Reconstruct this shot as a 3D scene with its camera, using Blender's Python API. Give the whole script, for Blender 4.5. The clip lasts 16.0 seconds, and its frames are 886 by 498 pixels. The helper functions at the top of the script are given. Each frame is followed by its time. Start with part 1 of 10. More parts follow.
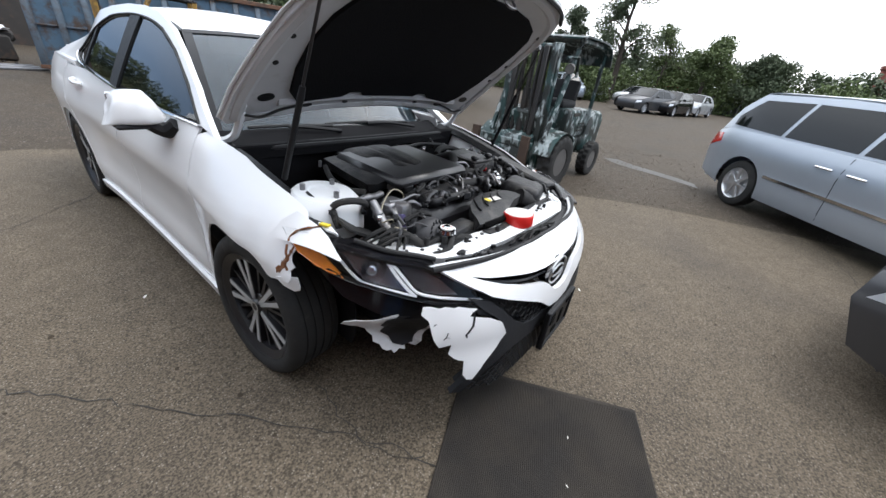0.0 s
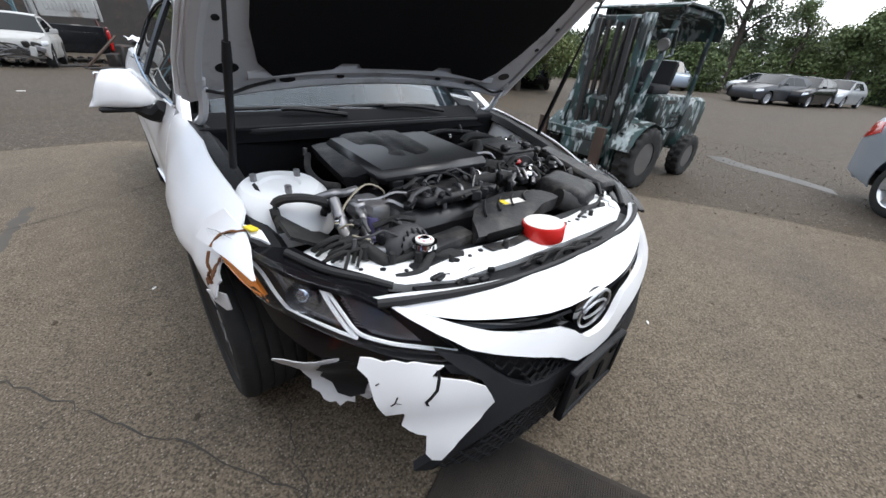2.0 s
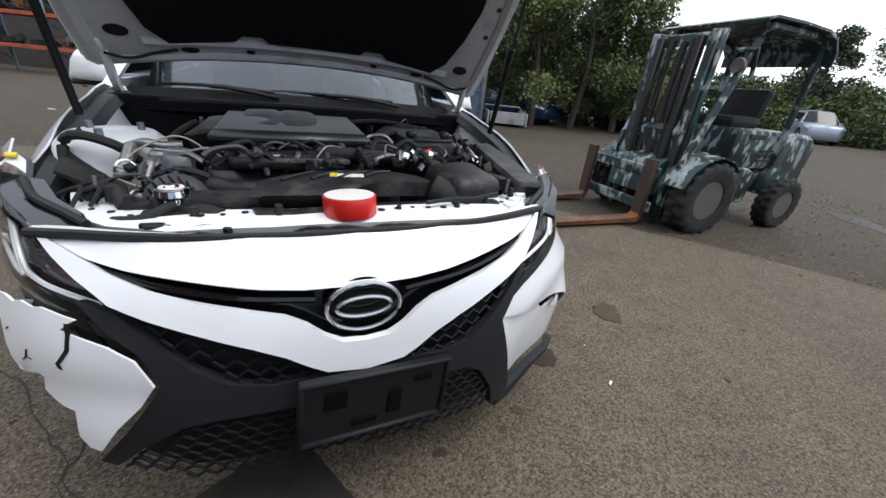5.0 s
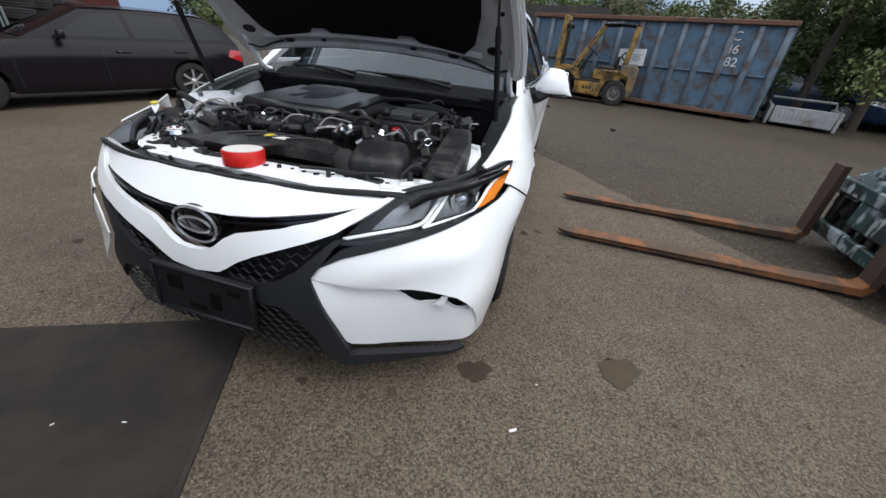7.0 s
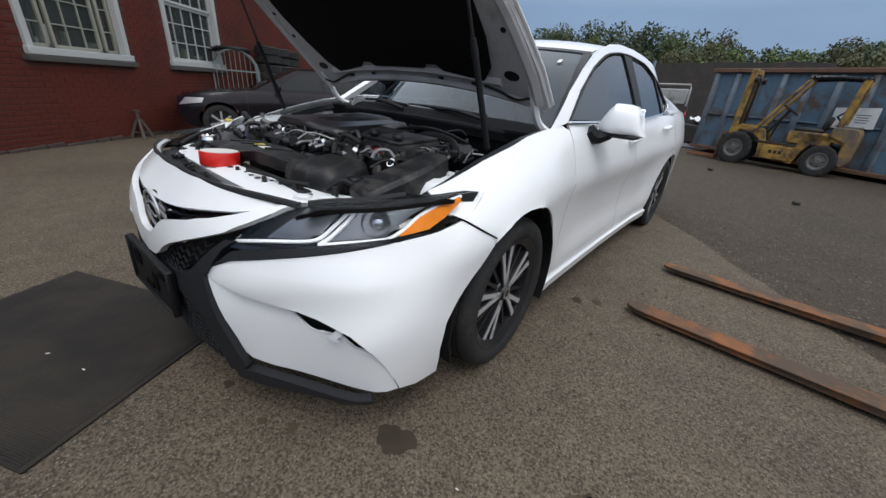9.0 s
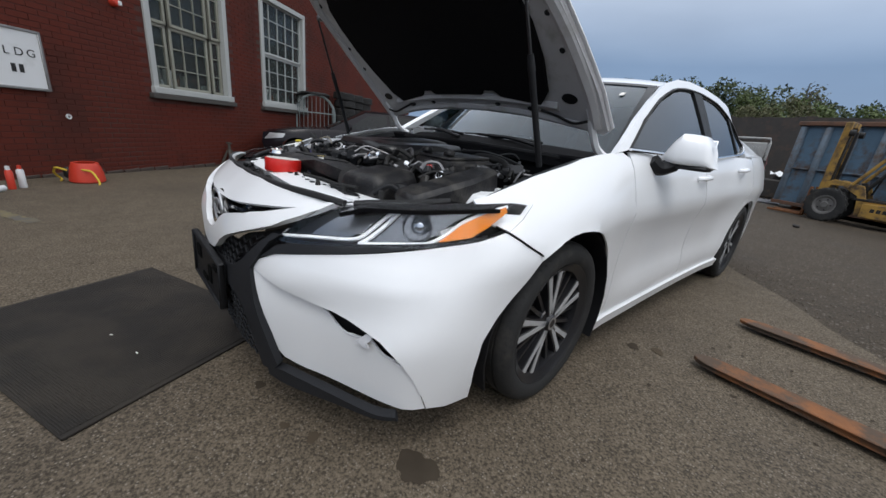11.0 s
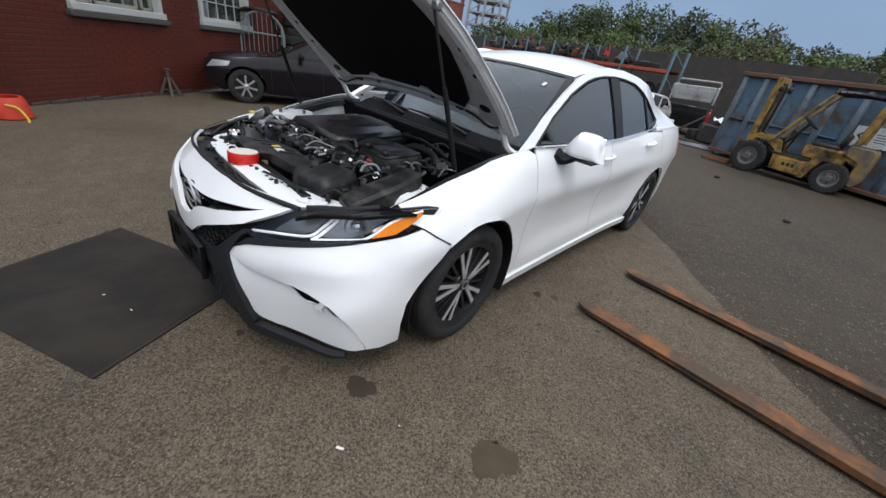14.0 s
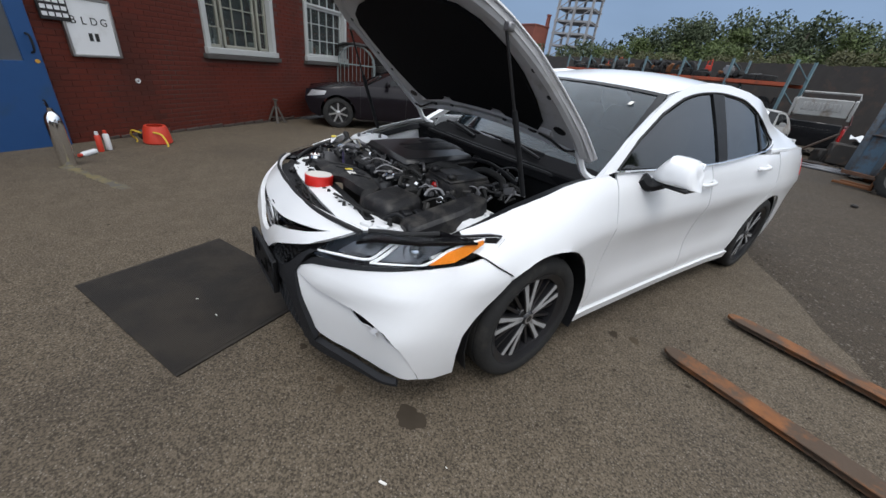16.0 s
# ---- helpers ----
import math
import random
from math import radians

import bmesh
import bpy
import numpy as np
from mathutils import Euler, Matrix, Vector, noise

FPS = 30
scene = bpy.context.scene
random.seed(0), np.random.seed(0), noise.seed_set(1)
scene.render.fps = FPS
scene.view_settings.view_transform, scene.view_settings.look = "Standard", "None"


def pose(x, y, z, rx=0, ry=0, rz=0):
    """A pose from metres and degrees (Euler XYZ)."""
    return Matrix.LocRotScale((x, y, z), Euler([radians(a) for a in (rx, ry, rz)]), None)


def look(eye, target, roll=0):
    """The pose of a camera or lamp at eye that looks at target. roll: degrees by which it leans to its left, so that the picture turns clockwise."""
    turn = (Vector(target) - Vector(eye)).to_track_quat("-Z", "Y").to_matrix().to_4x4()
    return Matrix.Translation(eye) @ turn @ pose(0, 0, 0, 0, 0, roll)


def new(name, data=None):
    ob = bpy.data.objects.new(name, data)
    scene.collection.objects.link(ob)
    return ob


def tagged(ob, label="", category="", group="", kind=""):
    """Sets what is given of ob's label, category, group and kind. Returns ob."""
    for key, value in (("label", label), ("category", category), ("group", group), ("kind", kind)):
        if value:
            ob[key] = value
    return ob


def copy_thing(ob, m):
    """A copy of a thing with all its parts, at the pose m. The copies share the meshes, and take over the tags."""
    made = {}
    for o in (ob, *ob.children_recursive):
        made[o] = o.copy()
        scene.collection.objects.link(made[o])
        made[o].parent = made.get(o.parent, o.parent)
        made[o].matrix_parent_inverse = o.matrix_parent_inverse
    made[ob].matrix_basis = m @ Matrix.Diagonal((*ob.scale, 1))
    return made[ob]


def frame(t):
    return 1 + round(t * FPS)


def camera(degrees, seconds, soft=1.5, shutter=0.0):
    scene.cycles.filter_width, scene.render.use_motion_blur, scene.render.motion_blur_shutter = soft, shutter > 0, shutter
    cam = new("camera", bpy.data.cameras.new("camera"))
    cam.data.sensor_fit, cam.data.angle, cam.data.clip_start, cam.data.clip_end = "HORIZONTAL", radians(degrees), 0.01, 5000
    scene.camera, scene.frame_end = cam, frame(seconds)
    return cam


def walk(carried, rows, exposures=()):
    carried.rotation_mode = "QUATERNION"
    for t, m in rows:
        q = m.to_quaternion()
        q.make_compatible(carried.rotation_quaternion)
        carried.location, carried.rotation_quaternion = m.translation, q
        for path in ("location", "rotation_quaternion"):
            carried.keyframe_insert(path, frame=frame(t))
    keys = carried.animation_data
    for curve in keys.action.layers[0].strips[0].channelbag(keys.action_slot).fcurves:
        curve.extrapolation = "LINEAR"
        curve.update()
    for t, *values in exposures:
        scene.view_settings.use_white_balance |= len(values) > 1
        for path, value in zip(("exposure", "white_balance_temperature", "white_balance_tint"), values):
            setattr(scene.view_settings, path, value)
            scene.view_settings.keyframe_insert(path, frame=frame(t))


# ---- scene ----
cam = camera(102, 16.0)
PATH = [
    (0, (-1.425, -0.376, 1.395), (0.015, 0.663, 0.474), 7.67),
    (0.5, (-1.311, -0.464, 1.394), (0.060, 0.637, 0.441), 9.73),
    (1, (-1.149, -0.511, 1.361), (0.100, 0.719, 0.398), 7.06),
    (1.5, (-1.060, -0.427, 1.358), (0.115, 0.867, 0.385), 5.49),
    (2, (-0.933, -0.331, 1.295), (0.212, 0.989, 0.321), 5.00),
    (2.5, (-0.818, -0.325, 1.114), (0.301, 1.045, 0.180), 6.22),
    (3, (-0.721, -0.416, 1.033), (0.351, 1.032, 0.164), 5.71),
    (3.5, (-0.660, -0.488, 1.023), (0.400, 0.999, 0.208), 3.25),
    (4, (-0.560, -0.559, 1.069), (0.480, 0.957, 0.281), 2.66),
    (4.2, (-0.507, -0.573, 1.102), (0.528, 0.952, 0.324), 3.42),
    (6.3, (0.565, -0.749, 1.133), (0.544, 0.965, 0.101), 6.35),
    (6.5, (0.660, -0.750, 1.155), (0.541, 0.948, 0.104), 6.10),
    (7, (0.950, -0.741, 1.213), (0.551, 0.942, 0.210), 5.28),
    (7.5, (1.101, -0.541, 1.204), (0.502, 1.111, 0.250), 8.45),
    (8, (1.225, -0.290, 1.176), (0.439, 1.296, 0.245), 6.08),
    (8.5, (1.377, -0.207, 1.153), (0.393, 1.294, 0.270), 5.07),
    (9, (1.494, -0.258, 1.124), (0.360, 1.171, 0.304), 5.01),
    (9.5, (1.534, -0.309, 1.078), (0.270, 1.054, 0.340), 5.66),
    (9.7, (1.525, -0.286, 1.049), (0.215, 1.044, 0.330), 5.51),
    (11.8, (1.514, -0.224, 1.017), (0.106, 1.061, 0.412), 6.71),
    (12, (1.517, -0.251, 1.053), (0.126, 1.046, 0.435), 6.68),
    (12.5, (1.591, -0.347, 1.270), (0.282, 0.988, 0.559), 5.93),
    (13, (1.694, -0.451, 1.385), (0.488, 0.909, 0.552), 9.50),
    (13.5, (1.741, -0.457, 1.387), (0.609, 0.910, 0.464), 10.88),
    (14, (1.792, -0.346, 1.393), (0.667, 1.006, 0.440), 10.17),
    (14.5, (1.809, -0.250, 1.380), (0.604, 1.041, 0.441), 10.50),
    (15, (1.785, -0.227, 1.384), (0.490, 0.989, 0.465), 9.75),
    (15.5, (1.765, -0.233, 1.395), (0.391, 0.895, 0.479), 8.22),
    (16, (1.752, -0.253, 1.396), (0.331, 0.818, 0.482), 7.27),
]
walk(cam, [(t, look(eye, target, roll)) for t, eye, target, roll in PATH],
     exposures=[(0.0, 1.10), (1.5, 1.13), (3.0, 0.82), (4.2, 0.72), (7.0, 0.56), (9.0, 0.27), (12.0, 0.22), (13.5, 0.38), (16.0, 0.35)])

# ---------------------------------------------------------------- sky and sun
world = bpy.data.worlds.new("overcast")
scene.world = world
world.use_nodes = True
wn, wl = world.node_tree.nodes, world.node_tree.links
wn.clear()
w_out = wn.new("ShaderNodeOutputWorld")
w_bg = wn.new("ShaderNodeBackground")
w_sky = wn.new("ShaderNodeTexSky")
w_sky.sky_type = "NISHITA"
w_sky.sun_disc = False
w_sky.sun_elevation = radians(48)
w_sky.sun_rotation = radians(80)
w_sky.dust_density = 3.0
w_mul = wn.new("ShaderNodeMixRGB")
w_mul.blend_type = "MULTIPLY"
w_mul.inputs[0].default_value = 1.0
w_mul.inputs[2].default_value = (0.09, 0.09, 0.09, 1)
w_co = wn.new("ShaderNodeTexCoord")
w_sep = wn.new("ShaderNodeSeparateXYZ")
w_noise = wn.new("ShaderNodeTexNoise")
w_noise.inputs["Scale"].default_value = 2.2
w_noise.inputs["Detail"].default_value = 5.0
w_map = wn.new("ShaderNodeMapping")
w_map.inputs["Scale"].default_value = (1.0, 1.0, 3.0)
w_side = wn.new("ShaderNodeMapRange")
w_side.inputs[1].default_value, w_side.inputs[2].default_value = 0.15, 0.95
w_cloud = wn.new("ShaderNodeMixRGB")
w_cloud.inputs[1].default_value = (0.205, 0.30, 0.46, 1)
w_cloud.inputs[2].default_value = (1.18, 1.24, 1.30, 1)
w_var = wn.new("ShaderNodeMixRGB")
w_var.blend_type = "MULTIPLY"
w_var.inputs[0].default_value = 0.55
w_mix = wn.new("ShaderNodeMixRGB")
w_mix.inputs[0].default_value = 0.85
wl.new(w_co.outputs["Generated"], w_sep.inputs[0])
wl.new(w_co.outputs["Generated"], w_map.inputs[0])
wl.new(w_map.outputs[0], w_noise.inputs["Vector"])
wl.new(w_sep.outputs["X"], w_side.inputs[0])
wl.new(w_side.outputs[0], w_cloud.inputs[0])
w_up = wn.new("ShaderNodeMapRange")
w_up.inputs[1].default_value, w_up.inputs[2].default_value = 0.18, 0.6
w_zen = wn.new("ShaderNodeMixRGB")
w_zen.inputs[2].default_value = (1.15, 1.22, 1.32, 1)
wl.new(w_sep.outputs["Z"], w_up.inputs[0])
wl.new(w_up.outputs[0], w_zen.inputs[0])
wl.new(w_cloud.outputs[0], w_zen.inputs[1])
wl.new(w_zen.outputs[0], w_var.inputs[1])
wl.new(w_noise.outputs["Color"], w_var.inputs[2])
w_ramp = wn.new("ShaderNodeValToRGB")
w_ramp.color_ramp.elements[0].position, w_ramp.color_ramp.elements[0].color = 0.3, (0.75, 0.77, 0.8, 1)
w_ramp.color_ramp.elements[1].position, w_ramp.color_ramp.elements[1].color = 0.7, (1.15, 1.15, 1.15, 1)
wl.new(w_noise.outputs["Fac"], w_ramp.inputs[0])
wl.new(w_ramp.outputs[0], w_var.inputs[2])
wl.new(w_sky.outputs[0], w_mul.inputs[1])
wl.new(w_mul.outputs[0], w_mix.inputs[1])
wl.new(w_var.outputs[0], w_mix.inputs[2])
wl.new(w_mix.outputs[0], w_bg.inputs[0])
w_bg.inputs[1].default_value = 1.0
wl.new(w_bg.outputs[0], w_out.inputs[0])
sun = new("sun", bpy.data.lights.new("sun", "SUN"))
sun.data.energy, sun.data.angle, sun.data.color = 0.9, radians(25), (1.0, 0.98, 0.96)
sun.matrix_world = look((3, -2.5, 8.5), (0, 0, 0))

# ---------------------------------------------------------------- materials
def mat(name, col, rough=0.6, metal=0.0, var=0.12, scale=6.0, bump=0.0, bscale=60.0, coat=0.0, dirt=None,
        dirt_scale=2.0, dirt_amt=0.45, spec=0.5, rvar=0.15, island=0.0):
    """A procedural surface: two scales of colour variation, optional dirt, varied gloss and fine relief."""
    m = bpy.data.materials.new(name)
    m.use_nodes = True
    n, l = m.node_tree.nodes, m.node_tree.links
    b = n["Principled BSDF"]
    co = n.new("ShaderNodeTexCoord")
    a = n.new("ShaderNodeTexNoise")
    a.inputs["Scale"].default_value, a.inputs["Detail"].default_value = scale, 6.0
    l.new(co.outputs["Object"], a.inputs["Vector"])
    mix = n.new("ShaderNodeMixRGB")
    mix.inputs[1].default_value = (*[max(0.0, c * (1 - var)) for c in col], 1)
    mix.inputs[2].default_value = (*[min(1.0, c * (1 + var)) for c in col], 1)
    l.new(a.outputs["Fac"], mix.inputs[0])
    last = mix.outputs[0]
    if dirt:
        d = n.new("ShaderNodeTexNoise")
        d.inputs["Scale"].default_value, d.inputs["Detail"].default_value, d.inputs["Roughness"].default_value = dirt_scale, 8.0, 0.65
        l.new(co.outputs["Object"], d.inputs["Vector"])
        r = n.new("ShaderNodeMapRange")
        r.inputs[1].default_value, r.inputs[2].default_value = 1 - dirt_amt - 0.07, 1 - dirt_amt + 0.09
        l.new(d.outputs["Fac"], r.inputs[0])
        dm = n.new("ShaderNodeMixRGB")
        dm.inputs[2].default_value = (*dirt, 1)
        l.new(r.outputs[0], dm.inputs[0])
        l.new(last, dm.inputs[1])
        last = dm.outputs[0]
    if island:
        oi = n.new("ShaderNodeObjectInfo")
        gi = n.new("ShaderNodeNewGeometry")
        ad = n.new("ShaderNodeMath")
        ad.operation = "ADD"
        l.new(oi.outputs["Random"], ad.inputs[0])
        l.new(gi.outputs["Random Per Island"], ad.inputs[1])
        mr = n.new("ShaderNodeMapRange")
        mr.inputs[2].default_value = 2.0
        mr.inputs[3].default_value, mr.inputs[4].default_value = 1 - island, 1 + island
        l.new(ad.outputs[0], mr.inputs[0])
        im = n.new("ShaderNodeMixRGB")
        im.blend_type, im.inputs[0].default_value = "MULTIPLY", 1.0
        l.new(last, im.inputs[1])
        l.new(mr.outputs[0], im.inputs[2])
        last = im.outputs[0]
    l.new(last, b.inputs["Base Color"])
    rr = n.new("ShaderNodeMapRange")
    rr.inputs[3].default_value, rr.inputs[4].default_value = max(0.02, rough - rvar * rough), min(1.0, rough + rvar * rough)
    l.new(a.outputs["Fac"], rr.inputs[0])
    l.new(rr.outputs[0], b.inputs["Roughness"])
    b.inputs["Metallic"].default_value = metal
    b.inputs["Specular IOR Level"].default_value = spec
    if coat:
        b.inputs["Coat Weight"].default_value, b.inputs["Coat Roughness"].default_value = coat, 0.06
    if bump:
        f = n.new("ShaderNodeTexNoise")
        f.inputs["Scale"].default_value, f.inputs["Detail"].default_value = bscale, 4.0
        l.new(co.outputs["Object"], f.inputs["Vector"])
        bp = n.new("ShaderNodeBump")
        bp.inputs["Strength"].default_value, bp.inputs["Distance"].default_value = min(1.0, bump), 0.01
        l.new(f.outputs["Fac"], bp.inputs["Height"])
        l.new(bp.outputs[0], b.inputs["Normal"])
    return m


def glass_mat(name, col, trans=0.9, rough=0.02, ior=1.45):
    m = bpy.data.materials.new(name)
    m.use_nodes = True
    b = m.node_tree.nodes["Principled BSDF"]
    b.inputs["Base Color"].default_value = (*col, 1)
    b.inputs["Roughness"].default_value = rough
    b.inputs["Transmission Weight"].default_value = trans
    b.inputs["IOR"].default_value = ior
    return m


def ground_mat(name, col, speck, speck_col, stain, bump, wet=0.0):
    """Worn paving or dirt: aggregate specks, broad stains, gritty relief."""
    m = bpy.data.materials.new(name)
    m.use_nodes = True
    n, l = m.node_tree.nodes, m.node_tree.links
    b = n["Principled BSDF"]
    co = n.new("ShaderNodeTexCoord")
    big = n.new("ShaderNodeTexNoise")
    big.inputs["Scale"].default_value, big.inputs["Detail"].default_value, big.inputs["Roughness"].default_value = 0.55, 8.0, 0.62
    mid = n.new("ShaderNodeTexNoise")
    mid.inputs["Scale"].default_value, mid.inputs["Detail"].default_value = 7.0, 6.0
    fine = n.new("ShaderNodeTexNoise")
    fine.inputs["Scale"].default_value, fine.inputs["Detail"].default_value = 120.0, 4.0
    agg = n.new("ShaderNodeTexVoronoi")
    agg.inputs["Scale"].default_value = speck
    for t in (big, mid, fine, agg):
        l.new(co.outputs["Object"], t.inputs["Vector"])
    base = n.new("ShaderNodeMixRGB")
    base.inputs[1].default_value = (*[c * 0.70 for c in col], 1)
    base.inputs[2].default_value = (*[c * 1.32 for c in col], 1)
    l.new(mid.outputs["Fac"], base.inputs[0])
    st = n.new("ShaderNodeMapRange")
    st.inputs[1].default_value, st.inputs[2].default_value, st.inputs[4].default_value = 0.50, 0.72, 0.75
    l.new(big.outputs["Fac"], st.inputs[0])
    sm = n.new("ShaderNodeMixRGB")
    sm.inputs[2].default_value = (*stain, 1)
    l.new(st.outputs[0], sm.inputs[0])
    l.new(base.outputs[0], sm.inputs[1])
    fc = n.new("ShaderNodeMapRange")
    fc.inputs[1].default_value, fc.inputs[2].default_value, fc.inputs[3].default_value, fc.inputs[4].default_value = 0.36, 0.64, 0.14, 0.86
    l.new(fine.outputs["Fac"], fc.inputs[0])
    fm = n.new("ShaderNodeMixRGB")
    fm.blend_type, fm.inputs[0].default_value = "OVERLAY", 0.75
    l.new(sm.outputs[0], fm.inputs[1])
    l.new(fc.outputs[0], fm.inputs[2])
    sp = n.new("ShaderNodeMapRange")
    sp.inputs[1].default_value, sp.inputs[2].default_value = 0.74, 0.95
    hue = n.new("ShaderNodeSeparateColor")
    l.new(agg.outputs["Color"], hue.inputs[0])
    l.new(hue.outputs[0], sp.inputs[0])
    dist = n.new("ShaderNodeMapRange")
    dist.inputs[1].default_value, dist.inputs[2].default_value, dist.inputs[3].default_value, dist.inputs[4].default_value = 0.28, 0.50, 1.0, 0.0
    l.new(agg.outputs["Distance"], dist.inputs[0])
    both = n.new("ShaderNodeMath")
    both.operation = "MULTIPLY"
    l.new(sp.outputs[0], both.inputs[0])
    l.new(dist.outputs[0], both.inputs[1])
    am = n.new("ShaderNodeMixRGB")
    am.inputs[2].default_value = (*speck_col, 1)
    l.new(both.outputs[0], am.inputs[0])
    l.new(fm.outputs[0], am.inputs[1])
    dk = n.new("ShaderNodeTexVoronoi")
    dk.inputs["Scale"].default_value = speck * 0.62
    l.new(co.outputs["Object"], dk.inputs["Vector"])
    dr = n.new("ShaderNodeMapRange")
    dr.inputs[1].default_value, dr.inputs[2].default_value, dr.inputs[3].default_value, dr.inputs[4].default_value = 0.10, 0.30, 0.48, 0.0
    l.new(dk.outputs["Distance"], dr.inputs[0])
    dh = n.new("ShaderNodeSeparateColor")
    l.new(dk.outputs["Color"], dh.inputs[0])
    ds = n.new("ShaderNodeMapRange")
    ds.inputs[1].default_value, ds.inputs[2].default_value = 0.66, 0.92
    l.new(dh.outputs[1], ds.inputs[0])
    dp = n.new("ShaderNodeMath")
    dp.operation = "MULTIPLY"
    l.new(dr.outputs[0], dp.inputs[0])
    l.new(ds.outputs[0], dp.inputs[1])
    dm = n.new("ShaderNodeMixRGB")
    dm.inputs[2].default_value = (*[c * 0.24 for c in col], 1)
    l.new(dp.outputs[0], dm.inputs[0])
    l.new(am.outputs[0], dm.inputs[1])
    l.new(dm.outputs[0], b.inputs["Base Color"])
    ro = n.new("ShaderNodeMapRange")
    ro.inputs[3].default_value, ro.inputs[4].default_value = 0.92, 0.62 - wet
    l.new(big.outputs["Fac"], ro.inputs[0])
    l.new(ro.outputs[0], b.inputs["Roughness"])
    b.inputs["Specular IOR Level"].default_value = 0.2
    ht = n.new("ShaderNodeMath")
    ht.operation = "ADD"
    l.new(fine.outputs["Fac"], ht.inputs[0])
    l.new(both.outputs[0], ht.inputs[1])
    bp = n.new("ShaderNodeBump")
    bp.inputs["Strength"].default_value, bp.inputs["Distance"].default_value = bump, 0.006
    l.new(ht.outputs[0], bp.inputs["Height"])
    l.new(bp.outputs[0], b.inputs["Normal"])
    return m


WHITE = mat("white_paint", (0.855, 0.865, 0.88), 0.32, var=0.02, coat=0.7, rvar=0.1)
WHITE_BAY = mat("white_bay_paint", (0.80, 0.81, 0.82), 0.45, var=0.06, dirt=(0.45, 0.43, 0.40), dirt_amt=0.27, dirt_scale=7)
TORN = mat("torn_plastic_back", (0.66, 0.67, 0.70), 0.55, var=0.12, scale=14)
BLACKP = mat("black_plastic", (0.010, 0.0105, 0.012), 0.5, var=0.25, scale=20, bump=0.15, bscale=300, spec=0.28)
BUMPBLK = mat("grained_black_bumper", (0.017, 0.018, 0.021), 0.6, var=0.15, scale=9, bump=0.2, bscale=400, spec=0.3)
GLOSSBLK = mat("gloss_black", (0.006, 0.006, 0.007), 0.12, var=0.1, coat=0.0, spec=0.35)
ENGBLK = mat("engine_plastic", (0.014, 0.014, 0.0155), 0.5, var=0.3, scale=12, bump=0.2, bscale=120, dirt=(0.052, 0.049, 0.045), dirt_amt=0.45, dirt_scale=16, spec=0.35)
BAYGREY = mat("grey_bay_plastic", (0.055, 0.055, 0.058), 0.5, var=0.3, scale=14, spec=0.35)
RUBBER = mat("rubber", (0.014, 0.014, 0.014), 0.82, var=0.2, scale=25, dirt=(0.036, 0.033, 0.029), dirt_amt=0.4, dirt_scale=8, bump=0.15, bscale=150)
SEAL = mat("rubber_seal", (0.012, 0.012, 0.013), 0.7, var=0.2)
LINER = mat("hood_insulation", (0.010, 0.010, 0.011), 0.95, var=0.3, scale=30, bump=0.6, bscale=220, spec=0.1)
PRIMER = mat("hood_inner_paint", (0.50, 0.50, 0.51), 0.5, var=0.08, dirt=(0.33, 0.32, 0.30), dirt_amt=0.4, dirt_scale=5)
ALU = mat("aluminium", (0.24, 0.24, 0.25), 0.45, metal=0.8, var=0.2, scale=18, dirt=(0.25, 0.23, 0.21), dirt_amt=0.4, dirt_scale=14, bump=0.2, bscale=90)
CHROME = mat("chrome", (0.80, 0.81, 0.83), 0.08, metal=1.0, var=0.03)
SILVERF = mat("machined_alloy", (0.60, 0.61, 0.63), 0.3, metal=0.85, var=0.06)
RIMBLK = mat("rim_black", (0.016, 0.016, 0.018), 0.3, var=0.15)
STEEL = mat("brake_steel", (0.35, 0.34, 0.33), 0.4, metal=0.9, var=0.15)
GLASS = glass_mat("car_glass", (0.19, 0.27, 0.33), 0.97, ior=1.6)
SIDEGL = glass_mat("tinted_side_glass", (0.05, 0.062, 0.066), 0.96, ior=1.65)
PANE = glass_mat("window_pane", (0.55, 0.62, 0.62), 0.97, ior=1.2)
DGLASS = mat("privacy_glass", (0.008, 0.010, 0.011), 0.05, var=0.1, coat=0.0, spec=0.35)
LENS = glass_mat("lamp_lens", (0.96, 0.97, 0.98), 1.0, ior=1.24)
PROJ = mat("projector_lens", (0.42, 0.46, 0.52), 0.10, metal=0.9, var=0.05)
BEZEL = mat("smoked_bezel", (0.23, 0.235, 0.25), 0.22, metal=0.85, var=0.1)
COWLM = mat("matte_cowl_plastic", (0.009, 0.009, 0.010), 0.85, var=0.3, scale=12, spec=0.08)
LAMPIN = mat("lamp_housing", (0.010, 0.010, 0.012), 0.4, var=0.2, spec=0.3)
TRIM = mat("bright_lamp_trim", (0.92, 0.93, 0.95), 0.3, metal=0.1, var=0.03)
AMBER = mat("amber_lens", (0.88, 0.25, 0.015), 0.3, var=0.15, scale=30, coat=0.8)
REDLENS = mat("red_lens", (0.42, 0.012, 0.012), 0.15, var=0.15, scale=20, coat=0.7)
RUST = mat("rust", (0.16, 0.062, 0.022), 0.85, var=0.45, scale=22, bump=0.4, bscale=90)
FORKRUST = mat("rusty_fork_steel", (0.205, 0.078, 0.024), 0.8, var=0.5, scale=11, dirt=(0.075, 0.048, 0.030), dirt_amt=0.52, dirt_scale=6, bump=0.3, bscale=70)
REDTAPE = mat("red_tape", (0.62, 0.02, 0.015), 0.35, var=0.08, scale=20)
CARD = mat("paper", (0.72, 0.70, 0.66), 0.8, var=0.06)
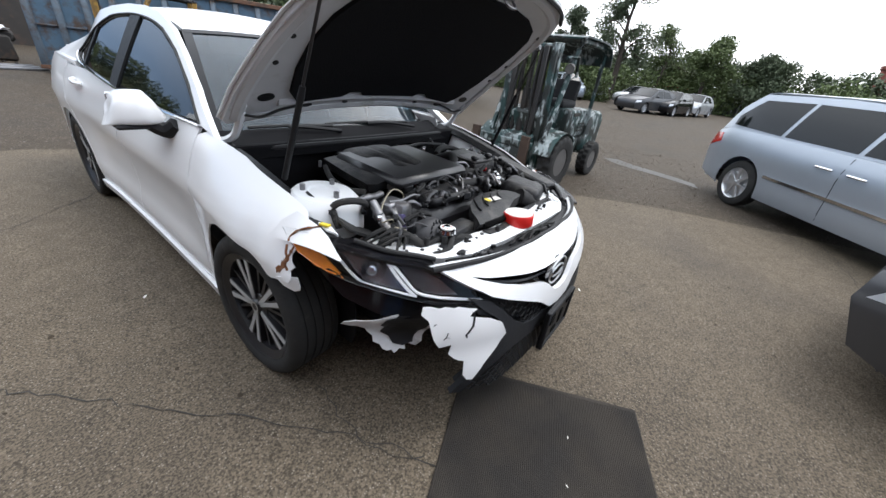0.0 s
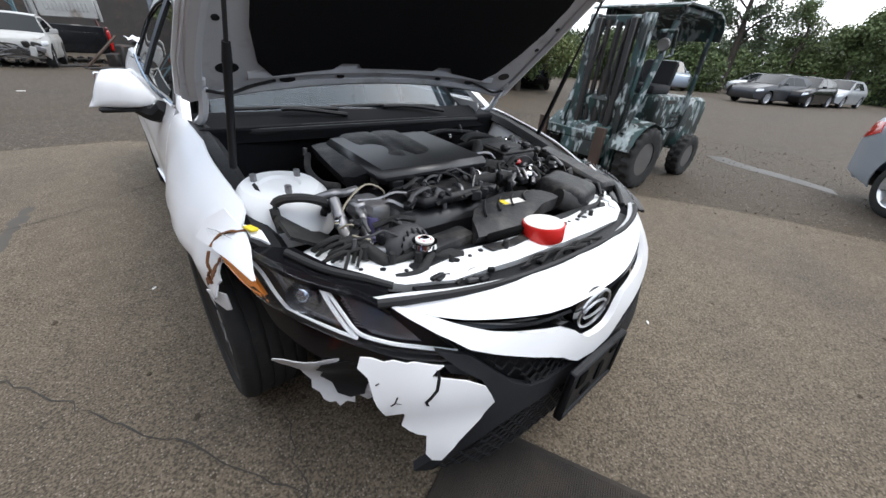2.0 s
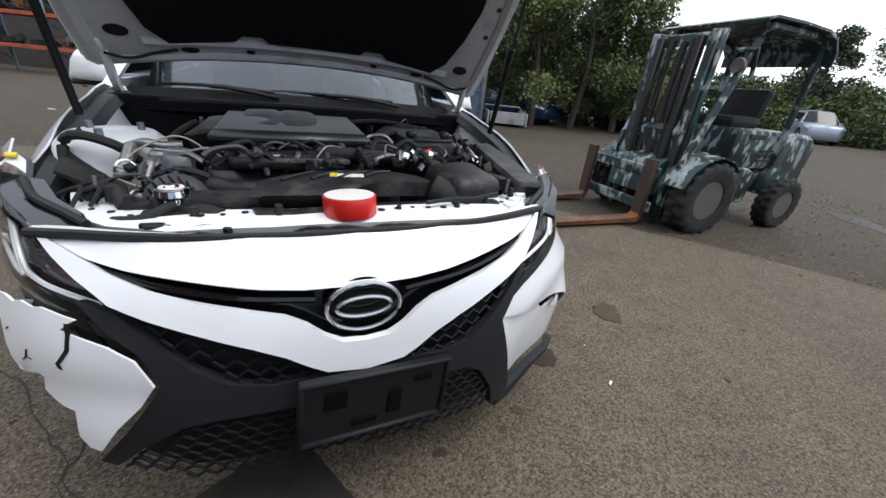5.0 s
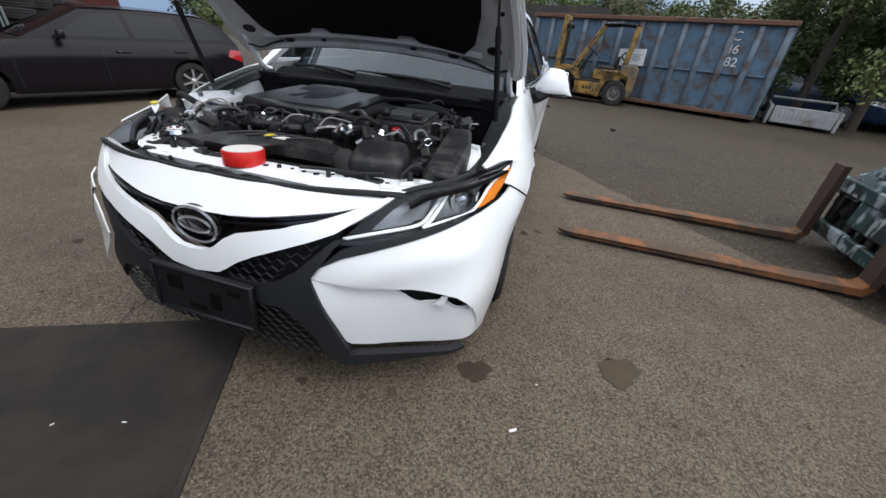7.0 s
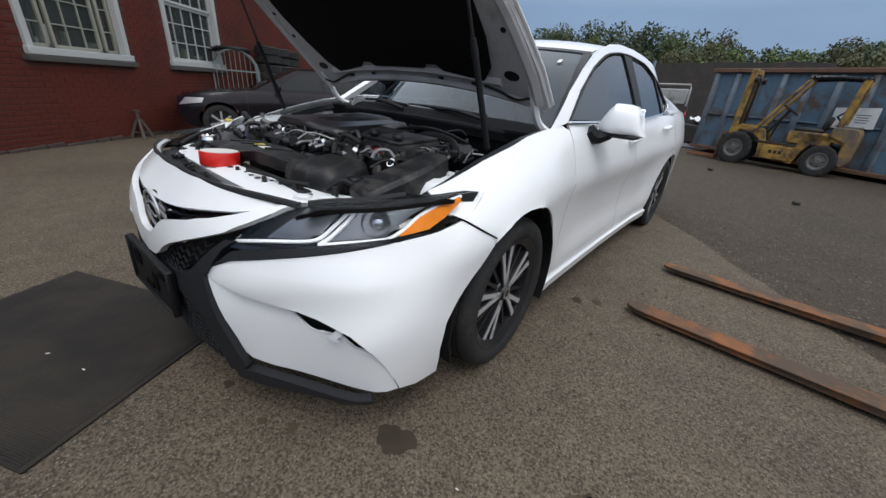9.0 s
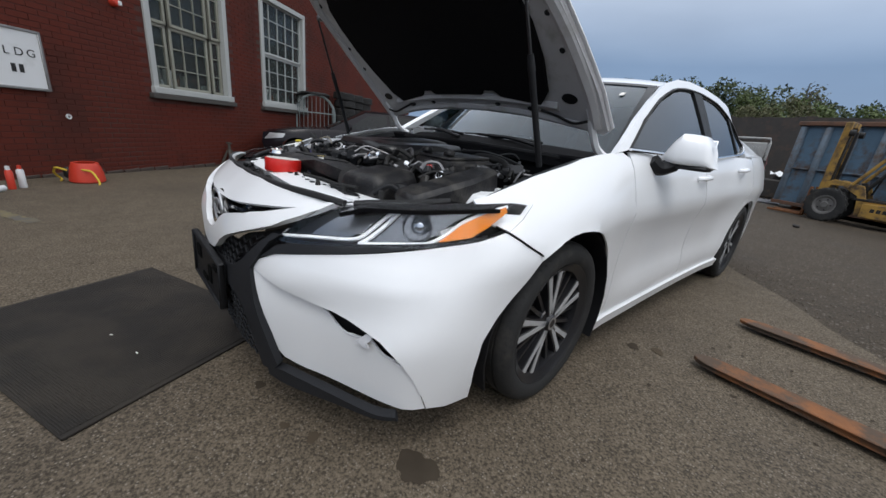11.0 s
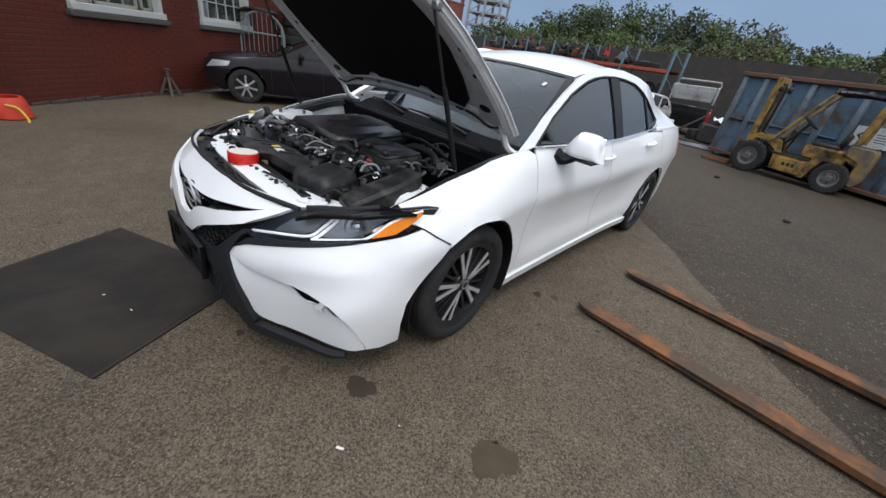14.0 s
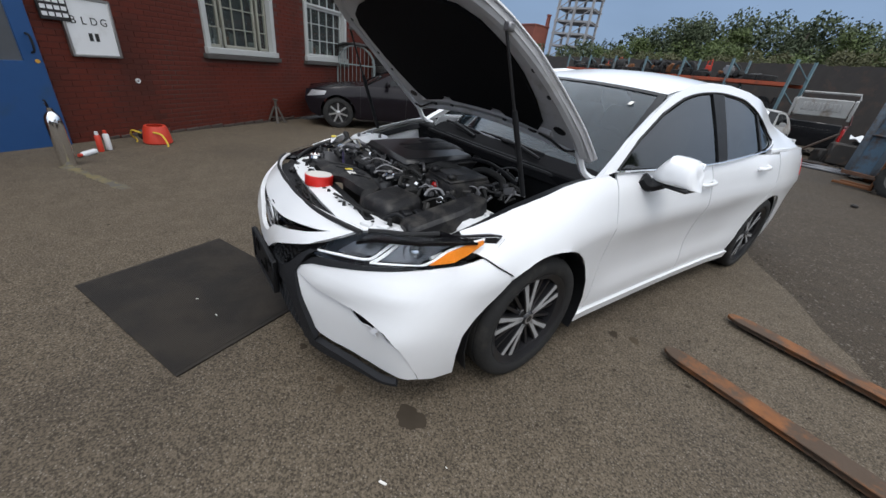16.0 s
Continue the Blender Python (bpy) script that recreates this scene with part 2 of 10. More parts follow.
YELTAG = mat("yellow_label", (0.75, 0.58, 0.03), 0.5, var=0.05)
INTERIOR = mat("cabin_trim", (0.014, 0.014, 0.015), 0.8, var=0.2)
MATRUB = mat("rubber_mat", (0.0155, 0.0128, 0.0105), 0.9, var=0.25, scale=5, dirt=(0.029, 0.0235, 0.018), dirt_amt=0.5, dirt_scale=3, bump=0.3, bscale=200)
PURPLE = mat("violet_plastic", (0.10, 0.09, 0.20), 0.5)
WIREY = mat("wire_loom", (0.30, 0.27, 0.20), 0.6)
BRAZEN = mat("oil_handle", (0.62, 0.33, 0.05), 0.5)

# ---------------------------------------------------------------- mesh helpers
def part(name, bm, material, parent=None, label="", sharp=38, smooth=True):
    """One mesh object from a bmesh, under a thing or a part."""
    me = bpy.data.meshes.new(name)
    bmesh.ops.recalc_face_normals(bm, faces=bm.faces[:]) if name not in ("leaves",) else None
    bm.to_mesh(me)
    bm.free()
    for m in material if isinstance(material, (list, tuple)) else (material,):
        me.materials.append(m)
    if smooth:
        me.shade_smooth()
        me.set_sharp_from_angle(angle=radians(sharp))
    ob = new(name, me)
    if parent:
        ob.parent = parent
    if label:
        tagged(ob, label)
    return ob


def thing(name, label, category, group="", m=None, kind=""):
    ob = new(name)
    ob.empty_display_size = 0.2
    if m is not None:
        ob.matrix_basis = m
    return tagged(ob, label, category, group, kind)


def B():
    return bmesh.new()


def box(bm, c, s, bev=0.006, rot=(0, 0, 0), seg=1, taper=1.0):
    """A bevelled box; taper shrinks its top."""
    r = bmesh.ops.create_cube(bm, size=1.0)
    vs = r["verts"]
    for v in vs:
        k = taper if v.co.z > 0 else 1.0
        v.co = Vector((v.co.x * s[0] * k, v.co.y * s[1] * k, v.co.z * s[2]))
    if bev > 0:
        es = list({e for v in vs for e in v.link_edges})
        vs = list({v for f in bmesh.ops.bevel(bm, geom=es, offset=min(bev, 0.45 * min(s)), segments=seg, affect="EDGES", profile=0.5)["faces"] for v in f.verts} | {v for v in vs if v.is_valid})
    m = pose(*c, *rot)
    for v in vs:
        v.co = m @ v.co
    return bm


def ring(bm, pts):
    return [bm.verts.new(p) for p in pts]


def bridge(bm, a, b, closed=True):
    n = len(a)
    for i in range(n if closed else n - 1):
        j = (i + 1) % n
        bm.faces.new((a[i], a[j], b[j], b[i]))


def frame_of(d):
    d = Vector(d).normalized()
    u = d.cross(Vector((0, 0, 1)) if abs(d.z) < 0.9 else Vector((1, 0, 0))).normalized()
    return u, d.cross(u)


def cyl(bm, p0, p1, r0, r1=None, seg=16):
    r1 = r0 if r1 is None else r1
    p0, p1 = Vector(p0), Vector(p1)
    u, w = frame_of(p1 - p0)
    rs = []
    for p, r in ((p0, r0), (p1, r1)):
        rs.append(ring(bm, [p + r * (math.cos(k * math.tau / seg) * u + math.sin(k * math.tau / seg) * w) for k in range(seg)]))
    bridge(bm, *rs)
    bm.faces.new(rs[0][::-1])
    bm.faces.new(rs[1])
    return bm


def smooth_path(pts, n=6):
    """Catmull-Rom through the points."""
    p = [Vector(q) for q in pts]
    p = [2 * p[0] - p[1], *p, 2 * p[-1] - p[-2]]
    out = []
    for i in range(1, len(p) - 2):
        for k in range(n):
            t = k / n
            out.append(0.5 * ((2 * p[i]) + (p[i + 1] - p[i - 1]) * t + (2 * p[i - 1] - 5 * p[i] + 4 * p[i + 1] - p[i + 2]) * t * t
                              + (3 * p[i] - p[i - 1] - 3 * p[i + 1] + p[i + 2]) * t ** 3))
    out.append(p[-2])
    return out


def tube(bm, pts, r, seg=8, n=5, ribs=0.0):
    path = smooth_path(pts, n) if n > 1 else [Vector(q) for q in pts]
    last = None
    for i, p in enumerate(path):
        d = path[min(i + 1, len(path) - 1)] - path[max(i - 1, 0)]
        u, w = frame_of(d)
        rr = r * (1 + ribs * (i % 2))
        now = ring(bm, [p + rr * (math.cos(k * math.tau / seg) * u + math.sin(k * math.tau / seg) * w) for k in range(seg)])
        if last:
            bridge(bm, last, now)
        else:
            bm.faces.new(now[::-1])
        last = now
    bm.faces.new(last)
    return bm


def lathe(bm, prof, m=Matrix(), seg=32, closed=False):
    """Turns (radius, height) round z, then places it by m."""
    rings = []
    for r, h in prof:
        if r < 1e-5:
            rings.append([bm.verts.new(m @ Vector((0, 0, h)))])
        else:
            rings.append([bm.verts.new(m @ Vector((r * math.cos(k * math.tau / seg), r * math.sin(k * math.tau / seg), h))) for k in range(seg)])
    pairs = list(zip(rings, rings[1:])) + ([(rings[-1], rings[0])] if closed else [])
    for a, b in pairs:
        if len(a) == 1 and len(b) == 1:
            continue
        for k in range(seg):
            j = (k + 1) % seg
            if len(a) == 1:
                bm.faces.new((a[0], b[j], b[k]))
            elif len(b) == 1:
                bm.faces.new((a[k], a[j], b[0]))
            else:
                bm.faces.new((a[k], a[j], b[j], b[k]))
    return bm


def prism(bm, poly, d, m=Matrix(), bev=0.0):
    """A polygon in x, y, pushed d along z, then placed by m."""
    t = bmesh.new()
    a = [t.verts.new((x, y, 0)) for x, y in poly]
    f = t.faces.new(a)
    r = bmesh.ops.extrude_face_region(t, geom=[f])
    for v in r["geom"]:
        if isinstance(v, bmesh.types.BMVert):
            v.co.z += d
    if bev:
        bmesh.ops.bevel(t, geom=t.edges[:], offset=bev, segments=1, affect="EDGES")
    bmesh.ops.recalc_face_normals(t, faces=t.faces[:])
    add(bm, t, m)
    return bm


def add(bm, other, m=Matrix()):
    """Copies another bmesh in, moved by m, and frees it."""
    vs = {v: bm.verts.new(m @ v.co) for v in other.verts}
    for f in other.faces:
        bm.faces.new([vs[v] for v in f.verts])
    other.free()
    return bm


def grid(bm, rows, thick=0.0, closed=False):
    """A sheet through rows of points, with thickness."""
    def sheet(rr):
        g = [ring(bm, r) for r in rr]
        for a, b in zip(g, g[1:]):
            bridge(bm, a, b, closed)
        return g
    rows = [[Vector(p) for p in r] for r in rows]
    g = sheet(rows)
    if thick:
        nrm = []
        for i, r in enumerate(rows):
            o = []
            for j, p in enumerate(r):
                du = rows[min(i + 1, len(rows) - 1)][j] - rows[max(i - 1, 0)][j]
                dv = r[min(j + 1, len(r) - 1)] - r[max(j - 1, 0)]
                o.append(p - du.cross(dv).normalized() * thick)
            nrm.append(o)
        h = sheet(nrm)
        for a, b in ((g[0], h[0]), (g[-1], h[-1]), ([x[0] for x in g], [x[0] for x in h]), ([x[-1] for x in g], [x[-1] for x in h])):
            bridge(bm, a, b, False)
    return bm


def patch(poly, fn, step=0.05, thick=0.012, off=0.0, out=(1, 0, 0), bm=None):
    """A plate of the outline poly, laid on the surface fn(a, b) -> point, off above it and thick deep."""
    t = bmesh.new()
    t.faces.new([t.verts.new((a, b, 0)) for a, b in poly])
    for ax in (0, 1):
        lo, hi = min(p[ax] for p in poly), max(p[ax] for p in poly)
        k = math.floor(lo / step) + 1
        while k * step < hi - 1e-4:
            co, no = [0, 0, 0], [0, 0, 0]
            co[ax], no[ax] = k * step, 1
            bmesh.ops.bisect_plane(t, geom=t.verts[:] + t.edges[:] + t.faces[:], dist=1e-5, plane_co=co, plane_no=no)
            k += 1
    bmesh.ops.remove_doubles(t, verts=t.verts[:], dist=2e-4)
    bm = bm or bmesh.new()
    out = Vector(out)
    up, low = {}, {}
    for v in t.verts:
        a, b = v.co.x, v.co.y
        p = Vector(fn(a, b))
        n = (Vector(fn(a + 0.004, b)) - Vector(fn(a - 0.004, b))).cross(Vector(fn(a, b + 0.004)) - Vector(fn(a, b - 0.004)))
        n.normalize()
        if n.dot(out) < 0:
            n = -n
        up[v] = bm.verts.new(p + n * off)
        if thick:
            low[v] = bm.verts.new(p + n * (off - thick))
    for f in t.faces:
        try:
            bm.faces.new([up[v] for v in f.verts])
            if thick:
                bm.faces.new([low[v] for v in reversed(f.verts)])
        except ValueError:
            pass
    if thick:
        for e in t.edges:
            if len(e.link_faces) == 1:
                a, b = e.verts
                bm.faces.new((up[a], up[b], low[b], low[a]))
    t.free()
    return bm


def flip(bm):
    """The mirror image in x."""
    for v in bm.verts:
        v.co.x = -v.co.x
    bmesh.ops.reverse_faces(bm, faces=bm.faces[:])
    return bm


def lerp(x, xs, ys):
    return float(np.interp(x, xs, ys))


def soft(x, xs, ys):
    """A smooth curve through the points (monotone cubic)."""
    n = len(xs)
    if x <= xs[0]:
        return ys[0]
    if x >= xs[-1]:
        return ys[-1]
    i = max(k for k in range(n - 1) if xs[k] <= x)
    d = [(ys[k + 1] - ys[k]) / (xs[k + 1] - xs[k]) for k in range(n - 1)]
    def tan(k):
        if k == 0:
            return d[0]
        if k == n - 1:
            return d[-1]
        return 0.0 if d[k - 1] * d[k] <= 0 else 2 * d[k - 1] * d[k] / (d[k - 1] + d[k])
    h = xs[i + 1] - xs[i]
    t = (x - xs[i]) / h
    return ((2 * t ** 3 - 3 * t * t + 1) * ys[i] + (t ** 3 - 2 * t * t + t) * h * tan(i)
            + (-2 * t ** 3 + 3 * t * t) * ys[i + 1] + (t ** 3 - t * t) * h * tan(i + 1))


def arc(cy, cz, r, a0, a1, n=14):
    return [(cy + r * math.cos(radians(a0 + (a1 - a0) * k / n)), cz + r * math.sin(radians(a0 + (a1 - a0) * k / n))) for k in range(n + 1)]


# ---------------------------------------------------------------- ground
DIRT = ground_mat("oily_dirt", (0.057, 0.0445, 0.032), 40.0, (0.17, 0.15, 0.125), (0.027, 0.022, 0.017), 1.0)
PAD = ground_mat("old_concrete", (0.101, 0.081, 0.058), 120.0, (0.21, 0.18, 0.145), (0.058, 0.047, 0.036), 0.42)
def hgt(x, y=0.0):
    """Fall of the yard towards the workshop."""
    return -0.033 * min(8.0, max(0.0, -x - 1.2)) * min(1.0, max(0.0, (10.0 - y) / 3.0))


bm = B()
R = [6, 12, 20, 30, 50, 90, 200, 600, 1500]
rings = []
for r in R:
    rings.append(ring(bm, [(r * math.cos(a), r * math.sin(a), 0.0) for a in np.linspace(0, math.tau, 48, endpoint=False)]))
for a, b in zip(rings, rings[1:]):
    bridge(bm, a, b)
bm.faces.new(rings[0])
for co, no in (((-1.2, 0, 0), (1, 0, 0)), ((-5.2, 0, 0), (1, 0, 0)), ((-9.2, 0, 0), (1, 0, 0)), ((0, 7, 0), (0, 1, 0)), ((0, 8.5, 0), (0, 1, 0)), ((0, 10, 0), (0, 1, 0))):
    bmesh.ops.bisect_plane(bm, geom=bm.verts[:] + bm.edges[:] + bm.faces[:], dist=1e-4, plane_co=co, plane_no=no)
for v in bm.verts:
    v.co.z = hgt(v.co.x, v.co.y)
ground = tagged(part("ground", bm, DIRT), "worn dirt and asphalt scrapyard ground", "ground", kind="structure")
edge = [(-3.95, -3.0), (-8.84, 3.16), (-5.4, 5.6), (-1.2, 5.6), (0.55, 4.9), (0.95, 4.22), (1.40, 3.72), (1.68, 3.28), (1.88, 3.06), (2.07, 2.76), (2.26, 2.50), (2.60, 2.14), (3.0, 1.55), (3.36, 1.16), (3.75, 0.60), (4.05, 0.05), (4.28, -0.55), (5.0, -2.6), (6.0, -7.0), (-3.0, -8.0)]
pavement = tagged(part("pavement", patch(edge, lambda x, y: (x, y, hgt(x, y) + 0.004), 0.4, 0.012, out=(0, 0, 1)), PAD, smooth=False), "stained concrete pad with cracks", "pavement", kind="structure")

# rubber mat, slightly ribbed
mat_c = [(-1.20, -0.184), (-0.82, -0.945), (0.19, -0.48), (-0.19, 0.281)]
floor_mat = thing("floor_mat", "dark ribbed rubber mat lying on the concrete", "mat")
mc = Vector((sum(p[0] for p in mat_c) / 4, sum(p[1] for p in mat_c) / 4, 0))
bm = B()
prism(bm, [(p[0] - mc.x, p[1] - mc.y) for p in mat_c], 0.010, Matrix.Translation((0, 0, 0.004)), 0.002)
floor_mat.matrix_basis = Matrix.Translation(mc)
part("mat_sheet", bm, MATRUB, floor_mat, smooth=False)
bm = B()
a, b, c, d = [Vector((p[0] - mc.x, p[1] - mc.y, 0.0145)) for p in mat_c]
for k in range(1, 110):
    t = k / 110
    p, q = a.lerp(b, t), d.lerp(c, t)
    w = (b - a).normalized() * 0.0022
    e = (q - p).normalized() * 0.02
    top = ring(bm, [p + e - w, p + e + w, q - e + w, q - e - w])
    for v in top:
        v.co.z += 0.002
    low = ring(bm, [p + e - w * 1.6, p + e + w * 1.6, q - e + w * 1.6, q - e - w * 1.6])
    bm.faces.new(top)
    bridge(bm, low, top)
part("ribs", bm, MATRUB, floor_mat, smooth=False)

# ---------------------------------------------------------------- the wrecked white sedan
sedan = thing("sedan", "white sedan with open hood and a torn front bumper", "car")
AY, AZ, AR = 0.97, 0.335, 0.40            # front wheel arch
RY, RZ, RR = 3.81, 0.335, 0.385            # rear wheel arch
PX = [0, 0.2, 0.375, 0.5, 0.6, 0.7, 0.8, 0.86, 0.90, 0.935, 0.95]
PY = [0.055, 0.06, 0.078, 0.115, 0.17, 0.245, 0.34, 0.44, 0.53, 0.64, 0.76]      # plan at mid height
PYL = [0.0, 0.004, 0.022, 0.070, 0.127, 0.182, 0.240, 0.315, 0.46, 0.62, 0.76]     # plan of the bumper, low
PYH = [0.012, 0.018, 0.050, 0.100, 0.155, 0.24, 0.37, 0.50, 0.60, 0.68, 0.76]       # plan at the headlamps
PU = [0.0]
for i in range(1, len(PX)):
    PU.append(PU[-1] + math.hypot(PX[i] - PX[i - 1], PY[i] - PY[i - 1]))


def U(x):
    return math.copysign(soft(abs(x), PX, PU), x)


def nose(u, z):
    """The front of the car: u along its plan, z its height."""
    a = abs(u)
    k = soft(z, [0.42, 0.70], [0.0, 1.0])
    x, y = soft(a, PU, PX), (1 - k) * soft(a, PU, PYL) + k * soft(a, PU, PYH)
    x -= soft(z, [0.17, 0.3, 0.45, 0.7], [0.028, 0.014, 0.005, 0.0]) * soft(a, [0.5, 1.1], [0.0, 1.0])
    x -= 0.022 * soft(z, [0.55, 0.75], [0.0, 1.0]) * soft(a, [0.6, 0.9, 1.15, 1.28], [0.0, 1.0, 1.0, 0.0])
    y += soft(z, [0.17, 0.3, 0.5, 0.6, 0.7, 0.79, 0.86], [0.025, 0.012, 0.0, 0.005, 0.03, 0.075, 0.13]) * soft(a, [0.7, 1.2], [1.0, 0.45])
    return (math.copysign(x, u), y, z)


def uz(pts):
    return [(U(x), z) for x, z in pts]


def z_top(y):
    return soft(y, [0.45, 0.62, 0.8, 1.0, 1.2, 1.45, 2.0, 2.6, 3.3, 3.7, 4.2, 4.85],
                [0.80, 0.845, 0.905, 0.95, 0.99, 1.012, 1.018, 1.025, 1.062, 1.082, 1.085, 1.03])


def flank(y, z):
    """The side of the car, at y along it and z up."""
    w = soft(y, [0.5, 0.7, 0.95, 1.2, 1.5, 2.2, 3.0, 3.6, 3.9, 4.3, 4.6, 4.85],
             [0.90, 0.935, 0.95, 0.93, 0.905, 0.903, 0.912, 0.94, 0.945, 0.92, 0.87, 0.76])
    s = (z - 0.18) / (z_top(y) - 0.18)
    tuck = soft(s, [0, 0.12, 0.3, 0.45, 0.62, 0.71, 0.735, 0.82, 0.92, 1.0],
                [0.05, 0.03, 0.018, 0.018, 0.009, 0.0, 0.010, 0.030, 0.057, 0.095])
    fend = soft(y, [1.1, 1.5], [1.0, 0.0])
    tuck += fend * soft(s, [0.8, 1.0], [0.0, 0.055])
    door = soft(y, [1.35, 1.8, 3.1, 3.5], [0, 1, 1, 0])
    tuck += door * soft(s, [0.10, 0.22, 0.30, 0.5, 0.66], [0.0, 0.012, 0.030, 0.022, 0.0])
    return (w - tuck, y, z)


def cabin(y, z):
    """The glazed upper side of the cabin."""
    d = z - z_top(y)
    xb = soft(y, [1.3, 1.6, 2.2, 3.0, 3.7, 4.3], [0.80, 0.822, 0.835, 0.835, 0.825, 0.805])
    xb -= 0.11 * soft(y, [3.4, 4.0], [0.0, 1.0]) * soft(d, [0.0, 0.18], [0.0, 1.0])
    return (xb - 0.48 * d - 0.14 * max(0, d) ** 2, y, z)


def crush(bm):
    """The mirror image in x, pushed in at its front corner by the crash."""
    flip(bm)
    for v in bm.verts:
        k = soft(-v.co.x, [0.42, 0.9], [0.0, 1.0]) * soft(v.co.y, [0.75, 1.25], [1.0, 0.0])
        v.co.x += 0.03 * k
        v.co.y += 0.03 * k
    return bm


def both(name, poly, fn, material, out, label="", right=True, **kw):
    part(name, patch(poly, fn, out=out, **kw), material, sedan, label)
    if right:
        part(name, flip(patch(poly, fn, out=out, **kw)), material, sedan, label)


# side panels
fender_poly = [(0.575, 0.768), (0.615, 0.750), (0.655, 0.722), (0.70, 0.694)] + arc(AY, AZ, AR, 126, -20, 18) + [(1.41, 0.19), (1.455, 0.20), (1.455, 0.985)] + \
    [(y, z_top(y) - 0.002) for y in (1.40, 1.3, 1.2, 1.1, 1.0, 0.9, 0.8, 0.7, 0.62, 0.56)]
part("fender", patch(fender_poly, flank, 0.045, 0.008), WHITE, sedan)
torn_fender = [(0.646, 0.765), (0.652, 0.735), (0.636, 0.712), (0.618, 0.70), (0.634, 0.682), (0.616, 0.655), (0.628, 0.640), (0.66, 0.630), (0.70, 0.620), (0.748, 0.606), (0.768, 0.612), (0.80, 0.645), (0.88, 0.675), (0.97, 0.693), (1.06, 0.700), (1.15, 0.692), (1.23, 0.664), (1.295, 0.61), (1.34, 0.53)] + arc(AY, AZ, AR, 15, -20, 6) + \
    [(1.41, 0.19), (1.455, 0.20), (1.455, 0.985)] + [(y, z_top(y) - 0.002) for y in (1.40, 1.3, 1.2, 1.1, 1.0, 0.9, 0.8, 0.72)] + \
    [(0.69, 0.862), (0.665, 0.835), (0.652, 0.80), (0.644, 0.785)]


def dented(y, z):
    x, y2, z2 = flank(y, z)
    k = math.exp(-((y - 0.78) / 0.13) ** 2) * math.exp(-((z - 0.72) / 0.12) ** 2)
    return (x - 0.012 * k + 0.006 * math.sin(34 * y) * k, y2, z2)


part("fender", crush(patch(torn_fender, dented, 0.03, 0.006)), WHITE, sedan, "torn white fender with a crumpled front edge")
front_door = [(1.462, 0.24), (2.535, 0.24), (2.535, z_top(2.5)), (2.2, z_top(2.2)), (1.8, z_top(1.8)), (1.462, z_top(1.46))]
rear_door = [(2.543, 0.24), (3.36, 0.24)] + [(3.42, 0.42), (3.47, 0.60), (3.62, 0.76), (3.68, 0.88), (3.66, 1.055), (3.2, z_top(3.2)), (2.543, z_top(2.55))]
quarter = [(3.37, 0.235)] + [(3.425, 0.36)] + arc(RY, RZ, RR, 175, 0, 18) + [(4.30, 0.22), (4.80, 0.26), (4.84, 0.5), (4.85, 0.75), (4.82, 1.0), (4.3, 1.082), (3.9, 1.082), (3.672, 1.074),
                                                                         (3.69, 0.88), (3.63, 0.755), (3.48, 0.595), (3.43, 0.43)]
both("front_door", front_door, flank, WHITE, (1, 0, 0), step=0.05, thick=0.01)
both("rear_door", rear_door, flank, WHITE, (1, 0, 0), step=0.05, thick=0.01)
both("quarter_panel", quarter, flank, WHITE, (1, 0, 0), step=0.05, thick=0.01)
rocker = [(1.40, 0.165), (3.42, 0.185), (3.42, 0.245), (1.40, 0.225)]
both("rocker_panel", rocker, flank, WHITE, (1, 0, 0), step=0.1, thick=0.03, off=0.016)
# wheel house liners
for sx in (1, -1):
    for cy, cz, r in ((AY, AZ, 0.395 if sx > 0 else 0.345), (RY, RZ, 0.38)):
        bm = B()
        grid(bm, [[(sx * x, cy + r * math.cos(radians(a)), cz + r * math.sin(radians(a))) for x in (0.9 if sx > 0 or cy > 2 else 0.83, 0.8, 0.62)] for a in range(-25, 206 if sx > 0 or cy > 2 else 100, 15)], 0.006)
        prism(bm, arc(0, 0, r, -25, 205, 20), 0.008, Matrix.Translation((sx * 0.62, cy, cz)) @ Matrix(((0, 0, 1, 0), (1, 0, 0, 0), (0, 1, 0, 0), (0, 0, 0, 1))))
        part("wheel_liner", bm, BLACKP, sedan)

# door handles, seams of the windows
for sx in (1, -1):
    for y0, z0 in ((2.45, 0.905), (3.34, 0.965)):
        bm = B()
        x0 = flank(y0, z0)[0]
        tube(bm, [(sx * (x0 + 0.004), y0 - 0.09, z0 - 0.004), (sx * (x0 + 0.03), y0 - 0.06, z0), (sx * (x0 + 0.033), y0 + 0.05, z0 + 0.006), (sx * (x0 + 0.004), y0 + 0.09, z0 + 0.01)], 0.013, 8)
        part("door_handle", bm, WHITE, sedan)

